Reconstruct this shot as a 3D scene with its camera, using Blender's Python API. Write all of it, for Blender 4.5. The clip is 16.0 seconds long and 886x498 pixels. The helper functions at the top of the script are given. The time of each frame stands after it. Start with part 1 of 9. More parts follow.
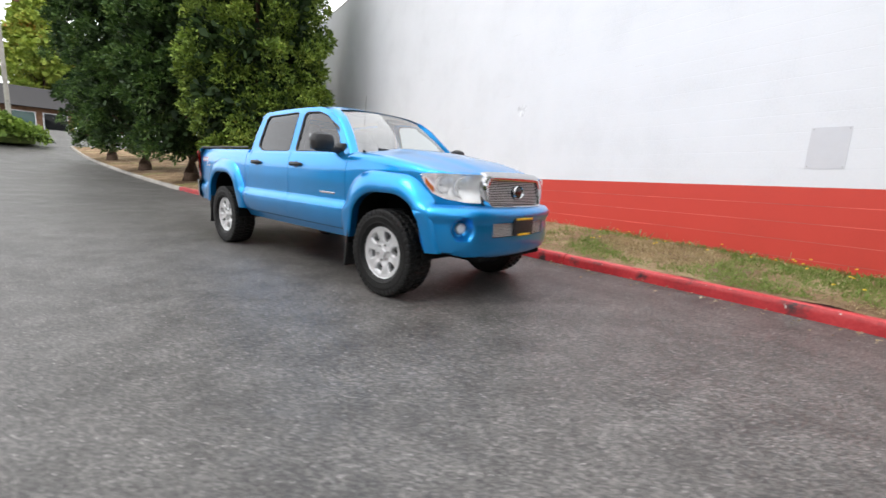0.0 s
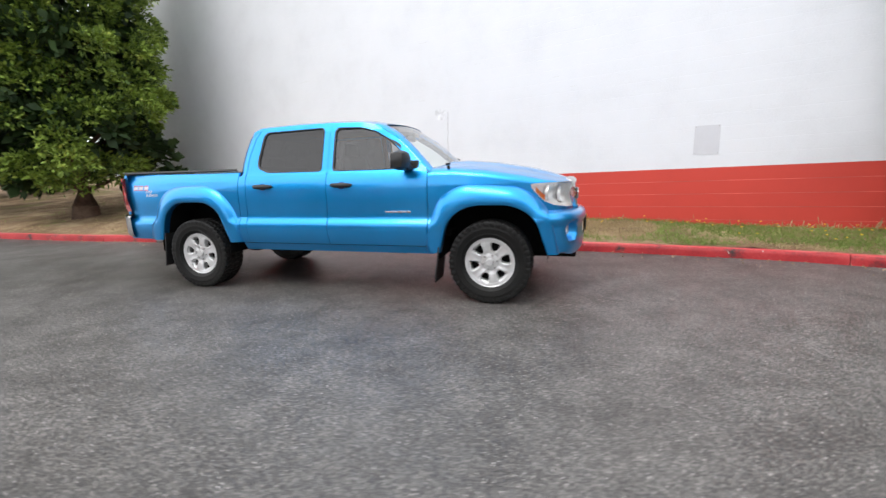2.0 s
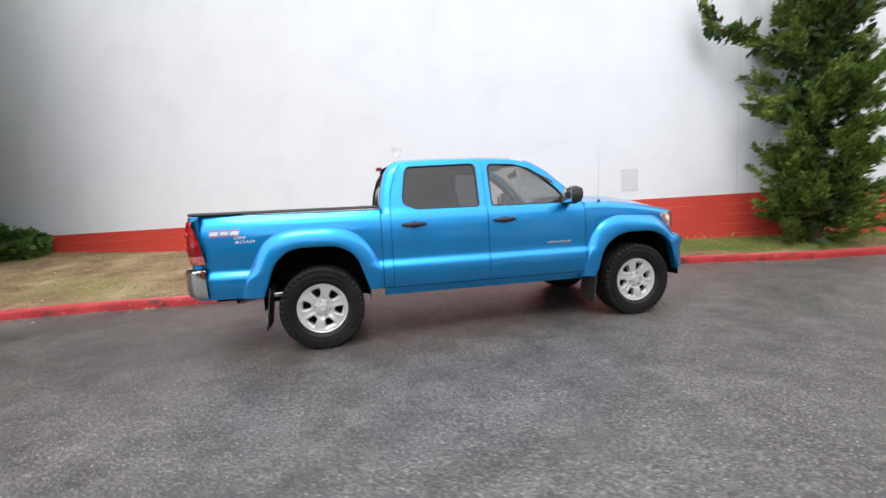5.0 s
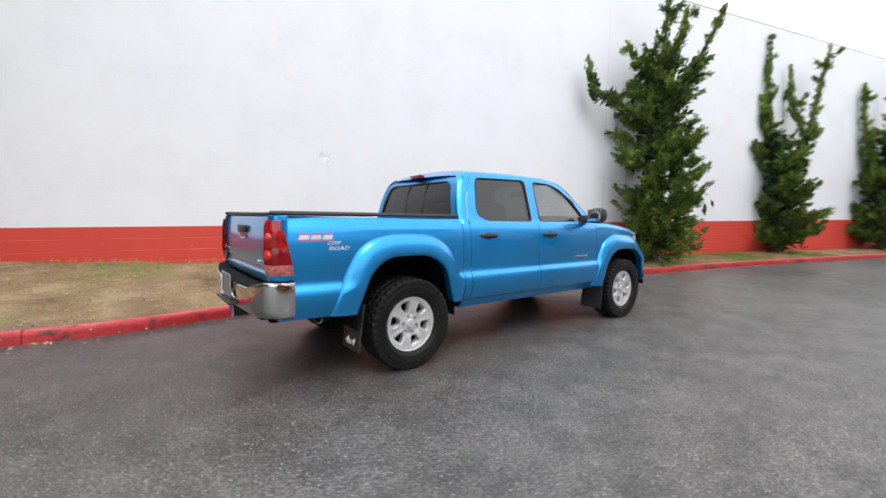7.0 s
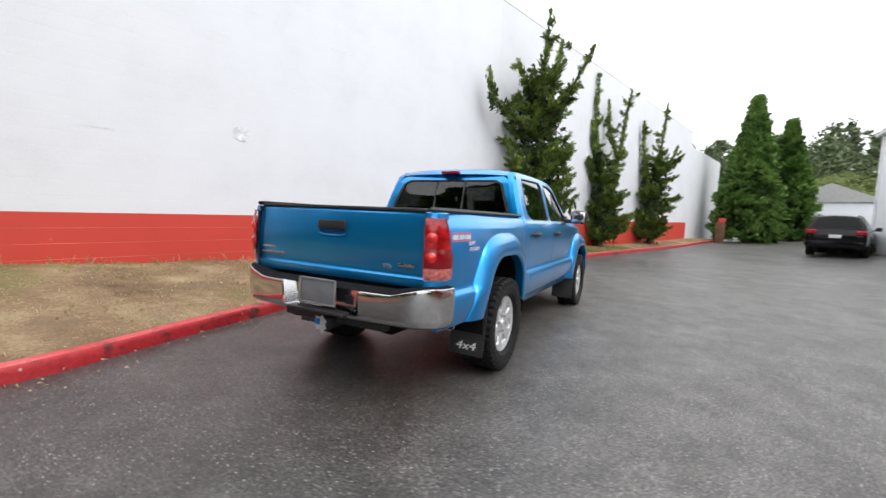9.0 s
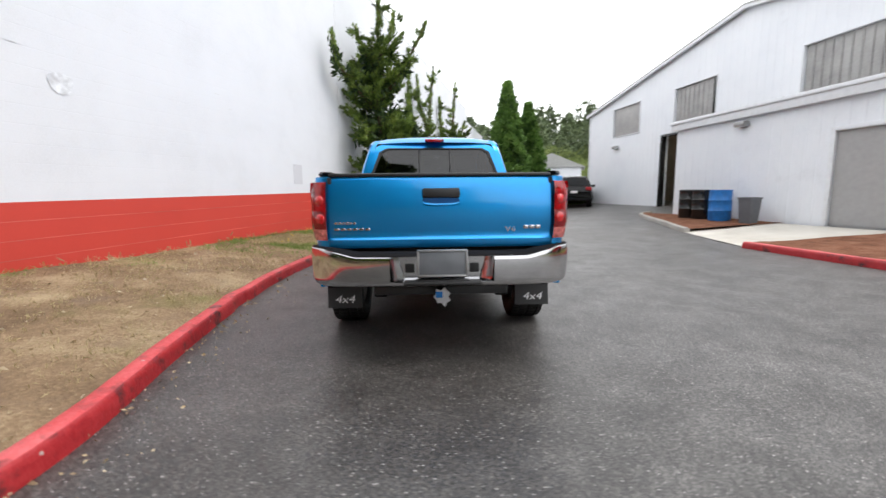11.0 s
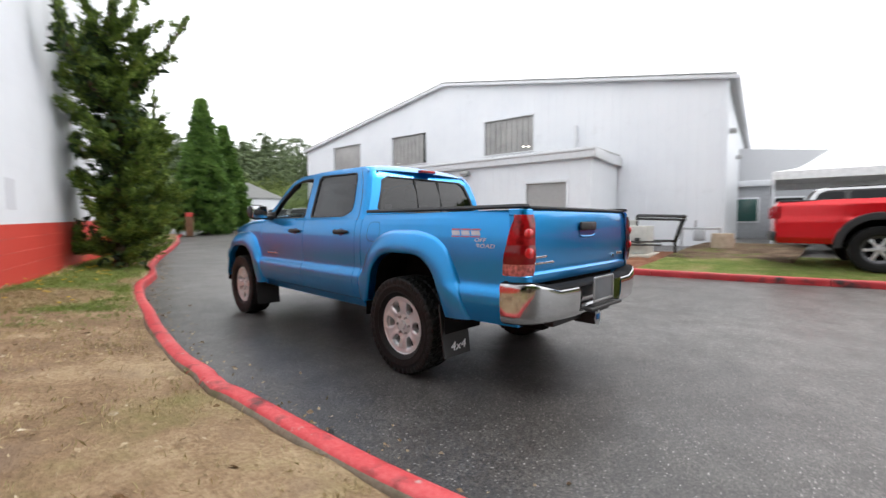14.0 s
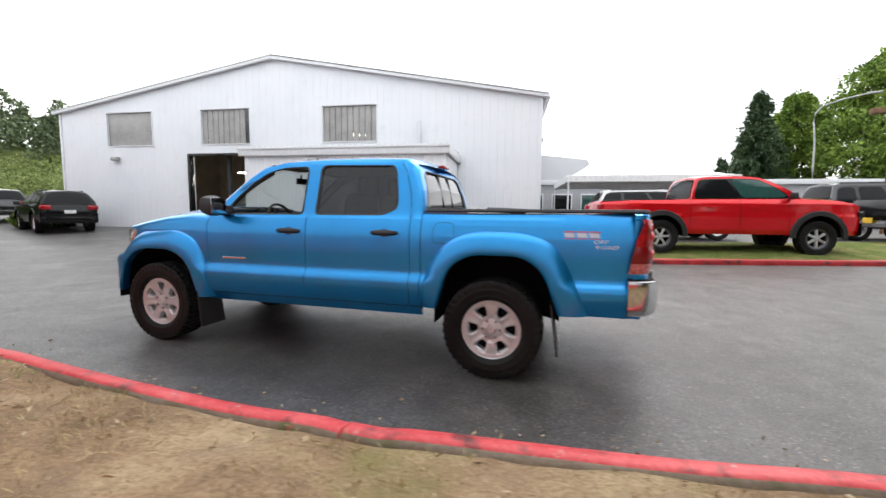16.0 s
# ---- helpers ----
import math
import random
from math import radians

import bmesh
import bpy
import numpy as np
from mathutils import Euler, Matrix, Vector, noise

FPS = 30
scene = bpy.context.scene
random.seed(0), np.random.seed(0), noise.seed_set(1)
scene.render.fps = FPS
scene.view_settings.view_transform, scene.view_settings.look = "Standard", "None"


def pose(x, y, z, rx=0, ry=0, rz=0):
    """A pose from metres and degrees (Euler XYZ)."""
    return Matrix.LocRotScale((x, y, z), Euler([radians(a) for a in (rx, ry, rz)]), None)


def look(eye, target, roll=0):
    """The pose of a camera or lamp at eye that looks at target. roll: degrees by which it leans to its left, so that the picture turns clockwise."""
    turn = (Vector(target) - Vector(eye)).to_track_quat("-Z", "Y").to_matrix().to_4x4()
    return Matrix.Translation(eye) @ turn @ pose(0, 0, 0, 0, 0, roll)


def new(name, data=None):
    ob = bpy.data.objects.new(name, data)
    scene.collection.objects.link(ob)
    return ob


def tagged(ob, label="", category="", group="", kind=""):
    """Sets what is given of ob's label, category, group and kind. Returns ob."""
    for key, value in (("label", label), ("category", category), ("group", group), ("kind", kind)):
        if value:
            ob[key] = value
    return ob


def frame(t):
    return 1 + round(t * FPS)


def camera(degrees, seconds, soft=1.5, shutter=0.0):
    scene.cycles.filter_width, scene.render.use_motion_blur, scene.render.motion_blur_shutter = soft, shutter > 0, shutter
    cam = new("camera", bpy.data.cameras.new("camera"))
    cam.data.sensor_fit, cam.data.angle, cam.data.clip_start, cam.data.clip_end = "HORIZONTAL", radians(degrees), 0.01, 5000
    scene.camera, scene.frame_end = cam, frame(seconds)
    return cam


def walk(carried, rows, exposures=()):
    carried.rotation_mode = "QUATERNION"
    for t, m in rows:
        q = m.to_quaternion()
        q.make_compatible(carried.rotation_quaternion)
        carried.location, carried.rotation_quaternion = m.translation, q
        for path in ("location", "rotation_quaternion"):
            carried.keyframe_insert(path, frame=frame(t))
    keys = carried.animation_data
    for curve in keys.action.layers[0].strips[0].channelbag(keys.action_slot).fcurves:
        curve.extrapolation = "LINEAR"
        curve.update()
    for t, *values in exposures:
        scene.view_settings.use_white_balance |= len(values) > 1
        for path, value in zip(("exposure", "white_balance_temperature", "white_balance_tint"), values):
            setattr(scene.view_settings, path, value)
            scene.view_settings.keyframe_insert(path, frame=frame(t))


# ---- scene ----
cam = camera(93.2, 16.0, 1.5, 0.6)
PATH = [
    (0, (5.965, -3.225, 1.058), (4.676, -1.735, 0.716), 3.4),
    (0.5, (5.493, -3.611, 1.07), (4.313, -2.03, 0.736), 2.0),
    (1, (5.01, -4.017, 1.127), (4.086, -2.274, 0.801), 0.4),
    (1.5, (4.439, -4.273, 1.145), (3.655, -2.461, 0.827), -0.4),
    (2, (3.87, -4.551, 1.161), (3.324, -2.658, 0.816), -1.5),
    (2.5, (3.277, -4.686, 1.147), (2.8, -2.771, 0.822), -2.3),
    (3, (2.73, -4.839, 1.19), (2.474, -2.883, 0.862), -2.4),
    (3.5, (2.113, -4.894, 1.204), (1.976, -2.925, 0.88), -2.8),
    (4, (1.542, -4.914, 1.247), (1.559, -2.93, 0.997), -2.7),
    (4.2, (1.312, -4.93, 1.258), (1.393, -2.946, 1.019), -3.2),
    (6.3, (-1.208, -4.207, 1.274), (-0.231, -2.468, 1.125), -0.6),
    (6.5, (-1.401, -4.1, 1.266), (-0.357, -2.401, 1.106), -0.8),
    (7, (-1.867, -3.751, 1.248), (-0.657, -2.166, 1.104), 0.7),
    (7.5, (-2.347, -3.425, 1.247), (-0.957, -1.996, 1.082), -0.2),
    (8, (-2.708, -2.955, 1.236), (-1.187, -1.668, 1.059), 1.1),
    (8.2, (-2.854, -2.786, 1.25), (-1.27, -1.577, 1.082), 1.7),
    (10.3, (-3.746, -0.633, 1.163), (-1.786, -0.3, 0.949), 1.3),
    (10.5, (-3.828, -0.44, 1.15), (-1.85, -0.254, 0.922), 0.9),
    (11, (-3.846, 0.105, 1.146), (-1.865, 0.023, 0.882), -0.5),
    (11.5, (-3.778, 0.644, 1.165), (-1.817, 0.307, 0.963), 0.7),
    (12, (-3.679, 1.145, 1.176), (-1.805, 0.483, 0.96), -0.0),
    (12.5, (-3.447, 1.62, 1.174), (-1.631, 0.801, 0.991), 2.2),
    (13, (-3.229, 2.125, 1.201), (-1.568, 1.025, 1.026), 3.4),
    (13.5, (-2.876, 2.57, 1.183), (-1.293, 1.366, 0.973), -0.5),
    (14, (-2.496, 2.954, 1.173), (-1.096, 1.532, 1.049), -0.2),
    (14.5, (-2.082, 3.299, 1.203), (-0.93, 1.676, 1.012), 0.1),
    (15, (-1.567, 3.543, 1.243), (-0.659, 1.769, 1.07), -1.0),
    (15.5, (-1.053, 3.809, 1.28), (-0.392, 1.931, 1.1), -1.0),
    (16, (-0.526, 3.964, 1.269), (0.037, 2.054, 1.09), 0.4),
]
walk(cam, [(t, look(eye, target, roll)) for t, eye, target, roll in PATH], [(0, 0.30), (4.2, 0.32), (6.3, 0.20), (8.2, 0.20), (10.3, 0.27), (13, 0.27), (16, 0.35)])

# ---- daylight: bright overcast ----
SUN_EL, SUN_AZ = radians(58), radians(200)
world = bpy.data.worlds.new("overcast_sky")
scene.world = world
world.use_nodes = True
wt = world.node_tree
wt.nodes.clear()
w_out = wt.nodes.new("ShaderNodeOutputWorld")
w_bg = wt.nodes.new("ShaderNodeBackground")
w_sky = wt.nodes.new("ShaderNodeTexSky")
w_sky.sky_type, w_sky.sun_disc = "NISHITA", False
w_sky.sun_elevation, w_sky.sun_rotation = SUN_EL, SUN_AZ
w_sky.air_density, w_sky.dust_density = 1.0, 3.0
w_noise = wt.nodes.new("ShaderNodeTexNoise")
w_noise.inputs["Scale"].default_value, w_noise.inputs["Detail"].default_value = 2.2, 5
w_ramp = wt.nodes.new("ShaderNodeValToRGB")
w_ramp.color_ramp.elements[0].position, w_ramp.color_ramp.elements[0].color = 0.3, (10.3, 10.5, 10.9, 1)
w_ramp.color_ramp.elements[1].position, w_ramp.color_ramp.elements[1].color = 0.72, (14.2, 14.2, 14.4, 1)
w_mix = wt.nodes.new("ShaderNodeMixRGB")
w_mix.inputs[0].default_value = 0.88
wt.links.new(w_noise.outputs["Fac"], w_ramp.inputs[0])
wt.links.new(w_sky.outputs[0], w_mix.inputs[1])
wt.links.new(w_ramp.outputs[0], w_mix.inputs[2])
wt.links.new(w_mix.outputs[0], w_bg.inputs[0])
w_bg.inputs[1].default_value = 0.142
wt.links.new(w_bg.outputs[0], w_out.inputs[0])
sun = new("sun", bpy.data.lights.new("sun", "SUN"))
sun.data.energy, sun.data.angle, sun.data.color = 1.0, radians(25), (1.0, 0.97, 0.93)
sun.matrix_world = look((20 * math.sin(SUN_AZ), 20 * math.cos(SUN_AZ), 30), (0, 0, 0))
scene.view_settings.exposure = 0.3

# ---- small builders ----
def mesh_of(name, bm, sharp=38.0):
    """A mesh from a bmesh, smooth shaded, with edges sharper than the given angle kept hard."""
    bmesh.ops.recalc_face_normals(bm, faces=bm.faces)
    for f in bm.faces:
        f.smooth = True
    lim = radians(sharp)
    for e in bm.edges:
        if len(e.link_faces) == 2 and e.calc_face_angle(0.0) > lim:
            e.smooth = False
    me = bpy.data.meshes.new(name)
    bm.to_mesh(me)
    bm.free()
    return me


def part(name, bm, material, parent=None, label="", sharp=38.0):
    """Links a bmesh as one mesh object under a thing or a part."""
    me = mesh_of(name, bm, sharp) if isinstance(bm, bmesh.types.BMesh) else bm
    if material is not None and not me.materials:
        me.materials.append(material)
    ob = new(name, me)
    if parent is not None:
        ob.parent = parent
    if label:
        ob["label"] = label
    return ob


def raw(name, verts, faces, material, smooth=False):
    me = bpy.data.meshes.new(name)
    me.from_pydata(verts, [], faces)
    if smooth:
        me.shade_smooth()
    me.materials.append(material)
    return me


def box(bm, c, s, bevel=0.0, rot=None):
    """A box of size s about c, edges bevelled."""
    r = bmesh.ops.create_cube(bm, size=1.0)
    vs = r["verts"]
    m = Matrix.Translation(c) @ (rot or Matrix.Identity(4)) @ Matrix.Diagonal((*s, 1))
    bmesh.ops.transform(bm, matrix=m, verts=vs)
    if bevel > 0:
        es = list({e for v in vs for e in v.link_edges})
        bmesh.ops.bevel(bm, geom=es, offset=bevel, segments=2, profile=0.5, affect="EDGES")
    return bm


def boxes(*items):
    bm = bmesh.new()
    for it in items:
        box(bm, *it)
    return bm


def rod(bm, a, b, r, n=10, r2=None):
    """A round rod from a to b."""
    a, b = Vector(a), Vector(b)
    q = (b - a).to_track_quat("Z", "Y").to_matrix().to_4x4()
    m = Matrix.Translation((a + b) / 2) @ q
    bmesh.ops.create_cone(bm, cap_ends=True, segments=n, radius1=r, radius2=r if r2 is None else r2, depth=(b - a).length, matrix=m)
    return bm


def lathe(bm, prof, n=48, axis="Y", closed=False):
    """Turns a profile of (radius, along) about an axis."""
    rings = []
    for r, h in prof:
        ring = []
        for k in range(n):
            a = 2 * math.pi * k / n
            p = (r * math.cos(a), h, r * math.sin(a)) if axis == "Y" else (r * math.cos(a), r * math.sin(a), h)
            ring.append(bm.verts.new(p))
        rings.append(ring)
    pairs = list(zip(rings, rings[1:])) + ([(rings[-1], rings[0])] if closed else [])
    for p, q in pairs:
        for k in range(n):
            bm.faces.new((p[k], p[(k + 1) % n], q[(k + 1) % n], q[k]))
    return rings


def grid(bm, rows):
    """Quads between rows of points."""
    vs = [[bm.verts.new(p) for p in row] for row in rows]
    for a, b in zip(vs, vs[1:]):
        for k in range(len(a) - 1):
            if len({a[k].co.to_tuple(5), a[k + 1].co.to_tuple(5), b[k + 1].co.to_tuple(5), b[k].co.to_tuple(5)}) == 4:
                bm.faces.new((a[k], a[k + 1], b[k + 1], b[k]))
    return vs


def spline(pts, n):
    """n points along a smooth curve through pts, evenly spaced."""
    P = [np.array(p, float) for p in pts]
    P = [2 * P[0] - P[1], *P, 2 * P[-1] - P[-2]]
    out = []
    for i in range(1, len(P) - 2):
        for k in range(24):
            t = k / 24
            a, b, c, d = P[i - 1 : i + 3]
            out.append(0.5 * (2 * b + (c - a) * t + (2 * a - 5 * b + 4 * c - d) * t * t + (3 * b - a - 3 * c + d) * t**3))
    out.append(P[-2])
    out = np.array(out)
    L = np.r_[0, np.cumsum(np.linalg.norm(np.diff(out, axis=0), axis=1))]
    s = np.linspace(0, L[-1], n)
    return np.stack([np.interp(s, L, out[:, k]) for k in range(out.shape[1])], 1)


def loop(pts, n, r=0.0):
    """n points round a closed polygon, with corners rounded by r, evenly spaced."""
    P = [np.array(p, float) for p in pts]
    out = []
    for i, p in enumerate(P):
        a, b = P[i - 1], P[(i + 1) % len(P)]
        u, v = a - p, b - p
        lu, lv = np.linalg.norm(u), np.linalg.norm(v)
        k = min(r, 0.45 * lu, 0.45 * lv)
        if k <= 0:
            out.append(p)
            continue
        s, e = p + u / lu * k, p + v / lv * k
        for t in np.linspace(0, 1, 7):
            out.append((1 - t) ** 2 * s + 2 * t * (1 - t) * p + t * t * e)
    out.append(out[0])
    out = np.array(out)
    L = np.r_[0, np.cumsum(np.linalg.norm(np.diff(out, axis=0), axis=1))]
    s = np.linspace(0, L[-1], n, endpoint=False)
    return np.stack([np.interp(s, L, out[:, k]) for k in range(out.shape[1])], 1)


def ring_fill(bm, outer, inner, lift, steps=3):
    """A panel between an outer and an inner outline, both of (a, b); lift turns (a, b) into a place."""
    n = 144
    o, i = loop(outer, n * 4, 0.0), loop(inner, n * 4, 0.0)
    c = i.mean(0)

    def by_angle(q):
        ang = np.arctan2(q[:, 1] - c[1], (q[:, 0] - c[0]))
        order = np.argsort(ang)
        want = np.linspace(-math.pi, math.pi, n, endpoint=False)
        a = ang[order]
        return np.stack([np.interp(want, np.r_[a - 2 * math.pi, a, a + 2 * math.pi], np.tile(q[order][:, k], 3)) for k in (0, 1)], 1)

    o, i = by_angle(o), by_angle(i)
    rows = []
    for s in np.linspace(0, 1, steps + 1):
        q = o * (1 - s) + i * s
        rows.append([bm.verts.new(lift(*p)) for p in q])
    for a, b in zip(rows, rows[1:]):
        for k in range(n):
            bm.faces.new((a[k], a[(k + 1) % n], b[(k + 1) % n], b[k]))
    return rows


def fill(bm, pts, lift, n=96, r=0.0, rings=5):
    """A disc-like panel inside one outline, cut into rings so that it follows the lift."""
    q = loop(pts, n, r)
    c = q.mean(0)
    rows = [[bm.verts.new(lift(*(c + (p - c) * s))) for p in q] for s in np.linspace(1, 0.12, rings)]
    for a, b in zip(rows, rows[1:]):
        for k in range(n):
            bm.faces.new((a[k], a[(k + 1) % n], b[(k + 1) % n], b[k]))
    bm.faces.new(rows[-1])
    return rows


def words(text, size, material, m, parent=None, depth=0.004, name="lettering", shear=0.0, wide=1.0):
    """Raised lettering in the built-in font, turned into a mesh."""
    cu = bpy.data.curves.new(name, "FONT")
    cu.body, cu.size, cu.extrude, cu.align_x, cu.align_y, cu.shear = text, size, depth, "CENTER", "CENTER", shear
    cu.resolution_u = 2
    tmp = bpy.data.objects.new(name, cu)
    scene.collection.objects.link(tmp)
    bpy.context.view_layer.update()
    me = bpy.data.meshes.new_from_object(tmp.evaluated_get(bpy.context.evaluated_depsgraph_get()))
    bpy.data.objects.remove(tmp)
    me.transform(m @ Matrix.Diagonal((wide, 1, 1, 1)))
    me.materials.clear()
    me.materials.append(material)
    ob = new(name, me)
    if parent is not None:
        ob.parent = parent
    return ob


# ---- materials ----
def base_mat(name):
    m = bpy.data.materials.new(name)
    m.use_nodes = True
    t = m.node_tree
    return m, t, t.nodes["Principled BSDF"]


def plain(name, color, rough=0.5, metal=0.0, coat=0.0, spec=0.5, vary=0.12, scale=9.0, bump=0.0, bscale=120.0):
    """A surface of one colour with slight unevenness in tone and gloss."""
    m, t, b = base_mat(name)
    co = t.nodes.new("ShaderNodeTexCoord")
    n = t.nodes.new("ShaderNodeTexNoise")
    n.inputs["Scale"].default_value, n.inputs["Detail"].default_value = scale, 6
    t.links.new(co.outputs["Object"], n.inputs["Vector"])
    r = t.nodes.new("ShaderNodeValToRGB")
    r.color_ramp.elements[0].position, r.color_ramp.elements[1].position = 0.3, 0.7
    r.color_ramp.elements[0].color = (*[c * (1 - vary) for c in color], 1)
    r.color_ramp.elements[1].color = (*[min(1, c * (1 + vary)) for c in color], 1)
    t.links.new(n.outputs["Fac"], r.inputs[0])
    t.links.new(r.outputs[0], b.inputs["Base Color"])
    mr = t.nodes.new("ShaderNodeMapRange")
    mr.inputs["To Min"].default_value, mr.inputs["To Max"].default_value = max(0.02, rough * 0.85), min(1, rough * 1.15)
    t.links.new(n.outputs["Fac"], mr.inputs["Value"])
    t.links.new(mr.outputs[0], b.inputs["Roughness"])
    b.inputs["Metallic"].default_value = metal
    b.inputs["Coat Weight"].default_value = coat
    b.inputs["Coat Roughness"].default_value = 0.09
    b.inputs["Specular IOR Level"].default_value = spec
    if bump > 0:
        n2 = t.nodes.new("ShaderNodeTexNoise")
        n2.inputs["Scale"].default_value, n2.inputs["Detail"].default_value = bscale, 3
        t.links.new(co.outputs["Object"], n2.inputs["Vector"])
        bp = t.nodes.new("ShaderNodeBump")
        bp.inputs["Strength"].default_value, bp.inputs["Distance"].default_value = bump, 0.01
        t.links.new(n2.outputs["Fac"], bp.inputs["Height"])
        t.links.new(bp.outputs[0], b.inputs["Normal"])
    return m


def layered(name, colors, scale, rough=0.8, bump=0.4, bscale=60.0, dist=0.01, spots=None, spec=0.4):
    """Colours mixed by broad noise, broken up by fine noise, with relief. spots: (colour, scale, from, to)."""
    m, t, b = base_mat(name)
    co = t.nodes.new("ShaderNodeTexCoord")

    def noise_of(s, d=6):
        n = t.nodes.new("ShaderNodeTexNoise")
        n.inputs["Scale"].default_value, n.inputs["Detail"].default_value, n.inputs["Roughness"].default_value = s, d, 0.62
        t.links.new(co.outputs["Object"], n.inputs["Vector"])
        return n

    n1, n2 = noise_of(scale), noise_of(bscale, 4)
    add = t.nodes.new("ShaderNodeMath")
    add.operation = "MULTIPLY_ADD"
    add.inputs[1].default_value = 0.45
    t.links.new(n2.outputs["Fac"], add.inputs[0])
    sc = t.nodes.new("ShaderNodeMath")
    sc.operation = "MULTIPLY_ADD"
    sc.inputs[1].default_value, sc.inputs[2].default_value = 0.9, -0.17
    t.links.new(n1.outputs["Fac"], sc.inputs[0])
    t.links.new(sc.outputs[0], add.inputs[2])
    r = t.nodes.new("ShaderNodeValToRGB")
    el = r.color_ramp.elements
    while len(el) < len(colors):
        el.new(0.5)
    for k, c in enumerate(colors):
        el[k].position = 0.3 + 0.4 * k / max(1, len(colors) - 1)
        el[k].color = (*c, 1)
    t.links.new(add.outputs[0], r.inputs[0])
    col = r.outputs[0]
    for c, s, lo, hi in spots or ():
        n3 = noise_of(s, 5)
        mr = t.nodes.new("ShaderNodeMapRange")
        mr.inputs["From Min"].default_value, mr.inputs["From Max"].default_value = lo, hi
        t.links.new(n3.outputs["Fac"], mr.inputs["Value"])
        mx = t.nodes.new("ShaderNodeMixRGB")
        mx.inputs[2].default_value = (*c, 1)
        t.links.new(mr.outputs[0], mx.inputs[0])
        t.links.new(col, mx.inputs[1])
        col = mx.outputs[0]
    t.links.new(col, b.inputs["Base Color"])
    b.inputs["Roughness"].default_value = rough
    b.inputs["Specular IOR Level"].default_value = spec
    bp = t.nodes.new("ShaderNodeBump")
    bp.inputs["Strength"].default_value, bp.inputs["Distance"].default_value = bump, dist
    t.links.new(n2.outputs["Fac"], bp.inputs["Height"])
    t.links.new(bp.outputs[0], b.inputs["Normal"])
    return m


def asphalt_mat():
    """Old asphalt with pale aggregate, dark damp patches, fine cracks and painted shade by the pickup."""
    m, t, b = base_mat("asphalt")
    co = t.nodes.new("ShaderNodeTexCoord")
    L = t.links.new

    def noise_of(s, d=5, rough=0.6):
        n = t.nodes.new("ShaderNodeTexNoise")
        n.inputs["Scale"].default_value, n.inputs["Detail"].default_value, n.inputs["Roughness"].default_value = s, d, rough
        L(co.outputs["Object"], n.inputs["Vector"])
        return n

    def ramp(src, a, b_, lo, hi):
        r = t.nodes.new("ShaderNodeValToRGB")
        r.color_ramp.elements[0].position, r.color_ramp.elements[1].position = lo, hi
        r.color_ramp.elements[0].color, r.color_ramp.elements[1].color = (*a, 1), (*b_, 1)
        L(src, r.inputs[0])
        return r

    damp = noise_of(0.22, 6)
    tone = ramp(damp.outputs["Fac"], (0.070, 0.068, 0.066), (0.096, 0.093, 0.091), 0.36, 0.60)
    grain = noise_of(70, 8, 0.8)
    mott = noise_of(2.6, 8, 0.7)
    mo = ramp(mott.outputs["Fac"], (0.62, 0.61, 0.60), (1.18, 1.18, 1.17), 0.36, 0.62)
    g = ramp(grain.outputs["Fac"], (0.35, 0.35, 0.35), (1.9, 1.88, 1.86), 0.39, 0.63)
    mul = t.nodes.new("ShaderNodeMixRGB")
    mul.blend_type = "MULTIPLY"
    mul.inputs[0].default_value = 1.0
    mul0 = t.nodes.new("ShaderNodeMixRGB")
    mul0.blend_type = "MULTIPLY"
    mul0.inputs[0].default_value = 1.0
    # wet patch beside and behind the parked pickup, darkened to paint its shade too
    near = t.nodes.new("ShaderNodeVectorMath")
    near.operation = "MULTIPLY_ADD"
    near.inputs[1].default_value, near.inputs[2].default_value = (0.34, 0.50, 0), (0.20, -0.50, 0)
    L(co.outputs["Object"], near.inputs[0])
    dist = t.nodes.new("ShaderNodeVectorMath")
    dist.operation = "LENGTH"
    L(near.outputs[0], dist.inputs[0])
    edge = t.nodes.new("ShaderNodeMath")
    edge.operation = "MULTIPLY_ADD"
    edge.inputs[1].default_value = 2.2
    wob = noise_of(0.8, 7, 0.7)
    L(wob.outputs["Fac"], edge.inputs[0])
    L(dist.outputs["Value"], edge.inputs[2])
    wet_shade = t.nodes.new("ShaderNodeMapRange")
    wet_shade.inputs["From Min"].default_value, wet_shade.inputs["From Max"].default_value = 2.45, 1.75
    L(edge.outputs[0], wet_shade.inputs["Value"])
    soak_shade = t.nodes.new("ShaderNodeMixRGB")
    soak_shade.inputs[2].default_value = (0.056, 0.053, 0.051, 1)
    L(wet_shade.outputs[0], soak_shade.inputs[0])
    L(tone.outputs[0], soak_shade.inputs[1])
    L(soak_shade.outputs[0], mul0.inputs[1])
    L(mo.outputs[0], mul0.inputs[2])
    L(mul0.outputs[0], mul.inputs[1])
    L(g.outputs[0], mul.inputs[2])
    stone = t.nodes.new("ShaderNodeTexVoronoi")
    stone.inputs["Scale"].default_value = 56
    L(co.outputs["Object"], stone.inputs["Vector"])
    pick = t.nodes.new("ShaderNodeMapRange")
    pick.inputs["From Min"].default_value, pick.inputs["From Max"].default_value = 0.36, 0.10
    L(stone.outputs["Distance"], pick.inputs["Value"])
    few = t.nodes.new("ShaderNodeSeparateColor")
    L(stone.outputs["Color"], few.inputs[0])
    gate = t.nodes.new("ShaderNodeMath")
    gate.operation = "GREATER_THAN"
    gate.inputs[1].default_value = 0.80
    L(few.outputs[0], gate.inputs[0])
    both = t.nodes.new("ShaderNodeMath")
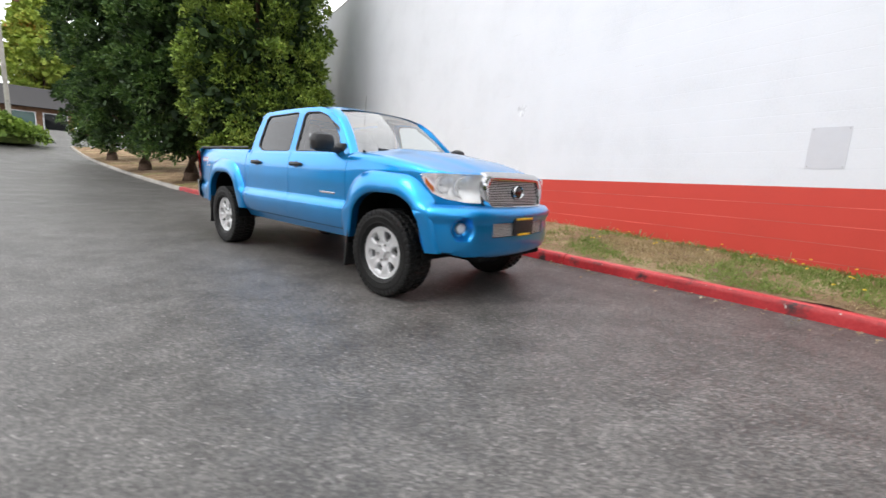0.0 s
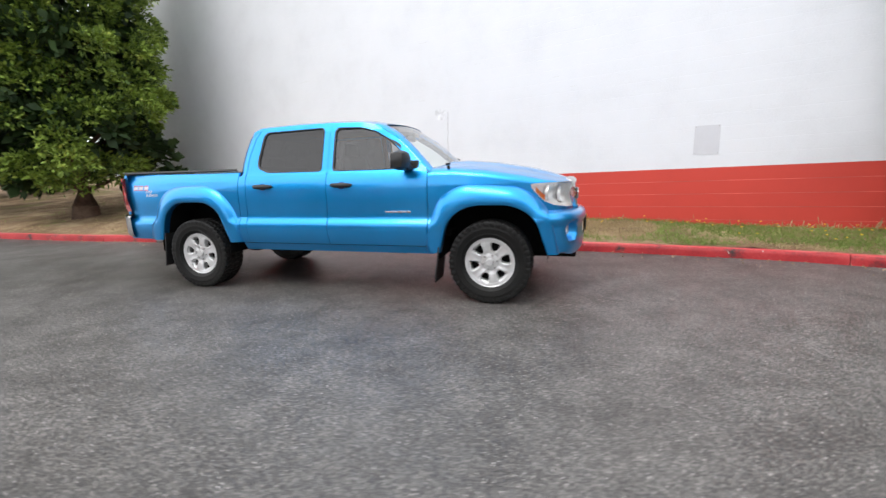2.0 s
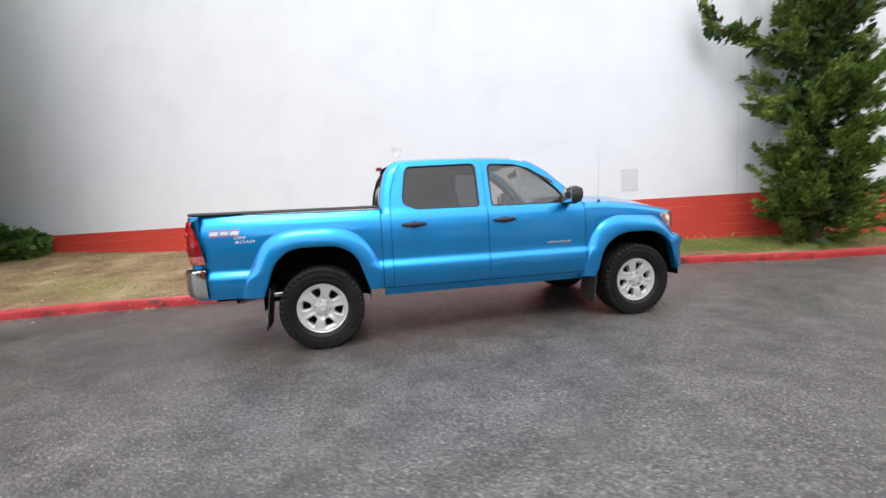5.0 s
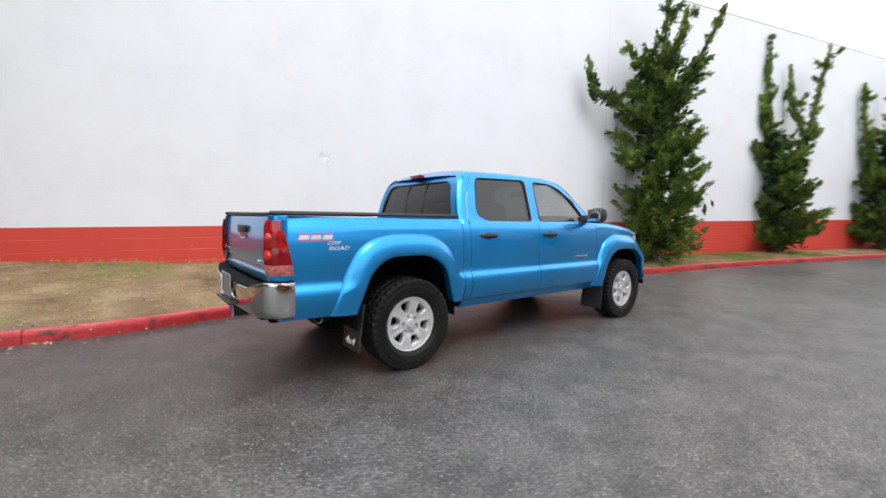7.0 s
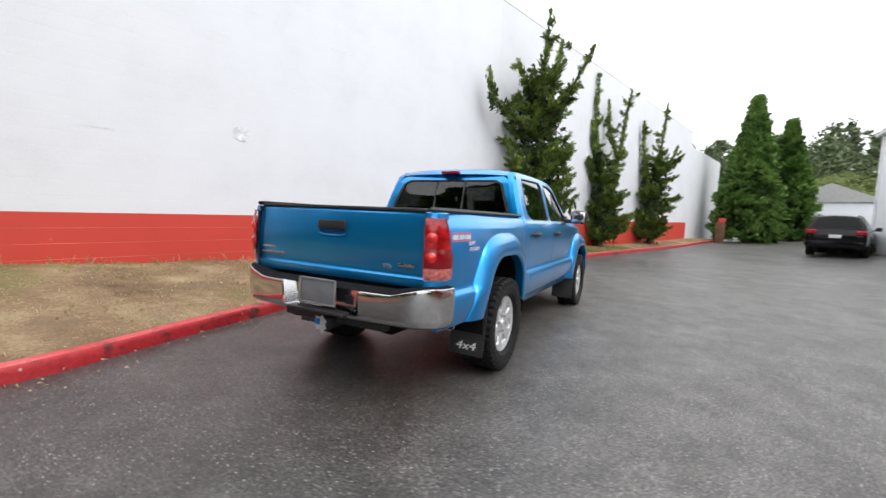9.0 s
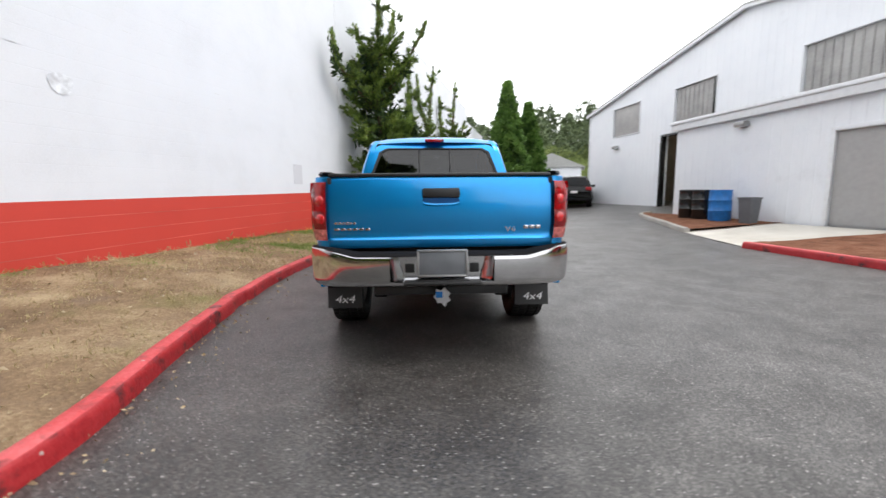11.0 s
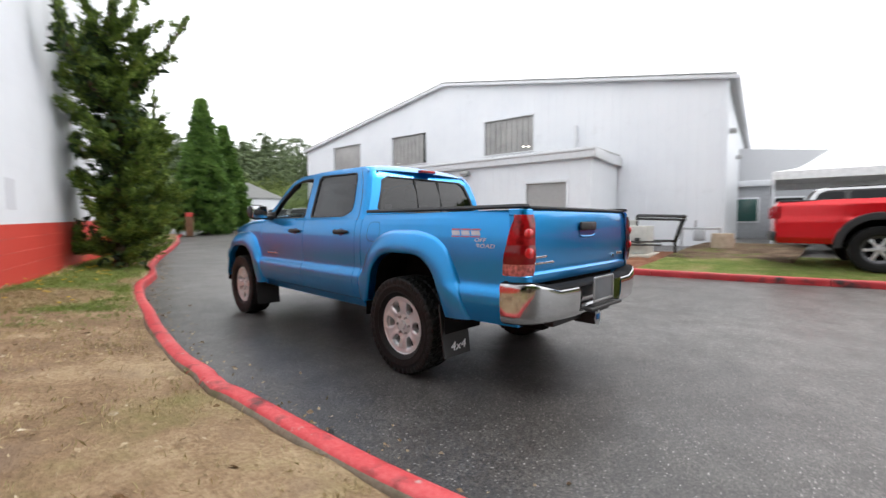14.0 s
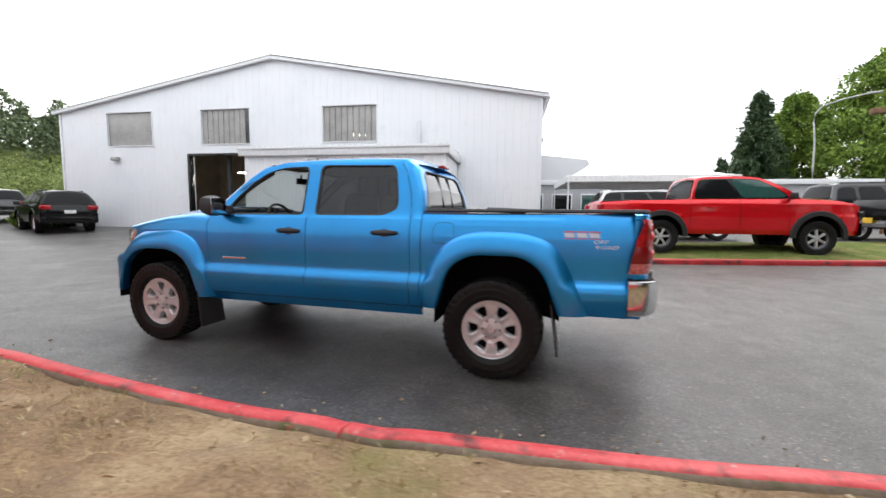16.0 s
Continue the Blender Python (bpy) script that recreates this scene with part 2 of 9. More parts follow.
    both.operation = "MULTIPLY"
    L(pick.outputs[0], both.inputs[0])
    L(gate.outputs[0], both.inputs[1])
    mx = t.nodes.new("ShaderNodeMixRGB")
    mx.inputs[2].default_value = (0.32, 0.31, 0.30, 1)
    L(both.outputs[0], mx.inputs[0])
    L(mul.outputs[0], mx.inputs[1])
    grit = t.nodes.new("ShaderNodeTexVoronoi")
    grit.inputs["Scale"].default_value = 85
    L(co.outputs["Object"], grit.inputs["Vector"])
    sep = t.nodes.new("ShaderNodeSeparateColor")
    L(grit.outputs["Color"], sep.inputs[0])
    gshade = ramp(sep.outputs[1], (0.45, 0.45, 0.45), (2.1, 2.07, 2.02), 0.2, 1.0)
    gmul = t.nodes.new("ShaderNodeMixRGB")
    gmul.blend_type = "MULTIPLY"
    gmul.inputs[0].default_value = 0.55
    L(mx.outputs[0], gmul.inputs[1])
    L(gshade.outputs[0], gmul.inputs[2])
    mx = gmul
    warp = noise_of(0.7, 4)
    crk = t.nodes.new("ShaderNodeTexVoronoi")
    crk.feature = "DISTANCE_TO_EDGE"
    crk.inputs["Scale"].default_value = 0.16
    vm = t.nodes.new("ShaderNodeVectorMath")
    vm.operation = "MULTIPLY_ADD"
    vm.inputs[1].default_value = (1.6, 1.6, 0)
    L(warp.outputs["Color"], vm.inputs[0])
    L(co.outputs["Object"], vm.inputs[2])
    L(vm.outputs[0], crk.inputs["Vector"])
    cm = t.nodes.new("ShaderNodeMapRange")
    cm.inputs["From Min"].default_value, cm.inputs["From Max"].default_value = 0.0035, 0.0012
    L(crk.outputs["Distance"], cm.inputs["Value"])
    cw = t.nodes.new("ShaderNodeMath")
    cw.operation = "MULTIPLY"
    cw.inputs[1].default_value = 0.16
    L(cm.outputs[0], cw.inputs[0])
    mx2 = t.nodes.new("ShaderNodeMixRGB")
    mx2.inputs[2].default_value = (0.016, 0.016, 0.016, 1)
    L(cw.outputs[0], mx2.inputs[0])
    L(mx.outputs[0], mx2.inputs[1])
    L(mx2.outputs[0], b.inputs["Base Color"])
    rr = t.nodes.new("ShaderNodeMapRange")
    rr.inputs["From Min"].default_value, rr.inputs["From Max"].default_value = 0.35, 0.65
    rr.inputs["To Min"].default_value, rr.inputs["To Max"].default_value = 0.44, 0.52
    L(damp.outputs["Fac"], rr.inputs["Value"])
    dry = t.nodes.new("ShaderNodeMath")
    dry.operation = "MULTIPLY_ADD"
    dry.inputs[1].default_value = -0.06
    L(wet_shade.outputs[0], dry.inputs[0])
    L(rr.outputs[0], dry.inputs[2])
    film = noise_of(0.55, 8, 0.72)
    damp_film = t.nodes.new("ShaderNodeMapRange")
    damp_film.inputs["From Min"].default_value, damp_film.inputs["From Max"].default_value = 0.50, 0.60
    damp_film.inputs["To Max"].default_value = -0.07
    L(film.outputs["Fac"], damp_film.inputs["Value"])
    dry0, dry = dry, t.nodes.new("ShaderNodeMath")
    L(dry0.outputs[0], dry.inputs[0])
    L(damp_film.outputs[0], dry.inputs[1])
    L(dry.outputs[0], b.inputs["Roughness"])
    b.inputs["Specular IOR Level"].default_value = 0.55
    bp = t.nodes.new("ShaderNodeBump")
    bp.inputs["Strength"].default_value, bp.inputs["Distance"].default_value = 0.22, 0.010
    L(grain.outputs["Fac"], bp.inputs["Height"])
    L(bp.outputs[0], b.inputs["Normal"])
    return m


def car_paint(name, color, flake=0.35, rough=0.32, vary=0.04, coat=1.0):
    m = plain(name, color, rough=rough, metal=flake, coat=coat, vary=vary, scale=3.0)
    return m


def tinted(name, tint, gloss=0.9, ior=1.52):
    """Thin glass: a tinted see-through sheet with a mirror-like skin."""
    m = bpy.data.materials.new(name)
    m.use_nodes = True
    t = m.node_tree
    t.nodes.clear()
    o = t.nodes.new("ShaderNodeOutputMaterial")
    tr = t.nodes.new("ShaderNodeBsdfTransparent")
    tr.inputs[0].default_value = (*tint, 1)
    gl = t.nodes.new("ShaderNodeBsdfGlossy")
    gl.inputs["Roughness"].default_value = 0.015
    gl.inputs[0].default_value = (gloss, gloss, gloss, 1)
    lw = t.nodes.new("ShaderNodeLayerWeight")
    lw.inputs[0].default_value = 0.5
    pw = t.nodes.new("ShaderNodeMath")
    pw.operation = "POWER"
    pw.inputs[1].default_value = 4.0
    t.links.new(lw.outputs["Facing"], pw.inputs[0])
    fr = t.nodes.new("ShaderNodeMapRange")
    f0 = ((ior - 1) / (ior + 1)) ** 2 * 1.6
    fr.inputs["To Min"].default_value, fr.inputs["To Max"].default_value = f0, 1.0
    t.links.new(pw.outputs[0], fr.inputs["Value"])
    mx = t.nodes.new("ShaderNodeMixShader")
    t.links.new(fr.outputs[0], mx.inputs[0])
    t.links.new(tr.outputs[0], mx.inputs[1])
    t.links.new(gl.outputs[0], mx.inputs[2])
    t.links.new(mx.outputs[0], o.inputs[0])
    return m


def leaf_mat(name, dark, light, tip=None, clump=1.2):
    """Foliage: tone differs from spray to spray and from bough to bough."""
    m, t, b = base_mat(name)
    ge = t.nodes.new("ShaderNodeNewGeometry")
    co = t.nodes.new("ShaderNodeTexCoord")
    n = t.nodes.new("ShaderNodeTexNoise")
    n.inputs["Scale"].default_value, n.inputs["Detail"].default_value = clump, 3
    t.links.new(co.outputs["Object"], n.inputs["Vector"])
    mixf = t.nodes.new("ShaderNodeMath")
    mixf.operation = "MULTIPLY_ADD"
    mixf.inputs[1].default_value = 0.55
    t.links.new(ge.outputs["Random Per Island"], mixf.inputs[0])
    sub = t.nodes.new("ShaderNodeMath")
    sub.operation = "MULTIPLY_ADD"
    sub.inputs[1].default_value, sub.inputs[2].default_value = 1.4, -0.48
    t.links.new(n.outputs["Fac"], sub.inputs[0])
    t.links.new(sub.outputs[0], mixf.inputs[2])
    r = t.nodes.new("ShaderNodeValToRGB")
    r.color_ramp.elements[0].position, r.color_ramp.elements[1].position = 0.12, 0.8
    r.color_ramp.elements[0].color, r.color_ramp.elements[1].color = (*dark, 1), (*light, 1)
    if tip:
        e = r.color_ramp.elements.new(0.95)
        e.color = (*tip, 1)
    t.links.new(mixf.outputs[0], r.inputs[0])
    t.links.new(r.outputs[0], b.inputs["Base Color"])
    b.inputs["Roughness"].default_value = 0.6
    b.inputs["Specular IOR Level"].default_value = 0.25
    return m


def painted_block(name, color, worn, amount, rough=0.55):
    """Painted block masonry: faint bed joints come from geometry; here grime, chips and roller marks."""
    m = layered(name, [tuple(c * 0.93 for c in color), color, tuple(min(1, c * 1.03) for c in color)], 0.9, rough=rough, bump=0.22, bscale=45, dist=0.006,
                spots=[(worn, 2.4, 0.74 - amount, 0.78), (tuple(c * 0.8 for c in color), 0.25, 0.6, 0.95)])
    return m


M_asphalt = asphalt_mat()
M_white = painted_block("white_masonry_paint", (0.745, 0.765, 0.805), (0.55, 0.56, 0.57), 0.0)
M_red = painted_block("red_masonry_paint", (0.58, 0.058, 0.040), (0.62, 0.22, 0.18), 0.03)
M_kerb = layered("red_kerb_paint", [(0.42, 0.022, 0.028), (0.55, 0.060, 0.066), (0.62, 0.120, 0.125)], 2.0, rough=0.5, bump=0.5, bscale=35, dist=0.008,
                 spots=[((0.09, 0.025, 0.024), 5.0, 0.55, 0.72), ((0.42, 0.34, 0.31), 9.0, 0.66, 0.72)])
M_concrete = layered("concrete", [(0.27, 0.25, 0.22), (0.36, 0.34, 0.31), (0.44, 0.42, 0.38)], 1.5, rough=0.85, bump=0.4, bscale=60, spots=[((0.15, 0.14, 0.13), 3.0, 0.6, 0.8)])
M_kerbface = layered("scuffed_red_kerb_face", [(0.22, 0.010, 0.014), (0.36, 0.018, 0.022), (0.44, 0.035, 0.038)], 2.5, rough=0.5, bump=0.5, bscale=35, dist=0.008, spots=[((0.035, 0.018, 0.018), 3.5, 0.56, 0.68), ((0.42, 0.34, 0.31), 9.0, 0.68, 0.73)])
M_kerbside = layered("soiled_kerb_concrete", [(0.16, 0.125, 0.09), (0.23, 0.19, 0.145), (0.31, 0.275, 0.22)], 3.0, rough=0.9, bump=0.7, bscale=40, spots=[((0.13, 0.14, 0.06), 2.5, 0.55, 0.7), ((0.40, 0.10, 0.09), 9.0, 0.66, 0.72)])
M_slab = layered("pale_concrete", [(0.45, 0.42, 0.37), (0.55, 0.52, 0.46), (0.62, 0.59, 0.54)], 1.0, rough=0.85, bump=0.25, bscale=70)
M_dry = layered("dry_grass_soil", [(0.13, 0.085, 0.052), (0.27, 0.185, 0.112), (0.45, 0.345, 0.215)], 1.4, rough=0.95, bump=0.9, bscale=38, dist=0.03,
                spots=[((0.20, 0.20, 0.07), 0.6, 0.52, 0.72), ((0.22, 0.155, 0.105), 1.6, 0.55, 0.7)], spec=0.1)
M_lawn = layered("patchy_lawn", [(0.08, 0.12, 0.03), (0.15, 0.18, 0.05), (0.30, 0.23, 0.12)], 1.6, rough=0.95, bump=0.9, bscale=40, dist=0.03, spec=0.1)
M_bark_bed = layered("bark_mulch", [(0.10, 0.045, 0.028), (0.19, 0.085, 0.05), (0.27, 0.14, 0.09)], 3.0, rough=0.95, bump=1.0, bscale=28, dist=0.03, spec=0.1)
M_soil = layered("dark_garden_soil", [(0.055, 0.036, 0.024), (0.11, 0.075, 0.05), (0.20, 0.15, 0.10)], 2.2, rough=0.95, bump=1.0, bscale=30, dist=0.03, spots=[((0.12, 0.14, 0.04), 1.5, 0.55, 0.7)], spec=0.1)
M_hill = layered("hillside", [(0.05, 0.075, 0.02), (0.09, 0.12, 0.035), (0.14, 0.16, 0.06)], 0.2, rough=0.95, bump=0.5, bscale=2.0, dist=0.3, spec=0.1)
M_siding = layered("white_metal_siding", [(0.72, 0.745, 0.79), (0.77, 0.795, 0.83), (0.80, 0.82, 0.85)], 0.5, rough=0.45, bump=0.05, bscale=30, spots=[((0.60, 0.61, 0.63), 1.2, 0.6, 0.95)])
M_trim = plain("white_trim", (0.72, 0.735, 0.76), 0.5, vary=0.06)
M_rolldoor = plain("grey_roll_door", (0.36, 0.355, 0.35), 0.5, vary=0.06)
M_roof = plain("grey_metal_roof", (0.42, 0.42, 0.41), 0.5, metal=0.2)
M_dark = plain("dark_interior", (0.03, 0.03, 0.032), 0.8)
M_fibre = layered("grey_fibreglass_sheet", [(0.27, 0.265, 0.26), (0.35, 0.345, 0.335), (0.42, 0.41, 0.40)], 1.4, rough=0.5, bump=0.2, bscale=12)
M_blue = car_paint("blue_metallic_paint", (0.005, 0.300, 0.73), 0.86, 0.34, coat=0.9)
M_billet = plain("brushed_billet", (0.56, 0.56, 0.56), 0.4, metal=0.3)
M_redcar = plain("red_car_paint", (0.70, 0.005, 0.012), 0.24, metal=0.40, coat=0.8, spec=0.4, vary=0.04)
M_blackcar = plain("black_car_paint", (0.004, 0.004, 0.005), 0.14, spec=0.35)
M_greycar = car_paint("dark_grey_car_paint", (0.028, 0.030, 0.033), 0.3, 0.22)
M_silvercar = car_paint("silver_car_paint", (0.52, 0.53, 0.54), 0.5, 0.3, coat=0.6)
M_chrome = plain("chrome", (0.60, 0.60, 0.61), 0.11, metal=1.0, vary=0.05)
M_alloy = plain("polished_alloy", (0.66, 0.665, 0.67), 0.32, metal=0.55, vary=0.06)
M_steel = plain("dull_steel", (0.40, 0.40, 0.40), 0.45, metal=0.8)
M_plastic = plain("black_plastic", (0.018, 0.018, 0.019), 0.5, bump=0.15, bscale=300)
M_gloss = plain("gloss_black", (0.012, 0.012, 0.012), 0.2)
M_rubber = layered("tyre_rubber", [(0.003, 0.003, 0.003), (0.006, 0.006, 0.006), (0.012, 0.012, 0.011)], 3.0, rough=0.5, bump=0.3, bscale=80, spec=0.24)
M_under = plain("underbody_black", (0.006, 0.006, 0.006), 0.9, spec=0.08)
M_glass = tinted("clear_glass", (0.82, 0.90, 0.87), 0.95, 2.5)
M_tint = tinted("tinted_glass", (0.34, 0.34, 0.34), 0.95, 1.6)
M_privacy = tinted("privacy_glass", (0.055, 0.056, 0.058), 0.9, 1.5)
M_pane = tinted("window_glass", (0.55, 0.58, 0.58))
M_lens = tinted("lamp_lens", (0.96, 0.96, 0.96), 0.95, 1.6)
M_taillens = plain("red_lamp_lens", (0.34, 0.006, 0.010), 0.12, coat=0.6, spec=0.4, vary=0.55, scale=26)
M_tailred2 = plain("deep_red_lamp_lens", (0.20, 0.003, 0.006), 0.15, coat=0.3, spec=0.4)
M_clearlens = plain("clear_lamp_lens", (0.50, 0.13, 0.12), 0.1, coat=0.8, vary=0.6, scale=45)
M_brightlens = plain("bright_red_lens", (0.62, 0.012, 0.016), 0.10, coat=0.8, vary=0.3, scale=40)
M_amber = plain("amber_lens", (0.80, 0.22, 0.02), 0.15, coat=1.0)
M_seat = plain("grey_seat_fabric", (0.24, 0.23, 0.215), 0.9, bump=0.3)
M_sticker = plain("white_decal", (0.75, 0.75, 0.76), 0.4)
M_silver = plain("silver_decal", (0.55, 0.56, 0.58), 0.35, metal=0.3)
M_redsticker = plain("red_decal", (0.55, 0.06, 0.05), 0.4)
M_yellow = plain("yellow_plate", (0.75, 0.48, 0.03), 0.45)
M_bluedrum = plain("blue_plastic", (0.012, 0.15, 0.45), 0.45, vary=0.2)
M_greybin = plain("grey_plastic", (0.10, 0.105, 0.115), 0.55)
M_acbeige = plain("beige_sheet_metal", (0.52, 0.52, 0.49), 0.5)
M_canvas = plain("white_canvas", (0.82, 0.82, 0.82), 0.7)
M_greywall = plain("grey_wall_paint", (0.40, 0.41, 0.43), 0.7)
M_brownwood = layered("brown_wood", [(0.09, 0.045, 0.025), (0.16, 0.085, 0.045), (0.22, 0.13, 0.08)], 2.0, rough=0.8, bump=0.5, bscale=30)
M_bark = layered("tree_bark", [(0.055, 0.035, 0.025), (0.11, 0.07, 0.048), (0.17, 0.115, 0.08)], 4.0, rough=0.95, bump=1.0, bscale=25, dist=0.03)
M_cedar = leaf_mat("cedar_foliage", (0.026, 0.056, 0.012), (0.27, 0.38, 0.062), (0.50, 0.58, 0.13), 1.7)
# Near-black green: shade inside the crowns is put into the colour.
M_inner = leaf_mat("inner_foliage_painted_shade", (0.010, 0.023, 0.007), (0.042, 0.078, 0.022))
M_cedar_dark = leaf_mat("dark_cedar_foliage", (0.016, 0.042, 0.013), (0.105, 0.185, 0.042), (0.20, 0.28, 0.07), 1.5)
M_juniper = leaf_mat("juniper_foliage", (0.016, 0.038, 0.010), (0.205, 0.30, 0.054), (0.42, 0.50, 0.12), 3.2)
M_arbor = leaf_mat("arborvitae_foliage", (0.060, 0.130, 0.030), (0.17, 0.29, 0.065), (0.21, 0.31, 0.09), 0.9)
M_decid = leaf_mat("broadleaf_foliage", (0.062, 0.12, 0.022), (0.28, 0.40, 0.068), (0.44, 0.53, 0.13), 0.7)
M_scrub = leaf_mat("bramble_foliage", (0.11, 0.15, 0.045), (0.25, 0.30, 0.10), (0.36, 0.38, 0.15), 0.3)
M_autumn = leaf_mat("turning_foliage", (0.18, 0.27, 0.04), (0.42, 0.48, 0.09), (0.62, 0.32, 0.09), 0.35)
# Far firs and ridge woods: distance haze is put into this lightened green.
M_hazefir = leaf_mat("hazed_fir_foliage", (0.085, 0.115, 0.065), (0.18, 0.23, 0.115), None, 0.3)
M_darkfir = leaf_mat("dark_fir_foliage", (0.020, 0.045, 0.022), (0.075, 0.12, 0.05), None, 0.5)
M_blade = leaf_mat("grass_blades", (0.26, 0.21, 0.10), (0.52, 0.42, 0.23), (0.62, 0.52, 0.32), 0.8)
M_greenblade = leaf_mat("green_grass_blades", (0.13, 0.20, 0.04), (0.28, 0.36, 0.10), (0.45, 0.43, 0.18), 0.8)
M_flower = plain("yellow_petals", (0.75, 0.50, 0.02), 0.6)


# ---- ground ----
def ease(v, w):
    return np.where(v <= 0, 0, np.where(v < w, v * v / (2 * w), v - w / 2))


def road_z(x, y):
    """Height of the paved ground: flat by the truck, rising gently away from it."""
    x, y = np.asarray(x, float), np.asarray(y, float)
    return 0.022 * np.minimum(ease(-2.5 - y, 1.5), 8) + 0.04 * np.minimum(ease(-6.5 - y, 1.5), 5) + 0.012 * np.minimum(ease(x - 4, 3), 40) + 0.0017 * np.maximum(0, -8 - np.maximum(x, -52)) ** 2 + np.clip((y - 0.7) / 1.2, 0, 1) ** 2 * np.clip(0.012 + 0.008 * (x + 1), 0.012, 0.036)


def wall_y(x):
    return 4.635 - 0.2736 * x


def verge_far_z(x):
    return np.interp(x, [-38, -22, -14, -8, -3.4, 0, 4, 8, 13, 18, 28, 36], [1.9, 1.15, 0.85, 0.64, 0.50, 0.37, 0.32, 0.28, 0.29, 0.33, 0.50, 0.55])


def axis_steps(lo, hi, step, far):
    near = list(np.arange(lo, hi + 1e-6, step))
    out, v, d = [], hi, step
    while v < far:
        d *= 1.6
        v += d
        out.append(min(v, far))
    back, v, d = [], lo, step
    while v > -far:
        d *= 1.6
        v -= d
        back.append(max(v, -far))
    return np.array(back[::-1] + near + out)


gx, gy = axis_steps(-56, 60, 1.0, 1600), axis_steps(-40, 30, 1.0, 1600)
GX, GY = np.meshgrid(gx, gy, indexing="ij")
GZ = road_z(GX, GY)
nx, ny = len(gx), len(gy)
gverts = np.stack([GX, GY, GZ], -1).reshape(-1, 3).tolist()
gfaces = [(i * ny + j, (i + 1) * ny + j, (i + 1) * ny + j + 1, i * ny + j + 1) for i in range(nx - 1) for j in range(ny - 1)]
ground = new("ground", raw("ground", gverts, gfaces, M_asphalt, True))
tagged(ground, "damp dark asphalt drive with worn pale aggregate and cracks", "ground", kind="structure")

KERB = spline([(-38, 2.6), (-30, 2.3), (-22.9, 2.25), (-17, 2.1), (-11.6, 1.85), (-6.3, 1.68), (-4.7, 1.74), (-3, 1.755), (-2, 1.705), (-1, 1.85), (0, 1.955), (0.16, 1.962), (0.42, 2.022), (0.72, 1.985), (1.3, 2.012), (2.5, 1.930), (3.6, 1.80),
               (4.6, 1.70), (5.5, 1.57), (6.5, 1.38), (8, 0.92), (9.8, 0.60), (11.5, 0.20), (14, -0.5), (18, -1.7), (22.3, -2.9), (27, -4.0), (31.5, -5.3)], 560)
KW, KH = 0.155, 0.125


def normals_of(c):
    t = np.gradient(c, axis=0)
    t /= np.linalg.norm(t, axis=1)[:, None]
    return np.stack([-t[:, 1], t[:, 0]], 1)


def kerb_piece(c, n, side, material, parent, h=KH, w=KW, rng=random):
    """One cast length of kerb: battered face, rounded arrises, slightly worn."""
    bm = bmesh.new()
    jit, tip = rng.uniform(-0.006, 0.006), rng.uniform(-0.008, 0.008)
    prof = [(0.0, -0.12), (0.008, h * 0.55), (0.016, h - 0.028), (0.028, h - 0.008), (0.05, h), (w - 0.04, h + 0.002), (w - 0.016, h - 0.012), (w, h - 0.04), (w, -0.12)]
    rows = []
    for k, (p, q) in enumerate(zip(c, n)):
        row = []
        z0 = float(road_z(p[0], p[1]))
        for o, z in prof:
            wob = 0.004 * noise.noise((p[0] * 3, p[1] * 3, z * 9 + o * 9))
            row.append((p[0] + q[0] * side * (o + jit + wob), p[1] + q[1] * side * (o + jit + wob), z0 + z + (wob + tip * (k / len(c) - 0.5) if z > 0 else 0)))
        rows.append(row)
    vs = grid(bm, rows)
    bm.faces.new(vs[0])
    bm.faces.new(vs[-1][::-1])
    for a, b in zip(vs, vs[1:]):
        for j in (6, 7):
            for f in set(a[j].link_faces) & set(b[j + 1].link_faces):
                f.material_index = 1
        for j in (0, 1, 2):
            for f in set(a[j].link_faces) & set(b[j + 1].link_faces):
                f.material_index = 2
    ob = part("kerb_segment", bm, material, parent, sharp=60)
    ob.data.materials.append(M_kerbside)
    ob.data.materials.append(M_kerbface if material is M_kerb else material)
    return ob


def kerb_run(name, curve, side, material, label, length=3.05, alt=None):
    root = tagged(new(name), label, "kerb", kind="structure")
    L = np.r_[0, np.cumsum(np.linalg.norm(np.diff(curve, axis=0), axis=1))]
    nor = normals_of(curve)
    rng = random.Random(len(curve))
    s = 0.0
    while s < L[-1] - 0.3:
        e = min(s + length * rng.uniform(0.8, 1.15), L[-1])
        q = np.linspace(s + 0.004, e - 0.006, max(4, int((e - s) / 0.15)))
        c = np.stack([np.interp(q, L, curve[:, k]) for k in (0, 1)], 1)
        n = np.stack([np.interp(q, L, nor[:, k]) for k in (0, 1)], 1)
        mt = alt(c[:, 0].mean()) if alt else material
        kerb_piece(c, n, side, mt, root, rng=rng)
        s = e
    return root


kerb_run("kerb", KERB, 1, M_kerb, "worn red-painted concrete kerb along the dry verge", alt=lambda x: M_kerb if x > -9.5 else M_concrete)

